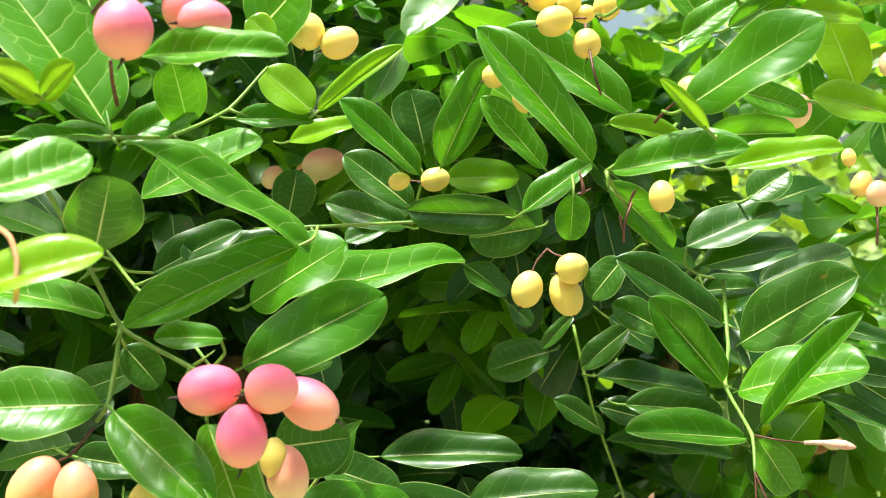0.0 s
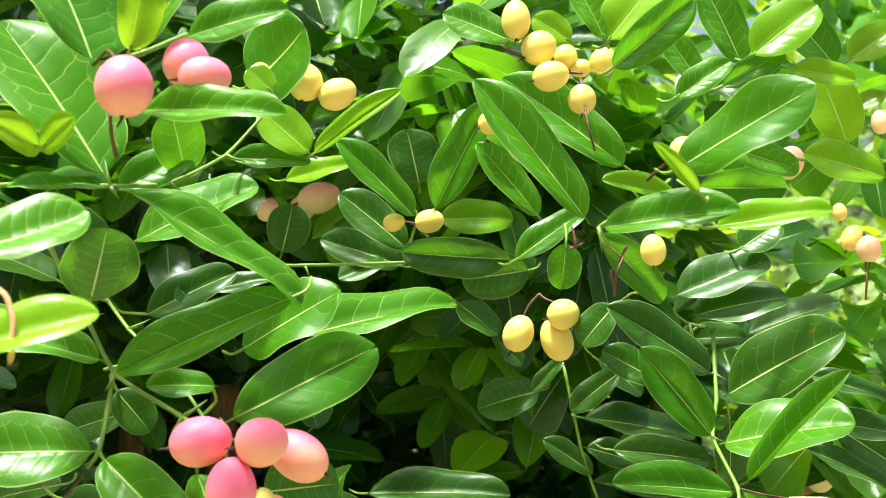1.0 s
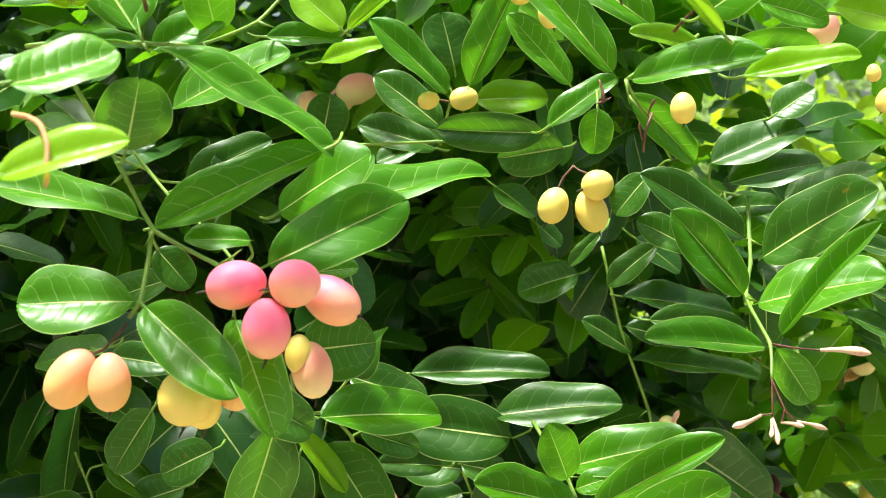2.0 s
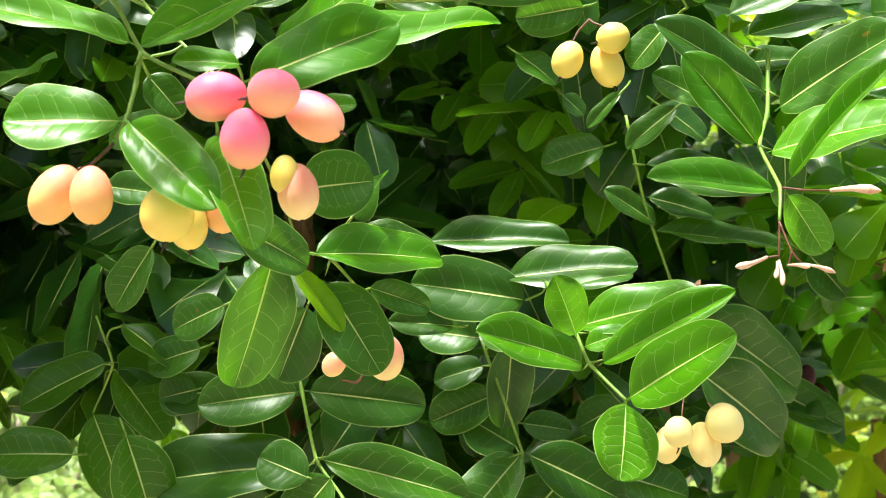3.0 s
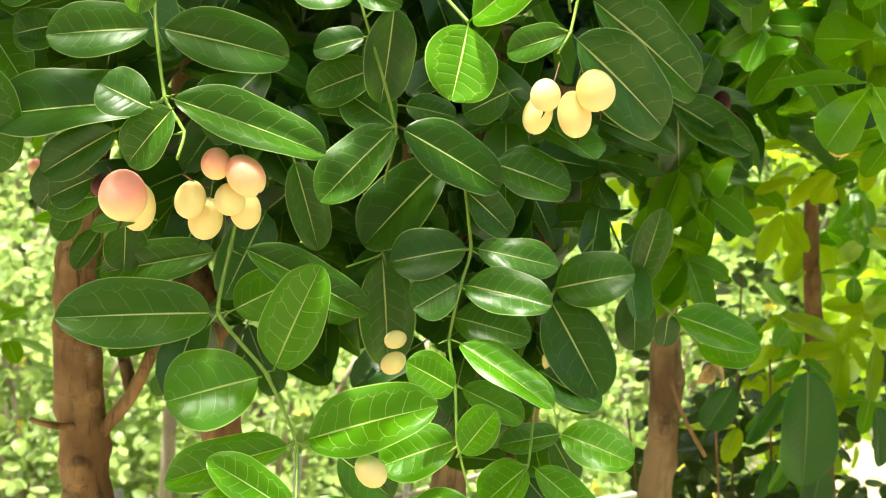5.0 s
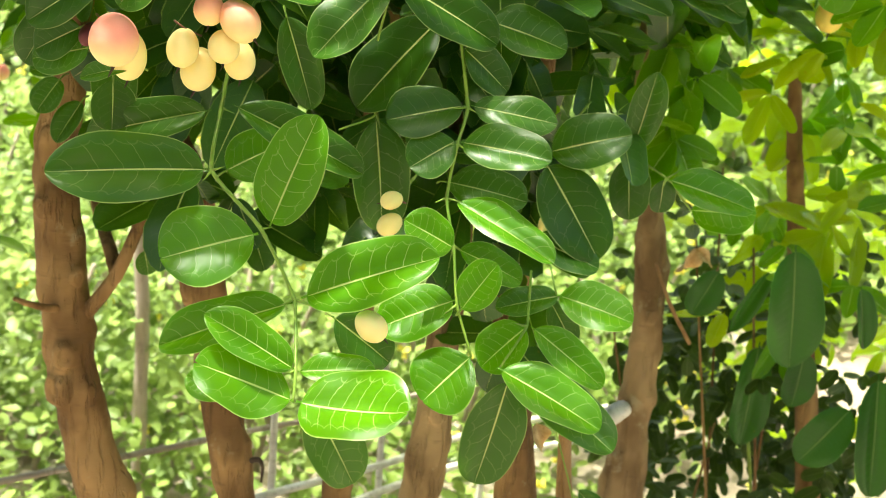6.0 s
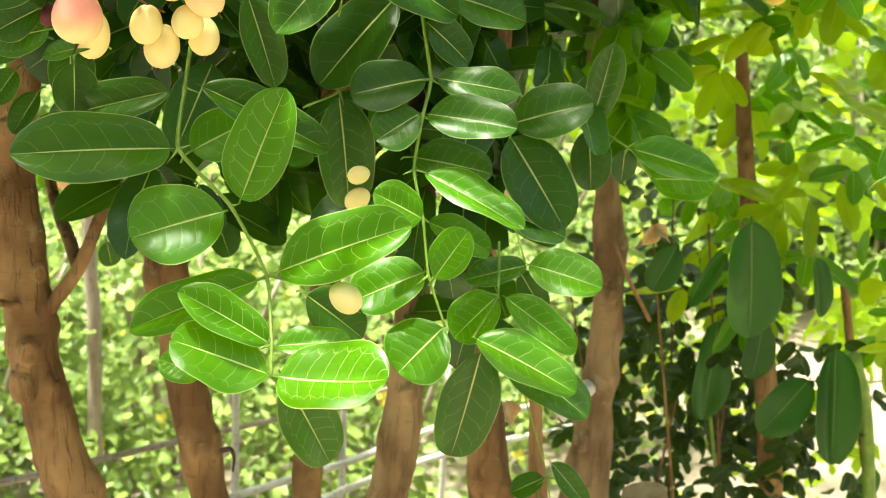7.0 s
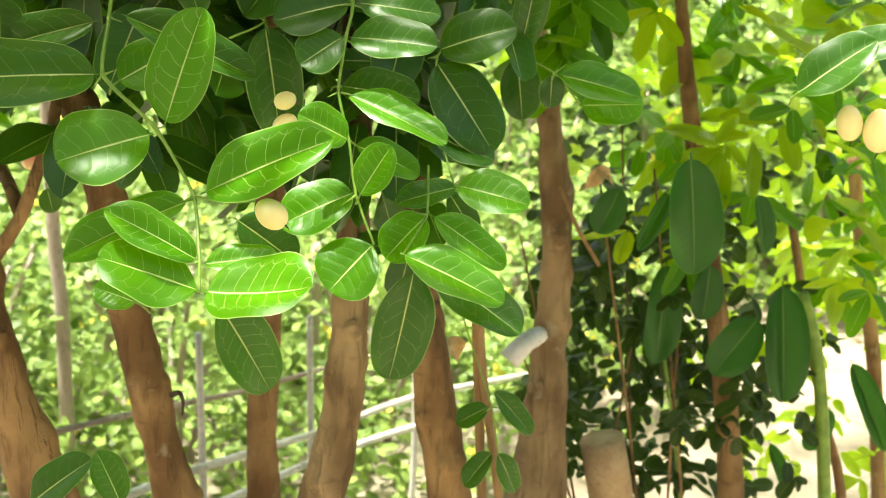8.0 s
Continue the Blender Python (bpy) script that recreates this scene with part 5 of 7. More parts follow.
leaf(twig, (-0.1784, 0.66, 1.1031), (-0.1446, 0.65, 1.0851), 0.0250, (0.39, -0.26, 0.88), "flat")
leaf(twig, (-0.1901, 0.68, 1.0749), (-0.1586, 0.68, 1.0372), 0.0296, (0.57, -0.68, 0.47), "flat")
leaf(twig, (-0.1945, 0.66, 1.0542), (-0.1758, 0.66, 1.006), 0.0341, (0.59, -0.78, 0.23), "flat")
leaf(twig, (-0.1949, 0.64, 1.0353), (-0.2453, 0.64, 1.0343), 0.0293, (-0.01, -0.81, 0.58), "flat")
leaf(twig, (-0.1622, 0.62, 1.0548), (-0.1426, 0.62, 0.9979), 0.0349, (0.64, -0.73, 0.22), "flat")
twig = stem("twig", bush, [(0.1944, 0.83, 1.1496), (0.2117, 0.81, 1.1406), (0.2567, 0.82, 1.1697)], 0.00096, 0.00072)
leaf(twig, (0.21, 0.81, 1.1404), (0.2371, 0.81, 1.1144), 0.0300, (0.25, -0.93, 0.26), "flat")
leaf(twig, (0.221, 0.82, 1.1413), (0.2776, 0.82, 1.1547), 0.0201, (-0.11, -0.87, 0.48), "flat")
leaf(twig, (0.2548, 0.8, 1.1691), (0.3006, 0.8, 1.1491), 0.0162, (0.26, -0.75, 0.6), "flat")
leaf(twig, (0.2842, 0.85, 1.166), (0.306, 0.85, 1.1336), 0.0303, (0.21, -0.97, 0.14), "flat")

# side twigs that carry the leaves set off from the main ones
stem("side_twig", bush, [(-0.0999, 0.4206, 1.2603), (-0.0956, 0.4112, 1.2603), (-0.0932, 0.4064, 1.2617), (-0.0916, 0.4044, 1.2657)], 0.0006, 0.0006, TWIG, 6, knots=False)
stem("side_twig", bush, [(-0.1147, 0.3326, 1.2557), (-0.1081, 0.3244, 1.2543), (-0.1034, 0.3208, 1.2541), (-0.0987, 0.3205, 1.2554)], 0.0006, 0.0006, TWIG, 6, knots=False)
stem("side_twig", bush, [(-0.0284, 0.4562, 1.2731), (-0.028, 0.4463, 1.2704), (-0.0291, 0.4414, 1.2684), (-0.0329, 0.4395, 1.2664)], 0.0006, 0.0006, TWIG, 6, knots=False)
stem("side_twig", bush, [(-0.0591, 0.4164, 1.2236), (-0.0603, 0.4203, 1.2185), (-0.0589, 0.4189, 1.2089)], 0.0006, 0.0006, TWIG, 6, knots=False)
stem("side_twig", bush, [(-0.0944, 0.446, 1.2372), (-0.0974, 0.454, 1.2353), (-0.0957, 0.46, 1.2285)], 0.0006, 0.0006, TWIG, 6, knots=False)
stem("side_twig", bush, [(-0.1293, 0.4868, 1.1887), (-0.1236, 0.4769, 1.1884), (-0.1194, 0.4716, 1.1882), (-0.1147, 0.469, 1.188)], 0.0006, 0.0006, TWIG, 6, knots=False)
stem("side_twig", bush, [(-0.1138, 0.5148, 1.282), (-0.1088, 0.5055, 1.281), (-0.105, 0.5011, 1.2814), (-0.1007, 0.5, 1.2834)], 0.0006, 0.0006, TWIG, 6, knots=False)
stem("side_twig", bush, [(-0.1136, 0.51, 1.2584), (-0.1192, 0.506, 1.261), (-0.1324, 0.5, 1.267)], 0.0006, 0.0006, TWIG, 6, knots=False)
stem("side_twig", bush, [(-0.09, 0.4814, 1.2421), (-0.0935, 0.4762, 1.2388), (-0.1043, 0.4704, 1.2358)], 0.0006, 0.0006, TWIG, 6, knots=False)
stem("side_twig", bush, [(-0.0687, 0.5166, 1.2403), (-0.0645, 0.5066, 1.2401), (-0.0613, 0.5015, 1.241), (-0.0574, 0.4994, 1.2433)], 0.0006, 0.0006, TWIG, 6, knots=False)
stem("side_twig", bush, [(-0.061, 0.5531, 1.2418), (-0.057, 0.5442, 1.2413), (-0.0537, 0.5406, 1.2414), (-0.0495, 0.5412, 1.2425)], 0.0006, 0.0006, TWIG, 6, knots=False)
stem("side_twig", bush, [(-0.0643, 0.4529, 1.2228), (-0.0598, 0.4532, 1.2282), (-0.0606, 0.4492, 1.2339)], 0.0006, 0.0006, TWIG, 6, knots=False)
stem("side_twig", bush, [(-0.0533, 0.5155, 1.2193), (-0.049, 0.5058, 1.2188), (-0.0454, 0.5012, 1.2189), (-0.0407, 0.5, 1.2197)], 0.0006, 0.0006, TWIG, 6, knots=False)
stem("side_twig", bush, [(-0.076, 0.4722, 1.1798), (-0.0716, 0.4636, 1.179), (-0.0684, 0.4604, 1.1779), (-0.0647, 0.4616, 1.1759)], 0.0006, 0.0006, TWIG, 6, knots=False)
stem("side_twig", bush, [(-0.1136, 0.51, 1.2584), (-0.11, 0.516, 1.2543), (-0.1004, 0.52, 1.2536)], 0.0006, 0.0006, TWIG, 6, knots=False)
stem("side_twig", bush, [(-0.0833, 0.5351, 1.2546), (-0.0816, 0.5257, 1.2548), (-0.0816, 0.5211, 1.2562), (-0.0838, 0.52, 1.2597)], 0.0006, 0.0006, TWIG, 6, knots=False)
stem("side_twig", bush, [(-0.0919, 0.5652, 1.2633), (-0.0872, 0.5557, 1.2624), (-0.0835, 0.5511, 1.2624), (-0.0789, 0.55, 1.2635)], 0.0006, 0.0006, TWIG, 6, knots=False)
stem("side_twig", bush, [(-0.0515, 0.5475, 1.2466), (-0.048, 0.5372, 1.2466), (-0.0453, 0.5317, 1.2476), (-0.042, 0.529, 1.2504)], 0.0006, 0.0006, TWIG, 6, knots=False)
stem("side_twig", bush, [(-0.125, 0.5148, 1.1887), (-0.1232, 0.5056, 1.1882), (-0.1238, 0.5011, 1.1877), (-0.1278, 0.5, 1.1869)], 0.0006, 0.0006, TWIG, 6, knots=False)
stem("side_twig", bush, [(-0.1056, 0.5351, 1.2166), (-0.1042, 0.5256, 1.2154), (-0.105, 0.5211, 1.2143), (-0.1089, 0.52, 1.2128)], 0.0006, 0.0006, TWIG, 6, knots=False)
stem("side_twig", bush, [(-0.0638, 0.4865, 1.343), (-0.0599, 0.4767, 1.341), (-0.0569, 0.4716, 1.341), (-0.0535, 0.469, 1.3435)], 0.0006, 0.0006, TWIG, 6, knots=False)
stem("side_twig", bush, [(-0.1122, 0.4191, 1.3134), (-0.1089, 0.4087, 1.3111), (-0.1079, 0.4024, 1.3104), (-0.109, 0.3974, 1.3114)], 0.0006, 0.0006, TWIG, 6, knots=False)
stem("side_twig", bush, [(-0.1184, 0.4171, 1.3122), (-0.113, 0.4074, 1.3102), (-0.1094, 0.4019, 1.3101), (-0.1059, 0.3984, 1.312)], 0.0006, 0.0006, TWIG, 6, knots=False)
stem("side_twig", bush, [(-0.1191, 0.35, 1.2824), (-0.1129, 0.3427, 1.2803), (-0.1088, 0.3401, 1.2798), (-0.1048, 0.3418, 1.2808)], 0.0006, 0.0006, TWIG, 6, knots=False)
stem("side_twig", bush, [(-0.0848, 0.3988, 1.3389), (-0.0809, 0.3902, 1.3371), (-0.0788, 0.386, 1.3378), (-0.0777, 0.385, 1.3417)], 0.0006, 0.0006, TWIG, 6, knots=False)
stem("side_twig", bush, [(-0.0888, 0.4117, 1.3282), (-0.0836, 0.402, 1.325), (-0.0797, 0.3967, 1.3234), (-0.0752, 0.3937, 1.3232)], 0.0006, 0.0006, TWIG, 6, knots=False)
stem("side_twig", bush, [(-0.0439, 0.4696, 1.3384), (-0.0429, 0.4605, 1.3365), (-0.0435, 0.4561, 1.3367), (-0.0465, 0.455, 1.3394)], 0.0006, 0.0006, TWIG, 6, knots=False)
stem("side_twig", bush, [(-0.053, 0.6152, 1.3257), (-0.0496, 0.6057, 1.3247), (-0.0468, 0.6011, 1.3251), (-0.0432, 0.6, 1.3278)], 0.0006, 0.0006, TWIG, 6, knots=False)
stem("side_twig", bush, [(-0.044, 0.6152, 1.3265), (-0.0436, 0.6057, 1.3254), (-0.0446, 0.6011, 1.3259), (-0.0477, 0.6, 1.3286)], 0.0006, 0.0006, TWIG, 6, knots=False)
stem("side_twig", bush, [(-0.0943, 0.615, 1.3269), (-0.0898, 0.6056, 1.3246), (-0.0861, 0.6011, 1.3236), (-0.0813, 0.6, 1.3235)], 0.0006, 0.0006, TWIG, 6, knots=False)
stem("side_twig", bush, [(-0.0733, 0.6669, 1.3179), (-0.0694, 0.6568, 1.3164), (-0.0661, 0.6516, 1.3161), (-0.0618, 0.6492, 1.3172)], 0.0006, 0.0006, TWIG, 6, knots=False)
stem("side_twig", bush, [(-0.0803, 0.7656, 1.2742), (-0.078, 0.7558, 1.2749), (-0.0765, 0.7512, 1.2767), (-0.0754, 0.75, 1.281)], 0.0006, 0.0006, TWIG, 6, knots=False)
stem("side_twig", bush, [(0.0657, 0.5956, 1.2992), (0.0645, 0.5859, 1.2987), (0.0629, 0.5812, 1.2995), (0.06, 0.58, 1.3027)], 0.0006, 0.0006, TWIG, 6, knots=False)
stem("side_twig", bush, [(0.0705, 0.6758, 1.2796), (0.0686, 0.6659, 1.2778), (0.0662, 0.6612, 1.2766), (0.0618, 0.66, 1.2755)], 0.0006, 0.0006, TWIG, 6, knots=False)
stem("side_twig", bush, [(0.0042, 0.7156, 1.3162), (0.0047, 0.7059, 1.3162), (0.0045, 0.7012, 1.3176), (0.0036, 0.7, 1.3218)], 0.0006, 0.0006, TWIG, 6, knots=False)
stem("side_twig", bush, [(0.0071, 0.6957, 1.3032), (0.0099, 0.6859, 1.3016), (0.0128, 0.6812, 1.3009), (0.0174, 0.68, 1.301)], 0.0006, 0.0006, TWIG, 6, knots=False)
stem("side_twig", bush, [(0.0015, 0.7158, 1.2748), (0.0006, 0.7059, 1.2741), (-0.0012, 0.7012, 1.2742), (-0.0054, 0.7, 1.2754)], 0.0006, 0.0006, TWIG, 6, knots=False)
stem("side_twig", bush, [(-0.0081, 0.7178, 1.2812), (-0.0087, 0.7073, 1.2792), (-0.0103, 0.7017, 1.2778), (-0.0142, 0.699, 1.2762)], 0.0006, 0.0006, TWIG, 6, knots=False)
stem("side_twig", bush, [(0.0216, 0.7378, 1.2601), (0.0238, 0.7273, 1.258), (0.0261, 0.7217, 1.2563), (0.0297, 0.719, 1.2539)], 0.0006, 0.0006, TWIG, 6, knots=False)
stem("side_twig", bush, [(0.0992, 0.5445, 1.3214), (0.0972, 0.5352, 1.3199), (0.095, 0.5309, 1.3201), (0.0914, 0.5304, 1.3225)], 0.0006, 0.0006, TWIG, 6, knots=False)
stem("side_twig", bush, [(0.0438, 0.5757, 1.2797), (0.0458, 0.5659, 1.2791), (0.0479, 0.5612, 1.2799), (0.0513, 0.56, 1.2825)], 0.0006, 0.0006, TWIG, 6, knots=False)
stem("side_twig", bush, [(0.1112, 0.4868, 1.2993), (0.1122, 0.4767, 1.2973), (0.1141, 0.4715, 1.2967), (0.1182, 0.4693, 1.2975)], 0.0006, 0.0006, TWIG, 6, knots=False)
stem("side_twig", bush, [(0.1075, 0.4415, 1.3065), (0.1054, 0.4315, 1.3049), (0.1033, 0.4264, 1.3052), (0.1001, 0.4244, 1.308)], 0.0006, 0.0006, TWIG, 6, knots=False)
stem("side_twig", bush, [(0.0937, 0.4679, 1.3173), (0.0946, 0.4575, 1.3153), (0.0961, 0.4518, 1.3152), (0.0993, 0.4487, 1.3172)], 0.0006, 0.0006, TWIG, 6, knots=False)
stem("side_twig", bush, [(0.1203, 0.5654, 1.3198), (0.1213, 0.5558, 1.3173), (0.1233, 0.5512, 1.3162), (0.1277, 0.55, 1.316)], 0.0006, 0.0006, TWIG, 6, knots=False)
stem("side_twig", bush, [(0.0702, 0.4749, 1.3528), (0.0716, 0.4656, 1.3505), (0.0734, 0.4611, 1.3505), (0.0767, 0.46, 1.3531)], 0.0006, 0.0006, TWIG, 6, knots=False)
stem("side_twig", bush, [(0.0713, 0.4848, 1.3639), (0.0723, 0.4756, 1.3618), (0.0737, 0.4711, 1.362), (0.0762, 0.47, 1.3653)], 0.0006, 0.0006, TWIG, 6, knots=False)
stem("side_twig", bush, [(0.0769, 0.4848, 1.3639), (0.076, 0.4756, 1.3619), (0.0748, 0.4711, 1.3623), (0.0727, 0.47, 1.3659)], 0.0006, 0.0006, TWIG, 6, knots=False)
stem("side_twig", bush, [(0.0981, 0.495, 1.3462), (0.099, 0.4856, 1.344), (0.1007, 0.4811, 1.344), (0.1041, 0.48, 1.3464)], 0.0006, 0.0006, TWIG, 6, knots=False)
stem("side_twig", bush, [(0.0488, 0.565, 1.3784), (0.0474, 0.5556, 1.3757), (0.0453, 0.5511, 1.375), (0.0412, 0.55, 1.3763)], 0.0006, 0.0006, TWIG, 6, knots=False)
stem("side_twig", bush, [(0.0758, 0.575, 1.3797), (0.0741, 0.5656, 1.3774), (0.072, 0.5611, 1.3771), (0.0682, 0.56, 1.3791)], 0.0006, 0.0006, TWIG, 6, knots=False)
stem("side_twig", bush, [(0.0872, 0.5137, 1.2854), (0.0819, 0.5174, 1.2912), (0.0812, 0.5205, 1.2932)], 0.0006, 0.0006, TWIG, 6, knots=False)
stem("side_twig", bush, [(0.0712, 0.5657, 1.2997), (0.0711, 0.5559, 1.2956), (0.071, 0.5512, 1.2922), (0.0708, 0.55, 1.2874)], 0.0006, 0.0006, TWIG, 6, knots=False)
stem("side_twig", bush, [(0.1077, 0.58, 1.2685), (0.1062, 0.591, 1.268), (0.0992, 0.6, 1.2609)], 0.0006, 0.0006, TWIG, 6, knots=False)
stem("side_twig", bush, [(0.121, 0.515, 1.3533), (0.1189, 0.5056, 1.3516), (0.117, 0.5011, 1.352), (0.1143, 0.5, 1.3552)], 0.0006, 0.0006, TWIG, 6, knots=False)
stem("side_twig", bush, [(0.1321, 0.5148, 1.3662), (0.1323, 0.5056, 1.364), (0.1335, 0.5011, 1.364), (0.1367, 0.5, 1.3666)], 0.0006, 0.0006, TWIG, 6, knots=False)
stem("side_twig", bush, [(0.1195, 0.515, 1.3544), (0.1201, 0.5056, 1.3521), (0.1217, 0.5011, 1.3518), (0.1254, 0.5, 1.3538)], 0.0006, 0.0006, TWIG, 6, knots=False)
stem("side_twig", bush, [(0.1962, 0.565, 1.3351), (0.1933, 0.5556, 1.3342), (0.1913, 0.5511, 1.3352), (0.1894, 0.55, 1.339)], 0.0006, 0.0006, TWIG, 6, knots=False)
stem("side_twig", bush, [(0.1466, 0.5148, 1.3669), (0.147, 0.5055, 1.3632), (0.1488, 0.5011, 1.3614), (0.1531, 0.5, 1.3606)], 0.0006, 0.0006, TWIG, 6, knots=False)
stem("side_twig", bush, [(0.1484, 0.5649, 1.3682), (0.1462, 0.5556, 1.3667), (0.1445, 0.5511, 1.3673), (0.1424, 0.55, 1.371)], 0.0006, 0.0006, TWIG, 6, knots=False)
stem("side_twig", bush, [(0.2066, 0.6148, 1.3784), (0.2033, 0.6056, 1.3768), (0.2006, 0.6011, 1.3771), (0.1974, 0.6, 1.3801)], 0.0006, 0.0006, TWIG, 6, knots=False)
stem("side_twig", bush, [(0.2034, 0.6148, 1.382), (0.2028, 0.6055, 1.3801), (0.2037, 0.6011, 1.3802), (0.2069, 0.6, 1.3827)], 0.0006, 0.0006, TWIG, 6, knots=False)
stem("side_twig", bush, [(0.1579, 0.6158, 1.2174), (0.1566, 0.6059, 1.2149), (0.1561, 0.6012, 1.2121), (0.1564, 0.6, 1.2076)], 0.0006, 0.0006, TWIG, 6, knots=False)
stem("side_twig", bush, [(0.1881, 0.617, 1.2017), (0.1879, 0.6068, 1.2008), (0.1893, 0.6015, 1.1998), (0.1932, 0.5993, 1.1983)], 0.0006, 0.0006, TWIG, 6, knots=False)
stem("side_twig", bush, [(0.1544, 0.6156, 1.2895), (0.1545, 0.6058, 1.2889), (0.1558, 0.6012, 1.2895), (0.1592, 0.6, 1.2921)], 0.0006, 0.0006, TWIG, 6, knots=False)
stem("side_twig", bush, [(0.0867, 0.766, 1.2065), (0.0847, 0.756, 1.2056), (0.0822, 0.7512, 1.2048), (0.0779, 0.75, 1.2035)], 0.0006, 0.0006, TWIG, 6, knots=False)
stem("side_twig", bush, [(0.0963, 0.7171, 1.195), (0.0945, 0.7096, 1.1954), (0.0999, 0.7, 1.1954)], 0.0006, 0.0006, TWIG, 6, knots=False)
stem("side_twig", bush, [(0.1243, 0.7193, 1.1041), (0.1268, 0.7246, 1.108), (0.1342, 0.7309, 1.1088)], 0.0006, 0.0006, TWIG, 6, knots=False)
stem("side_twig", bush, [(0.0485, 0.736, 1.2377), (0.0503, 0.726, 1.2357), (0.0524, 0.7212, 1.2337), (0.056, 0.72, 1.2309)], 0.0006, 0.0006, TWIG, 6, knots=False)
stem("side_twig", bush, [(0.1009, 0.7159, 1.2327), (0.1021, 0.706, 1.231), (0.104, 0.7012, 1.2293), (0.1078, 0.7, 1.2269)], 0.0006, 0.0006, TWIG, 6, knots=False)
stem("side_twig", bush, [(0.1295, 0.6159, 1.2248), (0.1269, 0.606, 1.2249), (0.1243, 0.6012, 1.2258), (0.1202, 0.6, 1.2278)], 0.0006, 0.0006, TWIG, 6, knots=False)
stem("side_twig", bush, [(0.1373, 0.61, 1.2541), (0.1297, 0.606, 1.2593), (0.1291, 0.6, 1.2678)], 0.0006, 0.0006, TWIG, 6, knots=False)
stem("side_twig", bush, [(0.118, 0.6659, 1.232), (0.1158, 0.656, 1.23), (0.1135, 0.6512, 1.2281), (0.11, 0.65, 1.2251)], 0.0006, 0.0006, TWIG, 6, knots=False)
stem("side_twig", bush, [(0.0977, 0.636, 1.1915), (0.0991, 0.626, 1.1912), (0.1014, 0.6212, 1.191), (0.1058, 0.62, 1.1909)], 0.0006, 0.0006, TWIG, 6, knots=False)
stem("side_twig", bush, [(0.0885, 0.6659, 1.239), (0.0869, 0.656, 1.2367), (0.085, 0.6512, 1.2345), (0.0819, 0.65, 1.2312)], 0.0006, 0.0006, TWIG, 6, knots=False)
stem("side_twig", bush, [(0.1872, 0.6171, 1.2361), (0.1871, 0.6068, 1.2349), (0.1885, 0.6015, 1.234), (0.1925, 0.5993, 1.233)], 0.0006, 0.0006, TWIG, 6, knots=False)
stem("side_twig", bush, [(0.1949, 0.6169, 1.2132), (0.1947, 0.6067, 1.2125), (0.1961, 0.6015, 1.2121), (0.2003, 0.5993, 1.2117)], 0.0006, 0.0006, TWIG, 6, knots=False)
stem("side_twig", bush, [(0.2087, 0.6369, 1.2116), (0.2081, 0.6267, 1.2102), (0.2091, 0.6215, 1.2088), (0.2127, 0.6194, 1.2065)], 0.0006, 0.0006, TWIG, 6, knots=False)
stem("side_twig", bush, [(0.2061, 0.6156, 1.2175), (0.202, 0.6059, 1.2165), (0.1985, 0.6012, 1.2157), (0.1938, 0.6, 1.2147)], 0.0006, 0.0006, TWIG, 6, knots=False)
stem("side_twig", bush, [(-0.1099, 0.515, 1.1678), (-0.1075, 0.5056, 1.1665), (-0.1072, 0.5011, 1.1646), (-0.1093, 0.5, 1.1608)], 0.0006, 0.0006, TWIG, 6, knots=False)
stem("side_twig", bush, [(-0.0453, 0.5, 1.1629), (-0.0502, 0.4956, 1.1636), (-0.0571, 0.4903, 1.158)], 0.0006, 0.0006, TWIG, 6, knots=False)
stem("side_twig", bush, [(-0.0615, 0.5955, 1.1339), (-0.06, 0.5858, 1.133), (-0.0598, 0.5812, 1.131), (-0.0611, 0.58, 1.1269)], 0.0006, 0.0006, TWIG, 6, knots=False)
stem("side_twig", bush, [(-0.0453, 0.5, 1.1629), (-0.045, 0.4928, 1.1634), (-0.0394, 0.4871, 1.1632)], 0.0006, 0.0006, TWIG, 6, knots=False)
stem("side_twig", bush, [(-0.0508, 0.5086, 1.1668), (-0.0534, 0.5053, 1.1766), (-0.0474, 0.5, 1.1877)], 0.0006, 0.0006, TWIG, 6, knots=False)
stem("side_twig", bush, [(-0.0428, 0.5171, 1.1596), (-0.0385, 0.5196, 1.1647), (-0.0298, 0.52, 1.1763)], 0.0006, 0.0006, TWIG, 6, knots=False)
stem("side_twig", bush, [(-0.0344, 0.5827, 1.1312), (-0.0376, 0.5916, 1.1345), (-0.034, 0.6006, 1.1356)], 0.0006, 0.0006, TWIG, 6, knots=False)
stem("side_twig", bush, [(-0.0508, 0.6157, 1.164), (-0.0469, 0.6059, 1.1638), (-0.0436, 0.6012, 1.1632), (-0.0391, 0.6, 1.1621)], 0.0006, 0.0006, TWIG, 6, knots=False)
stem("side_twig", bush, [(-0.0507, 0.6074, 1.0349), (-0.0541, 0.6047, 1.037), (-0.0635, 0.6, 1.0415)], 0.0006, 0.0006, TWIG, 6, knots=False)
stem("side_twig", bush, [(-0.1217, 0.6748, 1.0081), (-0.12, 0.6656, 1.0089), (-0.12, 0.6611, 1.008), (-0.122, 0.66, 1.0045)], 0.0006, 0.0006, TWIG, 6, knots=False)
stem("side_twig", bush, [(-0.1001, 0.6648, 0.9831), (-0.0995, 0.6555, 0.9854), (-0.1007, 0.6511, 0.9862), (-0.1048, 0.65, 0.9854)], 0.0006, 0.0006, TWIG, 6, knots=False)
stem("side_twig", bush, [(-0.0684, 0.6348, 0.98), (-0.0682, 0.6256, 0.9826), (-0.0695, 0.6211, 0.9834), (-0.0737, 0.62, 0.9827)], 0.0006, 0.0006, TWIG, 6, knots=False)
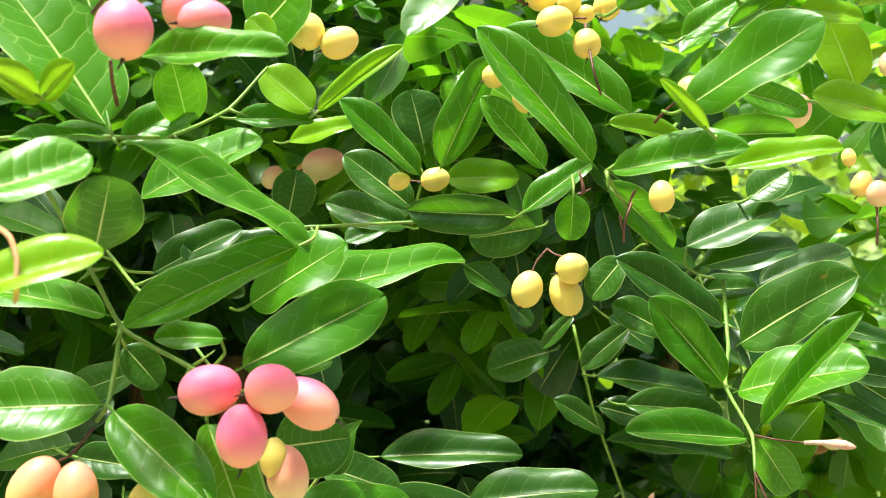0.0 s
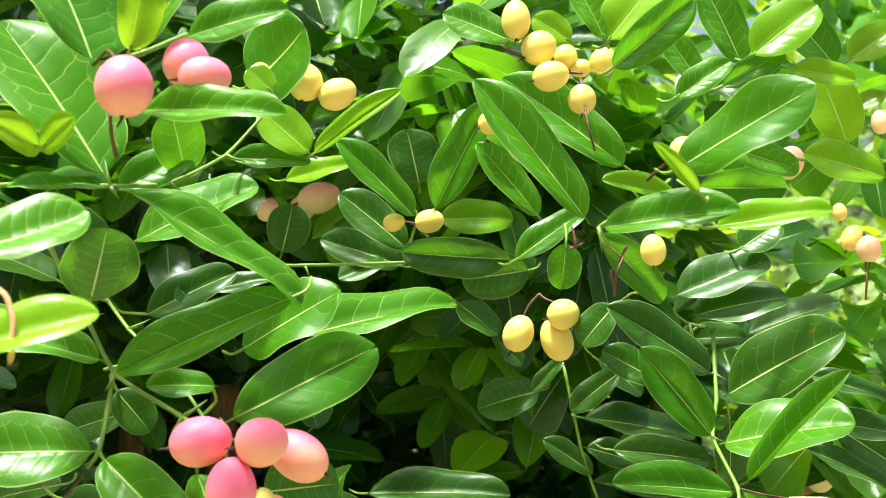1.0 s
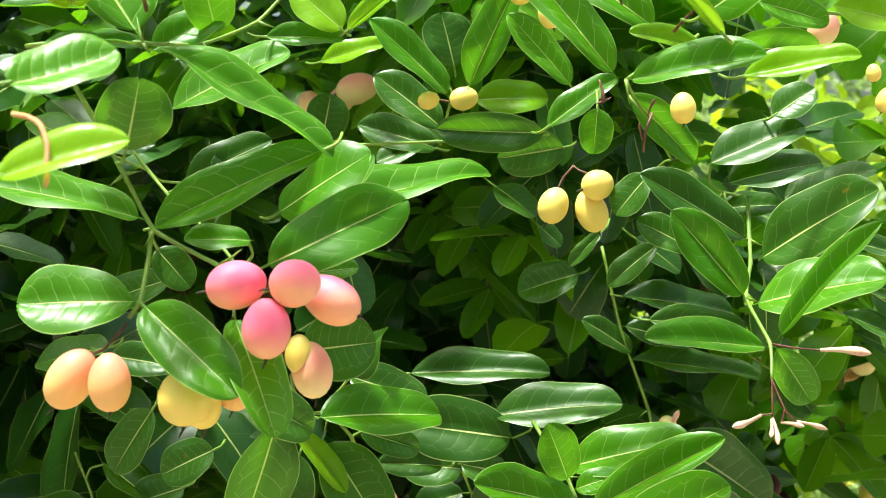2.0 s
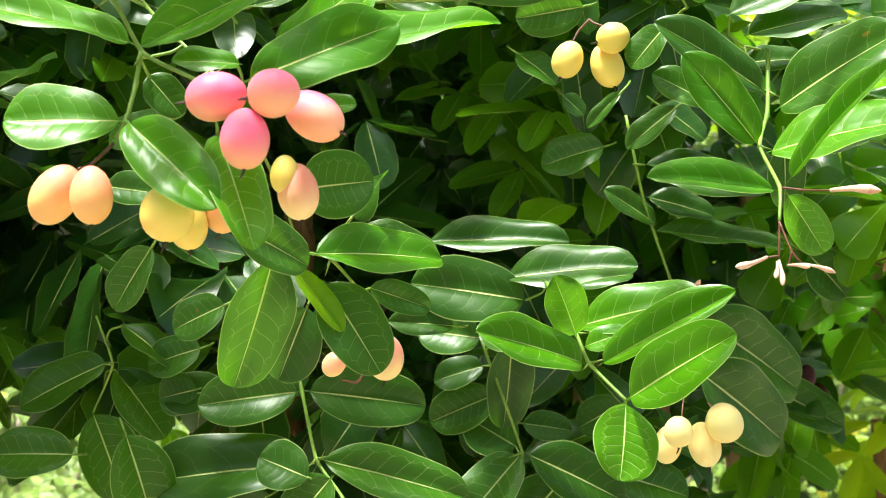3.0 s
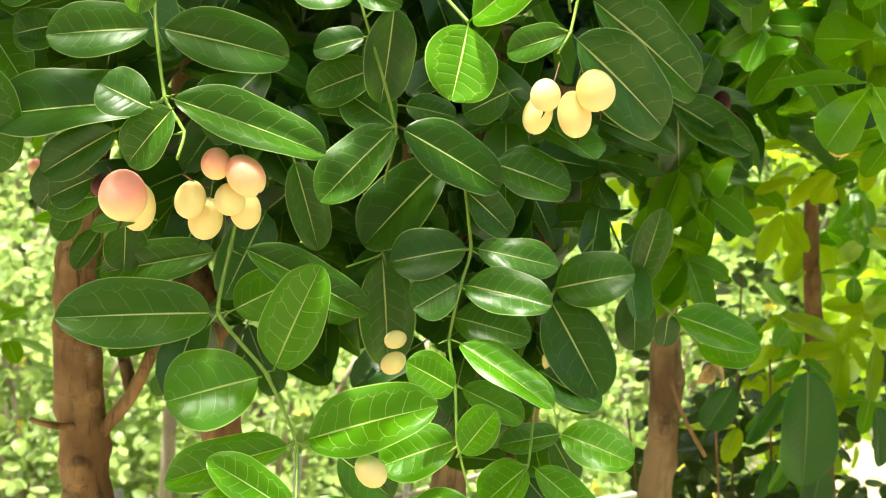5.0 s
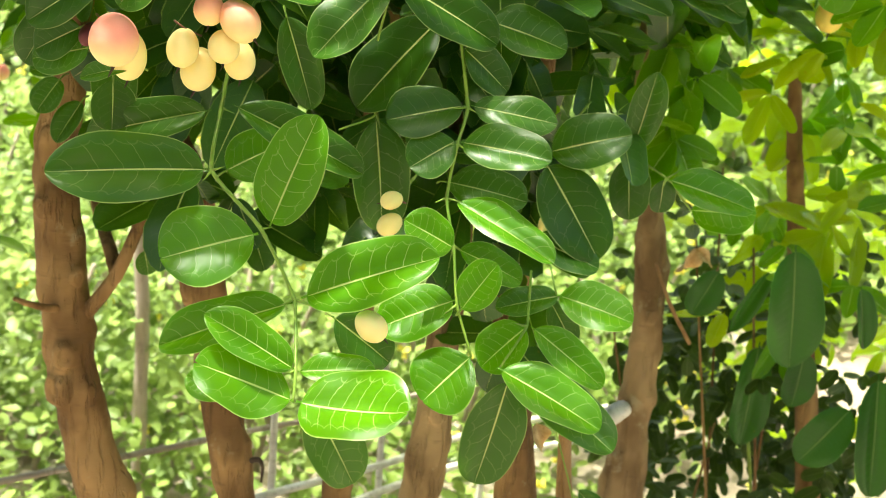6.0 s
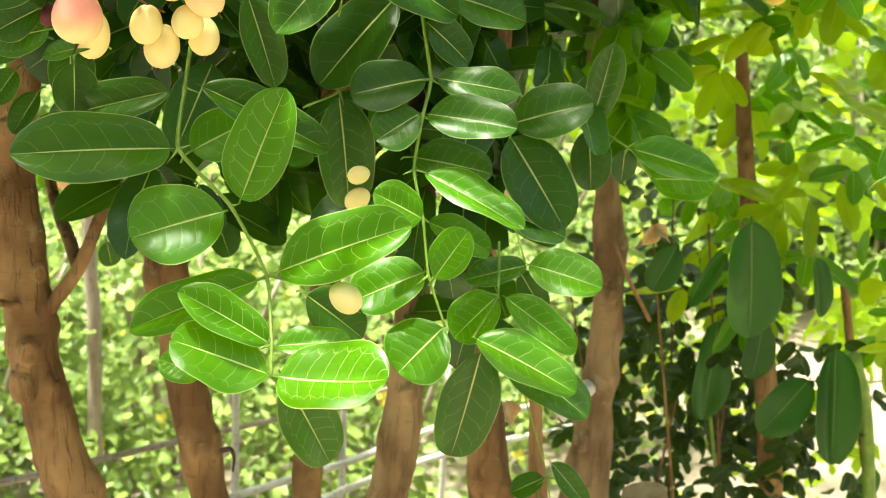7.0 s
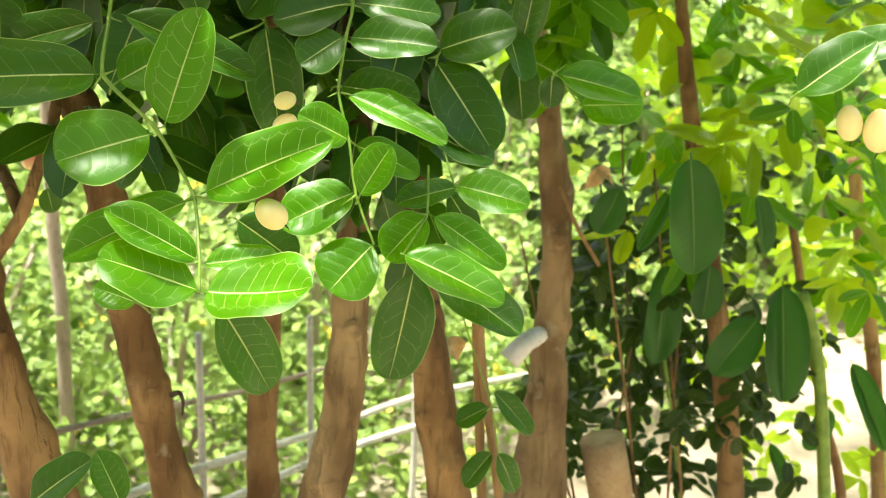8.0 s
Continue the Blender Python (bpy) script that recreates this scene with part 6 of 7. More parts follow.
stem("side_twig", bush, [(-0.1182, 0.6751, 1.0678), (-0.1174, 0.6657, 1.0692), (-0.1185, 0.6611, 1.0696), (-0.1226, 0.66, 1.0691)], 0.0006, 0.0006, TWIG, 6, knots=False)
stem("side_twig", bush, [(-0.1031, 0.6153, 1.1265), (-0.1021, 0.6057, 1.1265), (-0.1029, 0.6011, 1.1258), (-0.1066, 0.6, 1.124)], 0.0006, 0.0006, TWIG, 6, knots=False)
stem("side_twig", bush, [(-0.0789, 0.6355, 1.1223), (-0.0766, 0.6258, 1.1213), (-0.0756, 0.6212, 1.1193), (-0.0754, 0.62, 1.1149)], 0.0006, 0.0006, TWIG, 6, knots=False)
stem("side_twig", bush, [(-0.1291, 0.6651, 1.0937), (-0.128, 0.6557, 1.0943), (-0.129, 0.6511, 1.0942), (-0.1329, 0.65, 1.0929)], 0.0006, 0.0006, TWIG, 6, knots=False)
stem("side_twig", bush, [(-0.0831, 0.635, 1.026), (-0.0824, 0.6256, 1.0273), (-0.0833, 0.6211, 1.0271), (-0.0868, 0.62, 1.0249)], 0.0006, 0.0006, TWIG, 6, knots=False)
stem("side_twig", bush, [(-0.1018, 0.6548, 0.9959), (-0.101, 0.6456, 0.9977), (-0.102, 0.6411, 0.9978), (-0.1056, 0.64, 0.996)], 0.0006, 0.0006, TWIG, 6, knots=False)
stem("side_twig", bush, [(0.0493, 0.62, 1.1391), (0.0477, 0.6264, 1.1333), (0.0394, 0.6297, 1.1286)], 0.0006, 0.0006, TWIG, 6, knots=False)
stem("side_twig", bush, [(0.0103, 0.6376, 1.1133), (0.0095, 0.6271, 1.1145), (0.0076, 0.6216, 1.1153), (0.0034, 0.6191, 1.1159)], 0.0006, 0.0006, TWIG, 6, knots=False)
stem("side_twig", bush, [(0.0198, 0.6507, 1.1361), (0.0225, 0.6405, 1.1371), (0.0252, 0.6354, 1.1379), (0.0297, 0.6336, 1.1389)], 0.0006, 0.0006, TWIG, 6, knots=False)
stem("side_twig", bush, [(0.0508, 0.676, 1.1311), (0.0529, 0.666, 1.1323), (0.0555, 0.6612, 1.1332), (0.0599, 0.66, 1.1342)], 0.0006, 0.0006, TWIG, 6, knots=False)
stem("side_twig", bush, [(-0.0278, 0.7166, 1.1476), (-0.0246, 0.7064, 1.1482), (-0.0215, 0.7014, 1.1487), (-0.0169, 0.6996, 1.1493)], 0.0006, 0.0006, TWIG, 6, knots=False)
stem("side_twig", bush, [(0.0202, 0.7058, 1.0953), (0.019, 0.6959, 1.0967), (0.0169, 0.6912, 1.0976), (0.0125, 0.69, 1.0982)], 0.0006, 0.0006, TWIG, 6, knots=False)
stem("side_twig", bush, [(0.0042, 0.7058, 1.1), (0.0071, 0.6959, 1.1009), (0.01, 0.6912, 1.1011), (0.0145, 0.69, 1.1007)], 0.0006, 0.0006, TWIG, 6, knots=False)
stem("side_twig", bush, [(0.0152, 0.7183, 1.086), (0.0229, 0.7201, 1.0936), (0.0305, 0.72, 1.0936)], 0.0006, 0.0006, TWIG, 6, knots=False)
stem("side_twig", bush, [(0.023, 0.7149, 1.0675), (0.0252, 0.7234, 1.0644), (0.0208, 0.73, 1.0582)], 0.0006, 0.0006, TWIG, 6, knots=False)
stem("side_twig", bush, [(0.037, 0.7114, 1.0206), (0.0388, 0.7217, 1.0225), (0.0338, 0.73, 1.0283)], 0.0006, 0.0006, TWIG, 6, knots=False)
stem("side_twig", bush, [(0.0191, 0.7166, 1.0768), (0.0192, 0.7243, 1.0767), (0.0134, 0.73, 1.0747)], 0.0006, 0.0006, TWIG, 6, knots=False)
stem("side_twig", bush, [(0.0294, 0.7657, 1.0346), (0.0318, 0.7559, 1.0364), (0.0345, 0.7512, 1.0371), (0.0391, 0.75, 1.037)], 0.0006, 0.0006, TWIG, 6, knots=False)
stem("side_twig", bush, [(-0.0489, 0.7031, 0.912), (-0.0458, 0.6945, 0.9165), (-0.043, 0.6907, 0.9195), (-0.0391, 0.6908, 0.9221)], 0.0006, 0.0006, TWIG, 6, knots=False)
stem("side_twig", bush, [(-0.022, 0.6737, 0.7935), (-0.0226, 0.6651, 0.7992), (-0.0244, 0.661, 0.8025), (-0.0284, 0.66, 0.8047)], 0.0006, 0.0006, TWIG, 6, knots=False)
stem("side_twig", bush, [(0.009, 0.7029, 0.7937), (0.0106, 0.6946, 0.7969), (0.0122, 0.6908, 0.7971), (0.0144, 0.6905, 0.7938)], 0.0006, 0.0006, TWIG, 6, knots=False)
stem("side_twig", bush, [(0.0193, 0.6929, 0.8452), (0.0214, 0.6845, 0.8485), (0.0236, 0.6807, 0.8491), (0.0272, 0.6807, 0.847)], 0.0006, 0.0006, TWIG, 6, knots=False)
stem("side_twig", bush, [(-0.019, 0.7154, 1.01), (-0.0171, 0.7058, 1.0106), (-0.0156, 0.7012, 1.0094), (-0.0139, 0.7, 1.0055)], 0.0006, 0.0006, TWIG, 6, knots=False)
stem("side_twig", bush, [(-0.1046, 0.6948, 0.9682), (-0.1022, 0.6855, 0.9691), (-0.101, 0.6811, 0.9681), (-0.1006, 0.68, 0.9639)], 0.0006, 0.0006, TWIG, 6, knots=False)
stem("side_twig", bush, [(-0.1288, 0.8343, 0.8307), (-0.1261, 0.8254, 0.8326), (-0.1245, 0.8211, 0.8321), (-0.1233, 0.82, 0.8281)], 0.0006, 0.0006, TWIG, 6, knots=False)
stem("side_twig", bush, [(-0.0989, 0.6735, 0.6655), (-0.0956, 0.6654, 0.6729), (-0.0929, 0.6612, 0.6775), (-0.0894, 0.6594, 0.6813)], 0.0006, 0.0006, TWIG, 6, knots=False)
stem("side_twig", bush, [(-0.0434, 0.6926, 0.6559), (-0.0427, 0.6847, 0.6638), (-0.0429, 0.6809, 0.6691), (-0.0443, 0.68, 0.674)], 0.0006, 0.0006, TWIG, 6, knots=False)
stem("side_twig", bush, [(-0.1301, 0.7367, 0.9708), (-0.1292, 0.7268, 0.9728), (-0.1302, 0.7216, 0.9732), (-0.1338, 0.719, 0.972)], 0.0006, 0.0006, TWIG, 6, knots=False)
stem("side_twig", bush, [(-0.1394, 0.7964, 0.9689), (-0.1366, 0.7866, 0.9696), (-0.1351, 0.7815, 0.9685), (-0.1343, 0.7793, 0.9645)], 0.0006, 0.0006, TWIG, 6, knots=False)
stem("side_twig", bush, [(-0.1618, 0.8166, 0.9308), (-0.16, 0.8068, 0.932), (-0.1599, 0.8016, 0.9314), (-0.1616, 0.799, 0.928)], 0.0006, 0.0006, TWIG, 6, knots=False)
stem("side_twig", bush, [(-0.1759, 0.817, 0.9436), (-0.174, 0.807, 0.9448), (-0.1739, 0.8017, 0.9442), (-0.1757, 0.7989, 0.941)], 0.0006, 0.0006, TWIG, 6, knots=False)
stem("side_twig", bush, [(0.0845, 0.7606, 1.0083), (0.0861, 0.7508, 1.0102), (0.0885, 0.7462, 1.0108), (0.0928, 0.745, 1.0102)], 0.0006, 0.0006, TWIG, 6, knots=False)
stem("side_twig", bush, [(0.068, 0.7564, 1.0101), (0.0668, 0.7464, 1.0109), (0.0652, 0.7414, 1.0101), (0.0624, 0.7396, 1.007)], 0.0006, 0.0006, TWIG, 6, knots=False)
stem("side_twig", bush, [(0.0697, 0.7663, 0.9101), (0.0716, 0.7564, 0.9134), (0.074, 0.7514, 0.9149), (0.0784, 0.7494, 0.9151)], 0.0006, 0.0006, TWIG, 6, knots=False)
stem("side_twig", bush, [(0.094, 0.6689, 0.8631), (0.0932, 0.6609, 0.864), (0.0962, 0.6497, 0.8718)], 0.0006, 0.0006, TWIG, 6, knots=False)
stem("side_twig", bush, [(0.0865, 0.6814, 0.8984), (0.0845, 0.691, 0.8951), (0.09, 0.7005, 0.8887)], 0.0006, 0.0006, TWIG, 6, knots=False)
stem("side_twig", bush, [(0.1023, 0.7658, 1.0526), (0.1003, 0.7559, 1.0533), (0.098, 0.7512, 1.0528), (0.0941, 0.75, 1.0507)], 0.0006, 0.0006, TWIG, 6, knots=False)
stem("side_twig", bush, [(0.1313, 0.7368, 0.8058), (0.1321, 0.7271, 0.8098), (0.1338, 0.7217, 0.8111), (0.1373, 0.7186, 0.81)], 0.0006, 0.0006, TWIG, 6, knots=False)
stem("side_twig", bush, [(0.1275, 0.7141, 0.8168), (0.1265, 0.7053, 0.8195), (0.1257, 0.7011, 0.8193), (0.1249, 0.7, 0.8154)], 0.0006, 0.0006, TWIG, 6, knots=False)
stem("side_twig", bush, [(0.3469, 0.7553, 0.9125), (0.3449, 0.7461, 0.917), (0.3451, 0.7413, 0.9202), (0.3479, 0.7394, 0.9235)], 0.0006, 0.0006, TWIG, 6, knots=False)
stem("side_twig", bush, [(0.3803, 0.7742, 0.9382), (0.3784, 0.7653, 0.9417), (0.379, 0.7611, 0.944), (0.3827, 0.76, 0.946)], 0.0006, 0.0006, TWIG, 6, knots=False)
stem("side_twig", bush, [(0.1894, 0.8756, 1.0468), (0.1898, 0.8659, 1.0475), (0.1914, 0.8612, 1.0472), (0.1954, 0.86, 1.0456)], 0.0006, 0.0006, TWIG, 6, knots=False)
stem("side_twig", bush, [(-0.0592, 0.8167, 1.406), (-0.0558, 0.8067, 1.4029), (-0.0527, 0.8015, 1.4011), (-0.0483, 0.7993, 1.3999)], 0.0006, 0.0006, TWIG, 6, knots=False)
stem("side_twig", bush, [(0.0045, 0.8114, 1.3828), (0.0014, 0.8077, 1.3763), (0.0025, 0.7992, 1.3742)], 0.0006, 0.0006, TWIG, 6, knots=False)
stem("side_twig", bush, [(0.0035, 0.8143, 1.3793), (0.0006, 0.8093, 1.374), (0.0038, 0.7991, 1.3705)], 0.0006, 0.0006, TWIG, 6, knots=False)
stem("side_twig", bush, [(-0.1342, 0.675, 1.0682), (-0.1331, 0.6656, 1.0693), (-0.1341, 0.6611, 1.0694), (-0.138, 0.66, 1.0685)], 0.0006, 0.0006, TWIG, 6, knots=False)
stem("side_twig", bush, [(-0.1901, 0.6686, 1.0903), (-0.1867, 0.666, 1.098), (-0.1767, 0.6595, 1.1022)], 0.0006, 0.0006, TWIG, 6, knots=False)
stem("side_twig", bush, [(-0.1892, 0.6643, 1.068), (-0.1913, 0.6731, 1.0734), (-0.1888, 0.68, 1.0733)], 0.0006, 0.0006, TWIG, 6, knots=False)
stem("side_twig", bush, [(-0.1951, 0.6544, 1.0321), (-0.1932, 0.6454, 1.0341), (-0.1939, 0.6411, 1.0351), (-0.1979, 0.64, 1.0352)], 0.0006, 0.0006, TWIG, 6, knots=False)
stem("side_twig", bush, [(-0.1698, 0.6346, 1.0574), (-0.1656, 0.6255, 1.0574), (-0.1631, 0.6211, 1.056), (-0.1612, 0.62, 1.052)], 0.0006, 0.0006, TWIG, 6, knots=False)
stem("side_twig", bush, [(0.2503, 0.8186, 1.1655), (0.2498, 0.8103, 1.1685), (0.2566, 0.8, 1.1683)], 0.0006, 0.0006, TWIG, 6, knots=False)
stem("side_twig", bush, [(0.2848, 0.8655, 1.1707), (0.2835, 0.8558, 1.1692), (0.2837, 0.8512, 1.1672), (0.2859, 0.85, 1.1635)], 0.0006, 0.0006, TWIG, 6, knots=False)

# berries and their stalks
berry(bush, (-0.0761, 0.373, 1.3279), 0.0084, (-0.04, 0.22, 0.97), "pink", 1.08)
berry(bush, (-0.0641, 0.4, 1.3391), 0.0073, (-0.04, 0.22, 0.97), "pink", 1.08)
berry(bush, (-0.0568, 0.392, 1.3338), 0.0065, (0.96, 0.24, 0.14), "pink", 1.25)
berry(bush, (-0.0511, 0.47, 1.3443), 0.0056, (-0.04, 0.22, 0.97), "yellow", 1.08)
berry(bush, (-0.0348, 0.47, 1.3437), 0.0064, (0.12, 0.22, 0.97), "yellow", 1.08)
berry(bush, (-0.0231, 0.47, 1.3399), 0.0058, (0.86, 0.23, 0.45), "yellow", 1.25)
berry(bush, (-0.0065, 0.636, 1.2972), 0.0045, (0.92, 0.24, 0.3), "yellow", 1.25)
berry(bush, (0.0112, 0.636, 1.2985), 0.0059, (0.95, 0.24, 0.22), "yellow", 1.25)
berry(bush, (0.0426, 0.5, 1.3754), 0.0057, (-0.04, 0.22, 0.97), "yellow", 1.4)
berry(bush, (0.052, 0.5, 1.3648), 0.0066, (0.78, 0.23, 0.59), "yellow", 1.08)
berry(bush, (0.0563, 0.49, 1.3526), 0.0058, (0.92, 0.24, 0.3), "yellow", 1.25)
berry(bush, (0.0635, 0.51, 1.3633), 0.0047, (-0.04, 0.22, 0.97), "yellow", 1.08)
berry(bush, (0.0697, 0.51, 1.3591), 0.0036, (0.92, 0.24, 0.3), "yellow", 1.25)
berry(bush, (0.0773, 0.5, 1.3606), 0.0053, (0.41, 0.22, 0.88), "yellow", 1.08)
berry(bush, (0.0685, 0.49, 1.3443), 0.0054, (-0.04, 0.22, 0.97), "yellow", 1.08)
berry(bush, (0.0374, 0.58, 1.343), 0.0054, (0.86, 0.23, 0.45), "yellow", 1.08)
berry(bush, (0.0545, 0.58, 1.3514), 0.0046, (-0.73, 0.23, 0.65), "yellow", 1.25)
berry(bush, (0.0631, 0.58, 1.3415), 0.0056, (-0.48, 0.22, 0.85), "blush", 1.25)
berry(bush, (0.0498, 0.57, 1.3319), 0.0048, (-0.34, 0.22, 0.91), "yellow", 1.4)
berry(bush, (0.101, 0.455, 1.3233), 0.0048, (0.27, 0.22, 0.94), "yellow", 1.08)
berry(bush, (0.1024, 0.515, 1.2881), 0.0052, (-0.04, 0.22, 0.97), "yellow", 1.25)
berry(bush, (0.056, 0.609, 1.2463), 0.0073, (0.34, 0.22, 0.92), "yellow", 1.25)
berry(bush, (0.0766, 0.605, 1.2566), 0.0073, (0.92, 0.24, 0.3), "yellow", 1.08)
berry(bush, (0.0746, 0.612, 1.244), 0.0077, (-0.35, 0.22, 0.91), "yellow", 1.4)
berry(bush, (0.1941, 0.57, 1.3088), 0.0033, (-0.05, 0.22, 0.97), "yellow", 1.25)
berry(bush, (0.2034, 0.58, 1.2977), 0.0046, (0.4, 0.22, 0.89), "yellow", 1.4)
berry(bush, (0.2078, 0.57, 1.293), 0.0056, (-0.06, 0.22, 0.97), "blush", 1.08)
berry(bush, (0.2036, 0.55, 1.3473), 0.0039, (-0.06, 0.22, 0.97), "blush", 1.4)
berry(bush, (-0.0582, 0.78, 1.3131), 0.0097, (0.92, 0.24, 0.3), "blush", 1.4)
berry(bush, (-0.0684, 0.79, 1.3072), 0.0078, (0.78, 0.23, 0.59), "blush", 1.25)
berry(bush, (-0.0905, 0.79, 1.3048), 0.0063, (0.55, 0.23, 0.8), "blush", 1.25)
berry(bush, (0.1844, 0.62, 1.3338), 0.0072, (0.54, 0.23, 0.81), "blush", 1.25)
berry(bush, (-0.0557, 0.405, 1.2216), 0.0079, (0.95, 0.24, 0.22), "pink", 1.25)
berry(bush, (-0.0359, 0.4, 1.223), 0.0077, (0.95, 0.24, 0.22), "pink", 1.08)
berry(bush, (-0.0266, 0.418, 1.2163), 0.0078, (-0.86, 0.23, 0.45), "pink", 1.4)
berry(bush, (-0.0445, 0.398, 1.2085), 0.0078, (-0.04, 0.22, 0.97), "pink", 1.25)
berry(bush, (-0.0345, 0.432, 1.1905), 0.0071, (-0.19, 0.22, 0.96), "blush", 1.4)
berry(bush, (-0.0388, 0.43, 1.1962), 0.0049, (-0.04, 0.22, 0.97), "yellow", 1.4)
berry(bush, (-0.1129, 0.415, 1.188), 0.0078, (0.48, 0.22, 0.85), "peach", 1.4)
berry(bush, (-0.0968, 0.405, 1.1888), 0.0069, (-0.11, 0.22, 0.97), "peach", 1.4)
berry(bush, (-0.0738, 0.412, 1.1833), 0.0089, (-0.03, 0.22, 0.97), "yellow", 1.08)
berry(bush, (-0.0724, 0.43, 1.1789), 0.0069, (-0.19, 0.22, 0.96), "yellow", 1.4)
berry(bush, (-0.0615, 0.435, 1.1812), 0.0058, (0.12, 0.22, 0.97), "peach", 1.08)
berry(bush, (0.1272, 0.7, 1.1225), 0.0056, (-0.05, 0.22, 0.97), "cream", 1.25)
berry(bush, (-0.0197, 0.5533, 1.1113), 0.0082, (-0.02, 0.22, 0.97), "blush", 1.25)
berry(bush, (-0.0457, 0.5708, 1.1040), 0.0052, (0.56, 0.23, 0.8), "blush", 1.25)
berry(bush, (0.1156, 0.6635, 1.0505), 0.0074, (0.18, 0.22, 0.96), "cream", 1.4)
berry(bush, (0.1187, 0.6429, 1.0624), 0.0074, (-0.04, 0.22, 0.97), "cream", 1.08)
berry(bush, (0.1336, 0.6563, 1.0532), 0.0084, (-0.26, 0.22, 0.94), "cream", 1.4)
berry(bush, (0.1423, 0.6501, 1.0665), 0.0096, (-0.34, 0.22, 0.92), "cream", 1.08)
berry(bush, (-0.0754, 0.6050, 0.9972), 0.0116, (-0.05, 0.22, 0.97), "blush", 1.08)
berry(bush, (-0.0751, 0.6261, 0.9876), 0.0087, (-0.05, 0.22, 0.97), "cream", 1.4)
berry(bush, (-0.0986, 0.6366, 0.9944), 0.0045, (0.4, 0.22, 0.89), "ripe", 1.4)
berry(bush, (-0.0377, 0.6292, 1.0131), 0.0074, (-0.06, 0.22, 0.97), "blush", 1.08)
berry(bush, (-0.0224, 0.6282, 1.0091), 0.0091, (-0.71, 0.23, 0.67), "blush", 1.25)
berry(bush, (-0.0503, 0.6313, 0.9932), 0.0078, (0.1, 0.22, 0.97), "cream", 1.25)
berry(bush, (-0.0451, 0.6419, 0.9821), 0.0088, (0.09, 0.22, 0.97), "cream", 1.25)
berry(bush, (-0.0303, 0.6313, 0.9958), 0.0077, (-0.06, 0.22, 0.97), "cream", 1.08)
berry(bush, (-0.0253, 0.6440, 0.9884), 0.0079, (-0.14, 0.22, 0.96), "cream", 1.25)
berry(bush, (0.05, 0.7, 0.9126), 0.0051, (0.92, 0.24, 0.31), "cream", 1.25)
berry(bush, (0.05, 0.7, 0.8988), 0.0061, (0.77, 0.23, 0.6), "cream", 1.25)
berry(bush, (0.0526, 0.625, 0.8651), 0.0074, (-0.8, 0.23, 0.56), "cream", 1.25)
berry(bush, (0.3794, 0.74, 0.906), 0.0077, (-0.11, 0.22, 0.97), "cream", 1.4)
berry(bush, (0.3959, 0.735, 0.9027), 0.0093, (0.04, 0.22, 0.97), "cream", 1.4)
berry(bush, (0.232, 0.9, 1.044), 0.0065, (0.1, 0.22, 0.97), "ripe", 1.4)
berry(bush, (0.243, 0.905, 1.031), 0.006, (-0.2, 0.22, 0.95), "ripe", 1.4)
berry(bush, (0.335, 1.0, 1.017), 0.0105, (-0.05, 0.22, 0.97), "yellow", 1.25)
berry(bush, (-0.513, 1.5, 0.822), 0.0095, (0.1, 0.22, 0.97), "blush", 1.08)
berry(bush, (0.1385, 0.75, 0.897), 0.006, (0.3, 0.22, 0.92), "cream", 1.25)
berry(bush, (0.2748, 0.84, 1.1444), 0.0093, (-0.09, 0.22, 0.97), "cream", 1.08)
berry(bush, (-0.2469, 1.1, 0.808), 0.0080, (0.05, 0.22, 0.97), "blush", 1.4)
berry(bush, (-0.2356, 1.1, 0.8033), 0.0080, (0.33, 0.22, 0.92), "blush", 1.4)
berry(bush, (-0.2276, 1.1, 0.7924), 0.0071, (-0.27, 0.22, 0.94), "blush", 1.25)
stem("fruit_stalk", bush, [(-0.0956, 0.41, 1.3387), (-0.0886, 0.4, 1.3419), (-0.082, 0.385, 1.3373)], 0.0006, 0.00045, STALK, 6, knots=False)
stem("fruit_stalk", bush, [(-0.0899, 0.42, 1.311), (-0.0862, 0.4, 1.3158), (-0.0829, 0.385, 1.3204)], 0.00072, 0.00054, STALK, 6, knots=False)
stem("fruit_stalk", bush, [(-0.0712, 0.41, 1.3335), (-0.0665, 0.4, 1.3341)], 0.00054, 0.000405, STALK, 6, knots=False)
stem("fruit_stalk", bush, [(-0.0017, 0.645, 1.2981), (0.0041, 0.64, 1.2974)], 0.00054, 0.000405, STALK, 6, knots=False)
stem("fruit_stalk", bush, [(0.0368, 0.5, 1.3653), (0.0447, 0.5, 1.3612), (0.0601, 0.51, 1.3578), (0.0692, 0.5, 1.3556)], 0.0006, 0.00045, STALK, 6, knots=False)
stem("fruit_stalk", bush, [(0.0683, 0.495, 1.3527), (0.0699, 0.48, 1.3339), (0.0731, 0.48, 1.3239)], 0.0006, 0.00045, STALK, 6, knots=False)
stem("fruit_stalk", bush, [(0.0913, 0.47, 1.3131), (0.0944, 0.465, 1.317), (0.0974, 0.46, 1.3199)], 0.0006, 0.00045, STALK, 6, knots=False)
stem("fruit_stalk", bush, [(0.0882, 0.5, 1.2849), (0.085, 0.495, 1.2771), (0.0846, 0.495, 1.2695)], 0.0006, 0.00045, STALK, 6, knots=False)
stem("fruit_stalk", bush, [(0.0655, 0.614, 1.2655), (0.068, 0.61, 1.2634), (0.0733, 0.607, 1.2616)], 0.0006, 0.00045, STALK, 6, knots=False)
stem("fruit_stalk", bush, [(0.0655, 0.614, 1.2655), (0.0607, 0.612, 1.2601), (0.058, 0.609, 1.2545)], 0.0006, 0.00045, STALK, 6, knots=False)
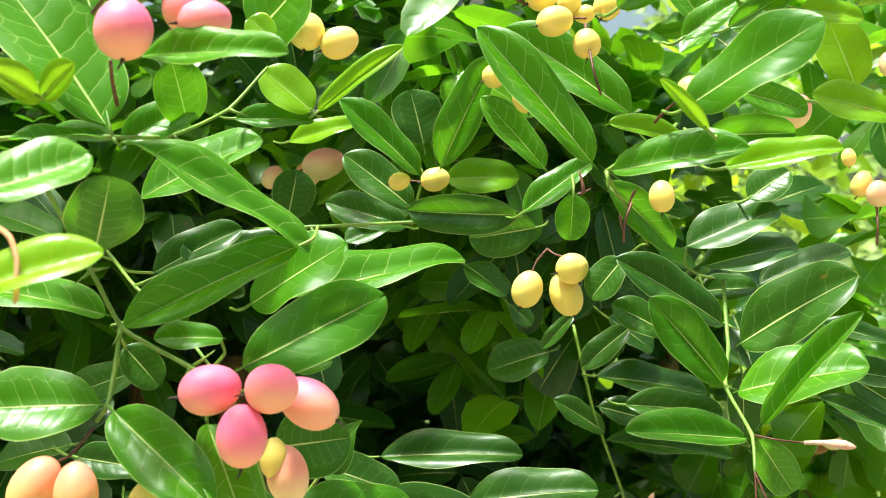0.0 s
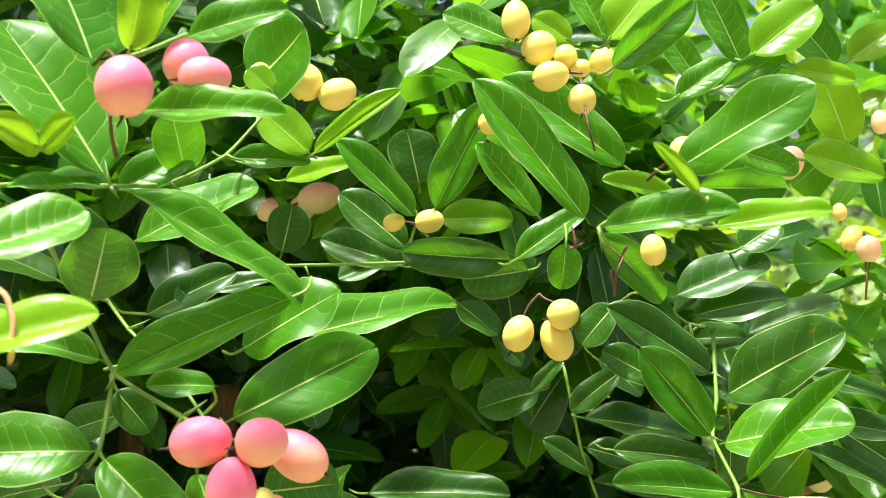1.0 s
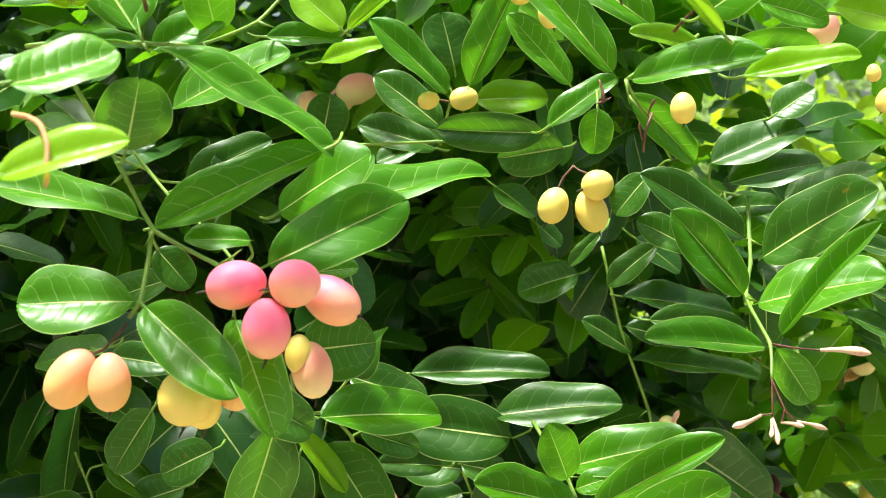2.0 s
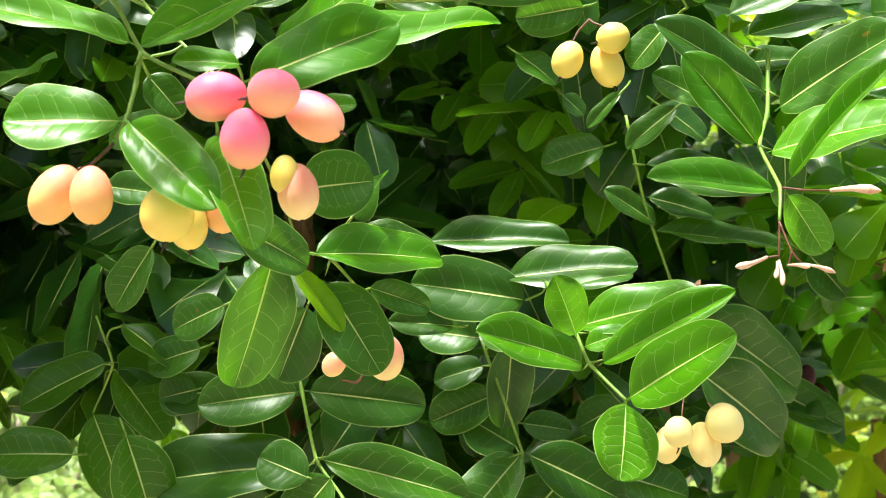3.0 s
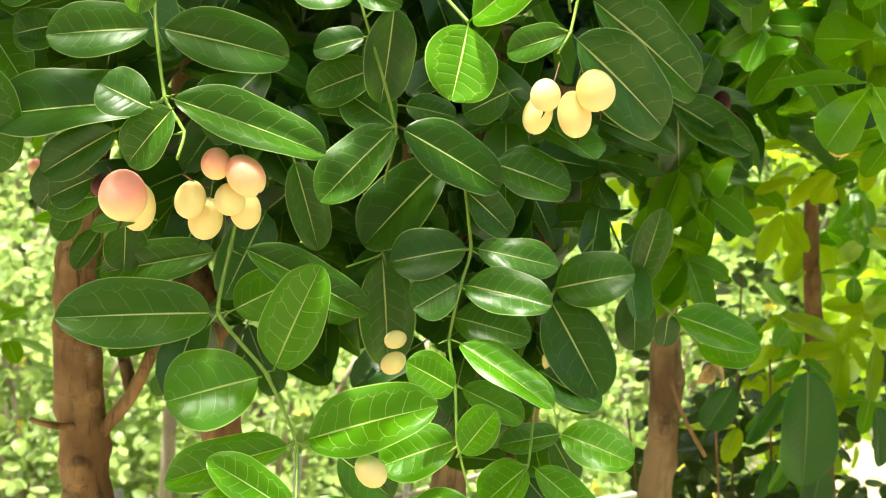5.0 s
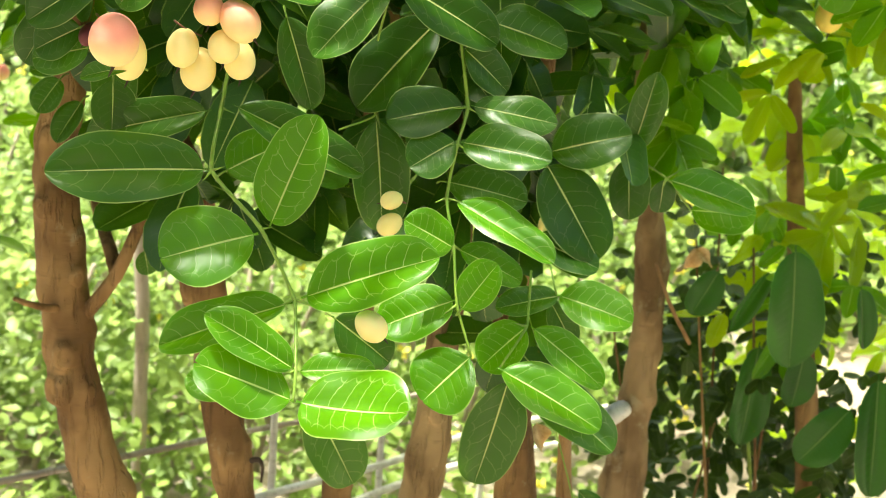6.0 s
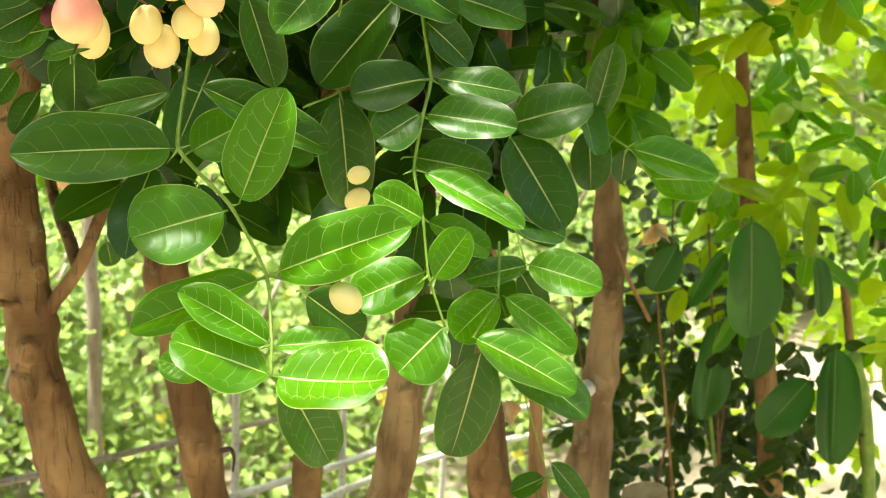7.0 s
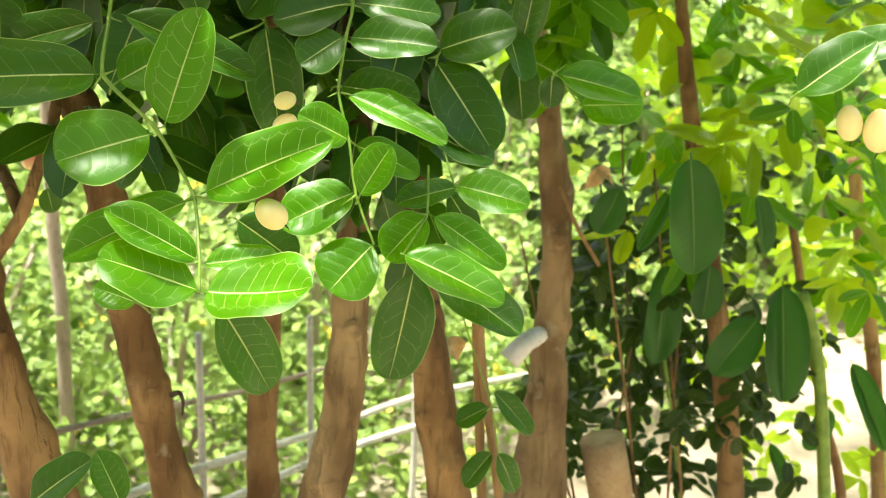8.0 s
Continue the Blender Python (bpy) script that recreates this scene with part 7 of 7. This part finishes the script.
stem("fruit_stalk", bush, [(-0.0496, 0.41, 1.2195), (-0.0496, 0.42, 1.2231), (-0.0534, 0.425, 1.2262)], 0.00066, 0.000495, STALK, 6, knots=False)
stem("fruit_stalk", bush, [(-0.0986, 0.43, 1.2052), (-0.103, 0.42, 1.1979), (-0.1052, 0.415, 1.1968)], 0.0006, 0.00045, STALK, 6, knots=False)
stem("fruit_stalk", bush, [(-0.0317, 0.585, 1.1236), (-0.0299, 0.55, 1.1019), (-0.0398, 0.56, 1.0986)], 0.0006, 0.00045, STALK, 6, knots=False)
stem("fruit_stalk", bush, [(-0.0551, 0.6313, 1.0059), (-0.0488, 0.6313, 1.0022), (-0.0428, 0.6366, 0.9991)], 0.0006, 0.00045, STALK, 6, knots=False)
stem("fruit_stalk", bush, [(-0.0931, 0.6313, 1.0050), (-0.0869, 0.6208, 1.0039)], 0.0006, 0.00045, STALK, 6, knots=False)
stem("fruit_stalk", bush, [(0.0574, 0.705, 0.9106), (0.0537, 0.7, 0.9129)], 0.0006, 0.00045, STALK, 6, knots=False)
stem("fruit_stalk", bush, [(0.0351, 0.63, 0.8706), (0.0435, 0.628, 0.8705)], 0.0006, 0.00045, STALK, 6, knots=False)
stem("fruit_stalk", bush, [(0.2068, 0.57, 1.2881), (0.2059, 0.565, 1.2792), (0.2057, 0.565, 1.2703)], 0.0006, 0.00045, STALK, 6, knots=False)
stem("fruit_stalk", bush, [(0.3877, 0.74, 0.9258), (0.3835, 0.74, 0.919)], 0.00054, 0.000405, STALK, 6, knots=False)
stem("fruit_stalk", bush, [(0.1234, 0.6686, 1.0769), (0.1215, 0.6583, 1.0656)], 0.00054, 0.000405, STALK, 6, knots=False)
stem("fruit_stalk", bush, [(0.1346, 0.6635, 1.0740), (0.1370, 0.6583, 1.0724)], 0.00054, 0.000405, STALK, 6, knots=False)
stem("fruit_stalk", bush, [(0.1394, 0.505, 1.1808), (0.1392, 0.502, 1.1723), (0.1391, 0.5, 1.1654)], 0.00048, 0.00036, STALK, 6, knots=False)
stem("fruit_stalk", bush, [(0.1394, 0.505, 1.1803), (0.1438, 0.5, 1.1695), (0.1486, 0.5, 1.1645)], 0.00048, 0.00036, STALK, 6, knots=False)
stem("fruit_stalk", bush, [(0.1438, 0.5, 1.1695), (0.1426, 0.5, 1.1642)], 0.00042, 0.000315, STALK, 6, knots=False)
stem("fruit_stalk", bush, [(0.139, 0.5, 1.1677), (0.1345, 0.5, 1.167)], 0.00042, 0.000315, STALK, 6, knots=False)
stem("fruit_stalk", bush, [(0.1418, 0.518, 1.1932), (0.1495, 0.51, 1.1928), (0.1571, 0.5, 1.1934)], 0.00048, 0.00036, STALK, 6, knots=False)

# flower buds
bud(bush, (0.1345, 0.5, 1.167), (0.1214, 0.49, 1.1639))
bud(bush, (0.1391, 0.5, 1.1659), (0.1392, 0.49, 1.1574))
bud(bush, (0.1426, 0.5, 1.1642), (0.149, 0.49, 1.1648))
bud(bush, (0.1486, 0.5, 1.1649), (0.1607, 0.5, 1.1619))
bud(bush, (0.1385, 0.5, 1.1654), (0.1364, 0.49, 1.1602))
bud(bush, (0.1571, 0.5, 1.1934), (0.172, 0.485, 1.1945))
stem("dried_flower", bush, [(-0.1018, 0.335, 1.2717), (-0.0958, 0.33, 1.2707), (-0.0909, 0.325, 1.2685), (-0.088, 0.322, 1.2631), (-0.0874, 0.32, 1.2568)], 0.0008, 0.0007, DRY, 8, label="withered orange-brown flower", knots=False)
bud(bush, (-0.088, 0.322, 1.2602), (-0.0871, 0.318, 1.2523), DRY, "withered orange-brown flower end")
bud(bush, (0.0654, 0.48, 1.2959), (0.0672, 0.478, 1.287), STALK, "small dark red bud")
bud(bush, (0.0839, 0.48, 1.2828), (0.0864, 0.478, 1.2892), STALK, "small dark red bud")
bud(bush, (0.0822, 0.48, 1.2737), (0.0807, 0.478, 1.28), STALK, "small dark red bud")
bud(bush, (0.0701, 0.48, 1.2894), (0.0646, 0.478, 1.2869), STALK, "small dark red bud")


# dry twigs and withered leaves on the outer side
CURLED = to_mesh("withered_leaf", *leaf_grid(12, 7, seed=5, fold=2.2, curl=0.5, wave=0.09, tip=1.0, twist=5.0), WITHERED)


def withered_leaf(base, tip, width, facing=(0.4, -1, 0.2)):
    ob = leaf(bush, base, tip, width, facing)
    ob.name, ob.data = "withered_leaf", CURLED
    return tagged(ob, "curled dry brown leaf")


withered_leaf((0.287, 0.9, 1.136), (0.275, 0.9, 1.114), 0.009)
withered_leaf((0.274, 1.05, 0.815), (0.259, 1.045, 0.793), 0.014)
withered_leaf((0.271, 1.05, 0.815), (0.287, 1.045, 0.802), 0.01)
withered_leaf((0.15, 0.858, 0.725), (0.158, 0.855, 0.705), 0.014)
stem("dry_twig", bush, [(0.225, 0.97, 1.13), (0.25, 0.95, 1.119), (0.285, 0.95, 1.121), (0.315, 0.95, 1.113), (0.35, 0.96, 1.118)], 0.0016, 0.0008, BARK, 7, 0.05, 6, knots=False)
stem("dry_twig", bush, [(0.25, 0.95, 1.119), (0.268, 0.945, 1.102), (0.29, 0.94, 1.084), (0.3, 0.94, 1.06)], 0.0011, 0.0006, BARK, 7, 0.05, 6, knots=False)
stem("dry_twig", bush, [(0.285, 0.95, 1.121), (0.288, 0.915, 1.13), (0.287, 0.9, 1.137)], 0.0008, 0.0005, BARK, 6, 0.05, 5, knots=False)
bud(bush, (0.1275, 0.69, 1.121), (0.1305, 0.682, 1.136))


# ---- the neighbouring bush with long hanging leaves ----
neighbour = tagged(new("neighbour_bush"), "dark leafy bush with long hanging leaves and thin stems", "bush")
def long_leaf(base, tip, width, facing=(0.1, -1, 0.3), kind="droop"):
    ob = leaf(neighbour, base, tip, width, facing, kind)
    ob.data = LONG[kind]
    return ob


LONG = {k: to_mesh("leaf", *leaf_grid(12, 9, seed=3, **KINDS[k]), BIGLEAF) for k in ("flat", "droop", "fold", "wavy")}
long_leaf((0.3398, 1, 0.8393), (0.355, 1, 0.7354), 0.0474, (0.1, -1, 0.35), "flat")
long_leaf((0.4545, 1.1, 0.7061), (0.4647, 1.08, 0.5955), 0.0437, (0.1, -1, 0.35), "fold")
long_leaf((0.4373, 1.1, 0.6719), (0.3972, 1.09, 0.6167), 0.0422, (0.1, -1, 0.35), "flat")
long_leaf((0.3875, 1.1, 0.7212), (0.3859, 1.1, 0.6645), 0.0308, (0.1, -1, 0.35), "flat")
long_leaf((0.5429, 1.15, 0.6162), (0.584, 1.13, 0.5295), 0.0270, (0.1, -1, 0.35), "fold")
long_leaf((0.2938, 1.05, 0.7991), (0.2764, 1.05, 0.7561), 0.0285, (0.1, -1, 0.35), "flat")
long_leaf((0.3467, 1.1, 0.7905), (0.321, 1.1, 0.7293), 0.0169, (0.1, -1, 0.35), "fold")
long_leaf((0.3511, 1.12, 0.7171), (0.3518, 1.12, 0.6117), 0.0354, (0.1, -1, 0.35), "flat")
long_leaf((0.4099, 1.05, 0.7985), (0.4252, 1.05, 0.7441), 0.0237, (0.6, -1, 0.35), "fold")
long_leaf((0.4871, 1.2, 0.5072), (0.5172, 1.2, 0.4448), 0.0163, (0.1, -1, 0.35), "fold")
long_leaf((0.5466, 1.2, 0.5469), (0.5291, 1.2, 0.4962), 0.0271, (0.1, -1, 0.35), "flat")
stem("trunk", neighbour, [(0.359, 1.2, 0.949), (0.37, 1.2, 0.88), (0.393, 1.22, 0.784), (0.422, 1.2, 0.639), (0.443, 1.2, 0.524), (0.455, 1.2, 0.429), (0.497, 1.2, 0.011)], 0.006, 0.016, BARK, 9, 0.05, 6, knots=False)
stem("trunk", neighbour, [(0.499, 1.25, 0.735), (0.526, 1.25, 0.627), (0.56, 1.25, 0.508), (0.59, 1.25, 0.41), (0.643, 1.25, 0.014)], 0.0045, 0.006, BARK, 9, 0.05, 6, knots=False)
stem("trunk", neighbour, [(0.639, 1.5, 0.752), (0.664, 1.5, 0.632), (0.705, 1.5, 0.447), (0.764, 1.5, 0.04)], 0.008, 0.01, BARK, 9, 0.05, 6, knots=False)
stem("shoot", neighbour, [(0.489, 1.15, 0.681), (0.509, 1.15, 0.624), (0.528, 1.15, 0.518), (0.569, 1.15, 0.198)], 0.006, 0.007, TWIG, 9, 0.05, 6, knots=False)
stem("shoot", neighbour, [(0.353, 1.15, 0.653), (0.382, 1.18, 0.536), (0.399, 1.18, 0.437)], 0.0015, 0.002, TWIG, 9, 0.05, 6, knots=False)
stem("shoot", neighbour, [(0.242, 1.06, 0.795), (0.259, 1.06, 0.76), (0.286, 1.1, 0.715)], 0.0015, 0.002, STAKE, 9, 0.05, 6, knots=False)

stem("shoot", neighbour, [(0.5, 1.16, 0.648), (0.53, 1.15, 0.658), (0.57, 1.15, 0.676), (0.62, 1.15, 0.69)], 0.0013, 0.001, PALE, 7, 0.05, 5, knots=False)
for k in range(6):      # narrow sunlit blades at the foot of the slope
    leaf(neighbour, (0.76 + 0.01 * k, 1.6, 0.59 + 0.012 * k), (0.655 + 0.014 * k, 1.58, 0.66 + 0.017 * k), 0.012, (0.3, -0.9, 0.5), "foldy")

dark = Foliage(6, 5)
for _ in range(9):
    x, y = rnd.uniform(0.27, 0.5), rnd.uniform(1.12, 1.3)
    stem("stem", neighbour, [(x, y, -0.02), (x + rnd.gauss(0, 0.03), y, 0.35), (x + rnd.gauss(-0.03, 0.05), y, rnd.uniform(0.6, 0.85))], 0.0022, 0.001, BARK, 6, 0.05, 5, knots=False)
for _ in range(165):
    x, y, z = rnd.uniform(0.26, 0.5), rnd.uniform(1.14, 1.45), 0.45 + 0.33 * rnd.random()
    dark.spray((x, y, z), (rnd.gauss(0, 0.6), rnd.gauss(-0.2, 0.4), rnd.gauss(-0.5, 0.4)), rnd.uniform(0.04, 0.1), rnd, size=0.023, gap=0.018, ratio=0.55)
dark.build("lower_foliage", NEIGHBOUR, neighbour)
# sun and shade among these sprays come from three leaf colours
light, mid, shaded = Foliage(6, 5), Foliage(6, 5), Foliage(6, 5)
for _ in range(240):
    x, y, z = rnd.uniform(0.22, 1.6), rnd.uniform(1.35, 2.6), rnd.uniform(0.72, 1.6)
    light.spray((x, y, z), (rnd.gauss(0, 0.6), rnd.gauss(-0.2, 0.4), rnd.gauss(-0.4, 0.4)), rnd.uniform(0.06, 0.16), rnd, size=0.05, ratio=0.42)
for _ in range(70):    # sprays hanging in front, mixed from sunlit, middle and shaded leaf colours
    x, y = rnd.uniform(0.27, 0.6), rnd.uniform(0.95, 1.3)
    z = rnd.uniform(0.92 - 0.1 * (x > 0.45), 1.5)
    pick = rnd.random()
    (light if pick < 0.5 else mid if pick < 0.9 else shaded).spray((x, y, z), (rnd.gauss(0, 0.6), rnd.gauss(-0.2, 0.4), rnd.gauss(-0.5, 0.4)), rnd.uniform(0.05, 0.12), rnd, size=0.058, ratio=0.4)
for _ in range(110):    # low leaves beside it in the sunlit colour
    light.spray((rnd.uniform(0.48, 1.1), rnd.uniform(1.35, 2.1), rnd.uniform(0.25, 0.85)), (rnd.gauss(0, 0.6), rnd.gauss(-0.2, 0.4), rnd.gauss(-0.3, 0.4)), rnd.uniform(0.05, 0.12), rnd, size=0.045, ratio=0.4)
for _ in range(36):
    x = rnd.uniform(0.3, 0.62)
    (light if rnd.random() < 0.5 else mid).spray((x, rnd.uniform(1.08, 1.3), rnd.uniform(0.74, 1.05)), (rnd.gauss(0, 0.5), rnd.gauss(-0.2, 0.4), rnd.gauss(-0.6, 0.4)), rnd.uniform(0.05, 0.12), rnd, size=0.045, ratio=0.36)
for _ in range(8):    # sprays between the stems in the half-shaded colour
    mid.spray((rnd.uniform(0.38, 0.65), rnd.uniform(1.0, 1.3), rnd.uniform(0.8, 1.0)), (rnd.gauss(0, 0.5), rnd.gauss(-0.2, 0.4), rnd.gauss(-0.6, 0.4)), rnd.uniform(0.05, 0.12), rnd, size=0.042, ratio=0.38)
for _ in range(90):    # the top beyond the bush in the sunlit colour
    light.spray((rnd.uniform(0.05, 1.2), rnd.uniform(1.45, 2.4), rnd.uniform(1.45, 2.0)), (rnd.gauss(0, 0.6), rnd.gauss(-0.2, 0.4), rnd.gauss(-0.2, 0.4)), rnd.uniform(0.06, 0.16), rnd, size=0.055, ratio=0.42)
light.build("upper_foliage", LIT_YELLOW, neighbour)
mid.build("hanging_foliage", LIT_GREEN, neighbour)
shaded.build("shade_green_foliage", SHADE_GREEN, neighbour)

# ---- fence ----
fence = tagged(new("garden_fence"), "low rustic fence of pale weathered canes", "fence")
stem("rail", fence, [(-0.442, 1, 0.398), (-0.204, 1.25, 0.389), (-0.144, 1.38, 0.366), (-0.012, 1.55, 0.347), (0.114, 1.8, 0.304), (0.398, 2.3, 0.18)], 0.0056, 0.005, CANE, 8, 0.05, 6, knots=False)
stem("rail", fence, [(-0.295, 1.15, 0.343), (-0.107, 1.4, 0.319), (-0.013, 1.56, 0.303), (0.116, 1.81, 0.251), (0.401, 2.3, 0.121)], 0.0055, 0.0049, CANE, 8, 0.05, 6, knots=False)
stem("rail", fence, [(-0.407, 1.05, 0.493), (-0.216, 1.26, 0.477), (-0.157, 1.4, 0.443), (-0.102, 1.5, 0.422), (0.003, 1.62, 0.416), (0.115, 1.85, 0.372)], 0.0038, 0.0032, GREYBARK, 8, 0.05, 6, knots=False)
stem("post", fence, [(-0.255, 1.12, -0.02), (-0.251, 1.12, 0.297), (-0.255, 1.12, 0.594)], 0.0055, 0.0045, CANE, 8, 0.06, 5, knots=False)
stem("post", fence, [(-0.14, 1.41, -0.02), (-0.136, 1.41, 0.264), (-0.14, 1.41, 0.529)], 0.0055, 0.0045, CANE, 8, 0.06, 5, knots=False)
stem("post", fence, [(-0.025, 1.57, -0.02), (-0.021, 1.57, 0.251), (-0.025, 1.57, 0.503)], 0.0055, 0.0045, CANE, 8, 0.06, 5, knots=False)
stem("post", fence, [(0.111, 1.83, -0.02), (0.115, 1.83, 0.194), (0.111, 1.83, 0.388)], 0.0055, 0.0045, CANE, 8, 0.06, 5, knots=False)
saplings = tagged(new("sapling_row"), "slender grey saplings standing behind the fence", "sapling")
stem("trunk", saplings, [(-0.465, 1.9, 0.924), (-0.463, 1.9, 0.662), (-0.46, 1.9, 0.482), (-0.453, 1.9, 0.38), (-0.453, 1.9, -0.02)], 0.0100, 0.0120, GREYBARK, 8, 0.06, 6, knots=False)
stem("trunk", saplings, [(-0.455, 2.2, 0.476), (-0.463, 2.2, 0.283), (-0.462, 2.2, 0.127), (-0.462, 2.2, -0.02)], 0.0080, 0.0096, GREYBARK, 8, 0.06, 6, knots=False)
stem("trunk", saplings, [(-0.089, 2.3, 0.411), (-0.091, 2.3, 0.173), (-0.094, 2.3, 0.031), (-0.094, 2.3, -0.02)], 0.0090, 0.0108, GREYBARK, 8, 0.06, 6, knots=False)

# a sawn post stub in the ground
stub = tagged(new("post_stub"), "short sawn wooden post stub standing in sandy earth", "post")
stem("shaft", stub, [(0.432, 1.15, -0.02), (0.365, 1.15, 0.265), (0.308, 1.15, 0.524)], 0.024, 0.022, CUT, 16, 0.03, 6, knots=False)

stake = tagged(new("garden_stake"), "thin brown wooden stake among the stems", "stake")
stem("shaft", stake, [(0.223, 0.82, -0.02), (0.167, 0.83, 0.749), (0.174, 0.825, 0.701), (0.183, 0.82, 0.652), (0.193, 0.82, 0.587)], 0.0038, 0.003, STAKE, 8, 0.08, 6, knots=False)


# ---- distance ----
def shrub(x, y, radius, height, leaf_size):
    """One sunlit shrub: short stems and a dome of small leaves."""
    thing = tagged(new("shrub"), "sunlit yellow-green garden shrub beyond the fence", "shrub", "shrubs beyond the fence")
    thing.location = (x, y, 0)
    leaves = Foliage(3, 3)
    for _ in range(int(1360 * radius * height * (1.7 if y < 3 else 1.0 if y < 4 else 0.5))):
        a, r = rnd.uniform(0, 6.28), radius * math.sqrt(rnd.random())
        z = height * (0.06 + 0.94 * rnd.random()) * math.sqrt(max(0.05, 1 - (r / radius) ** 2))
        leaves.spray((r * math.cos(a), r * math.sin(a), z), (rnd.gauss(0, 0.6), rnd.gauss(-0.3, 0.5), rnd.gauss(0.2, 0.5)), rnd.uniform(0.05, 0.13), rnd, size=leaf_size, gap=0.03, ratio=0.55)
    ob = leaves.build("foliage", FAR, thing)
    for _ in range(7):
        a = rnd.uniform(0, 6.28)
        top = (0.5 * radius * math.cos(a), 0.5 * radius * math.sin(a), 0.7 * height)
        stem("stem", thing, [(0.2 * top[0], 0.2 * top[1], -0.02), (0.5 * top[0], 0.55 * top[1], 0.35 * height), top], 0.008, 0.004, GREYBARK, 7, 0.05, 4, knots=False)
    return thing


# low ones just past the fence, taller ones further back
for x, y, radius, height in (
    (-0.72, 2.05, 0.34, 0.62), (-0.35, 2.2, 0.36, 0.6), (0.02, 2.35, 0.36, 0.55), (0.4, 2.7, 0.34, 0.5), (-1.05, 2.4, 0.4, 0.8),
    (-0.55, 2.75, 0.42, 0.75), (-0.1, 2.95, 0.42, 0.75), (0.3, 3.2, 0.42, 0.8), (-1.3, 3.1, 0.5, 1.1), (-0.8, 3.4, 0.5, 1.05), (-0.25, 3.6, 0.5, 1.1),
    (0.3, 3.9, 0.5, 1.15), (0.85, 3.9, 0.5, 1.2), (1.35, 3.6, 0.5, 1.2), (1.75, 3.1, 0.5, 1.3), (-1.6, 4.0, 0.7, 1.7), (-0.8, 4.3, 0.7, 1.75),
    (0.05, 4.6, 0.7, 1.8), (0.9, 4.7, 0.7, 1.9), (1.8, 4.4, 0.7, 1.9), (2.4, 3.8, 0.6, 1.8), (-2.3, 4.4, 0.8, 2.0),
    (-1.5, 5.4, 0.9, 2.5), (-0.3, 5.6, 0.9, 2.5), (0.9, 5.8, 0.9, 2.6), (2.1, 5.6, 0.9, 2.6), (3.1, 5.0, 0.9, 2.5),
):
    shrub(x, y, radius, height, 0.028 if y < 3 else 0.036 if y < 4 else 0.07)
petals = Foliage(2, 3)
for _ in range(160):
    y = rnd.uniform(1.9, 2.8)
    p = Vector((rnd.uniform(-0.5, 0.3) * y, y, rnd.uniform(0.1, 0.75)))
    for k in range(4):
        petals.leaf(p, (rnd.gauss(0, 1), rnd.gauss(0, 0.4), rnd.gauss(0, 1)), (0, -1, 0.5), 0.016, 0.012, rnd)
tagged(petals.build("blossoms", BLOSSOM), "small yellow blossoms scattered through the far foliage", "flowers")

# ---- unseen trees added behind the path, which shade it from the low sky ----
def tree(x, y, lean_x, lean_y):
    """An added, unseen broad tree: tapered trunk, limbs, and a crown that spreads over the path."""
    thing = tagged(new("tree"), "unseen broad dark green tree added to block the low sky", "tree", "trees beside the path")
    thing.location = (x, y, 0)
    fork = (0.3 * lean_x, 0.3 * lean_y, 1.5)
    stem("trunk", thing, [(0, 0, -0.03), (0.1 * lean_x, 0.1 * lean_y, 0.8), fork], 0.09, 0.06, BARK, 12, 0.05, 6, knots=False)
    leaves = Foliage(2, 3)
    for k in range(5):
        a = 1.257 * k + rnd.uniform(-0.4, 0.4)
        end = (lean_x + 0.8 * math.cos(a), lean_y + 0.8 * math.sin(a), rnd.uniform(2.4, 3.3))
        stem("limb", thing, [fork, (0.55 * end[0], 0.55 * end[1], 2.1), end], 0.045, 0.015, BARK, 8, 0.05, 5, knots=False)
    for _ in range(230):
        d = Vector((rnd.gauss(0, 1), rnd.gauss(0, 1), rnd.gauss(0, 1))).normalized() * rnd.random() ** 0.4
        p = Vector((0.7 * lean_x, 0.7 * lean_y, 2.5)) + Vector((1.25 * d.x, 1.25 * d.y, 1.25 * d.z))
        leaves.spray(p, (rnd.gauss(0, 1), rnd.gauss(0, 1), rnd.gauss(-0.3, 0.6)), 0.5, rnd, size=0.2, gap=0.17, ratio=0.55)
    for _ in range(60):
        a, r = rnd.uniform(0, 6.28), rnd.uniform(0.1, 0.9)
        leaves.spray((r * math.cos(a), r * math.sin(a), rnd.uniform(0.1, 1.4)), (rnd.gauss(0, 1), rnd.gauss(0, 1), rnd.gauss(0.3, 0.6)), 0.4, rnd, size=0.2, gap=0.17, ratio=0.55)
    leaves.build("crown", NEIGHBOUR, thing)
    return thing


for x, y, lean_x, lean_y in (
    (-3.4, 0.9, 0.2, 0.0), (-3.6, -1.2, 0.2, 0.2), (-2.6, -3.4, 0.2, 0.3), (-0.6, -4.0, 0.1, 0.2), (1.6, -3.9, 0.0, 0.2), (3.3, -2.6, -0.3, 0.2), (3.8, -0.8, -0.3, 0.1),
):
    tree(x, y, lean_x, lean_y)
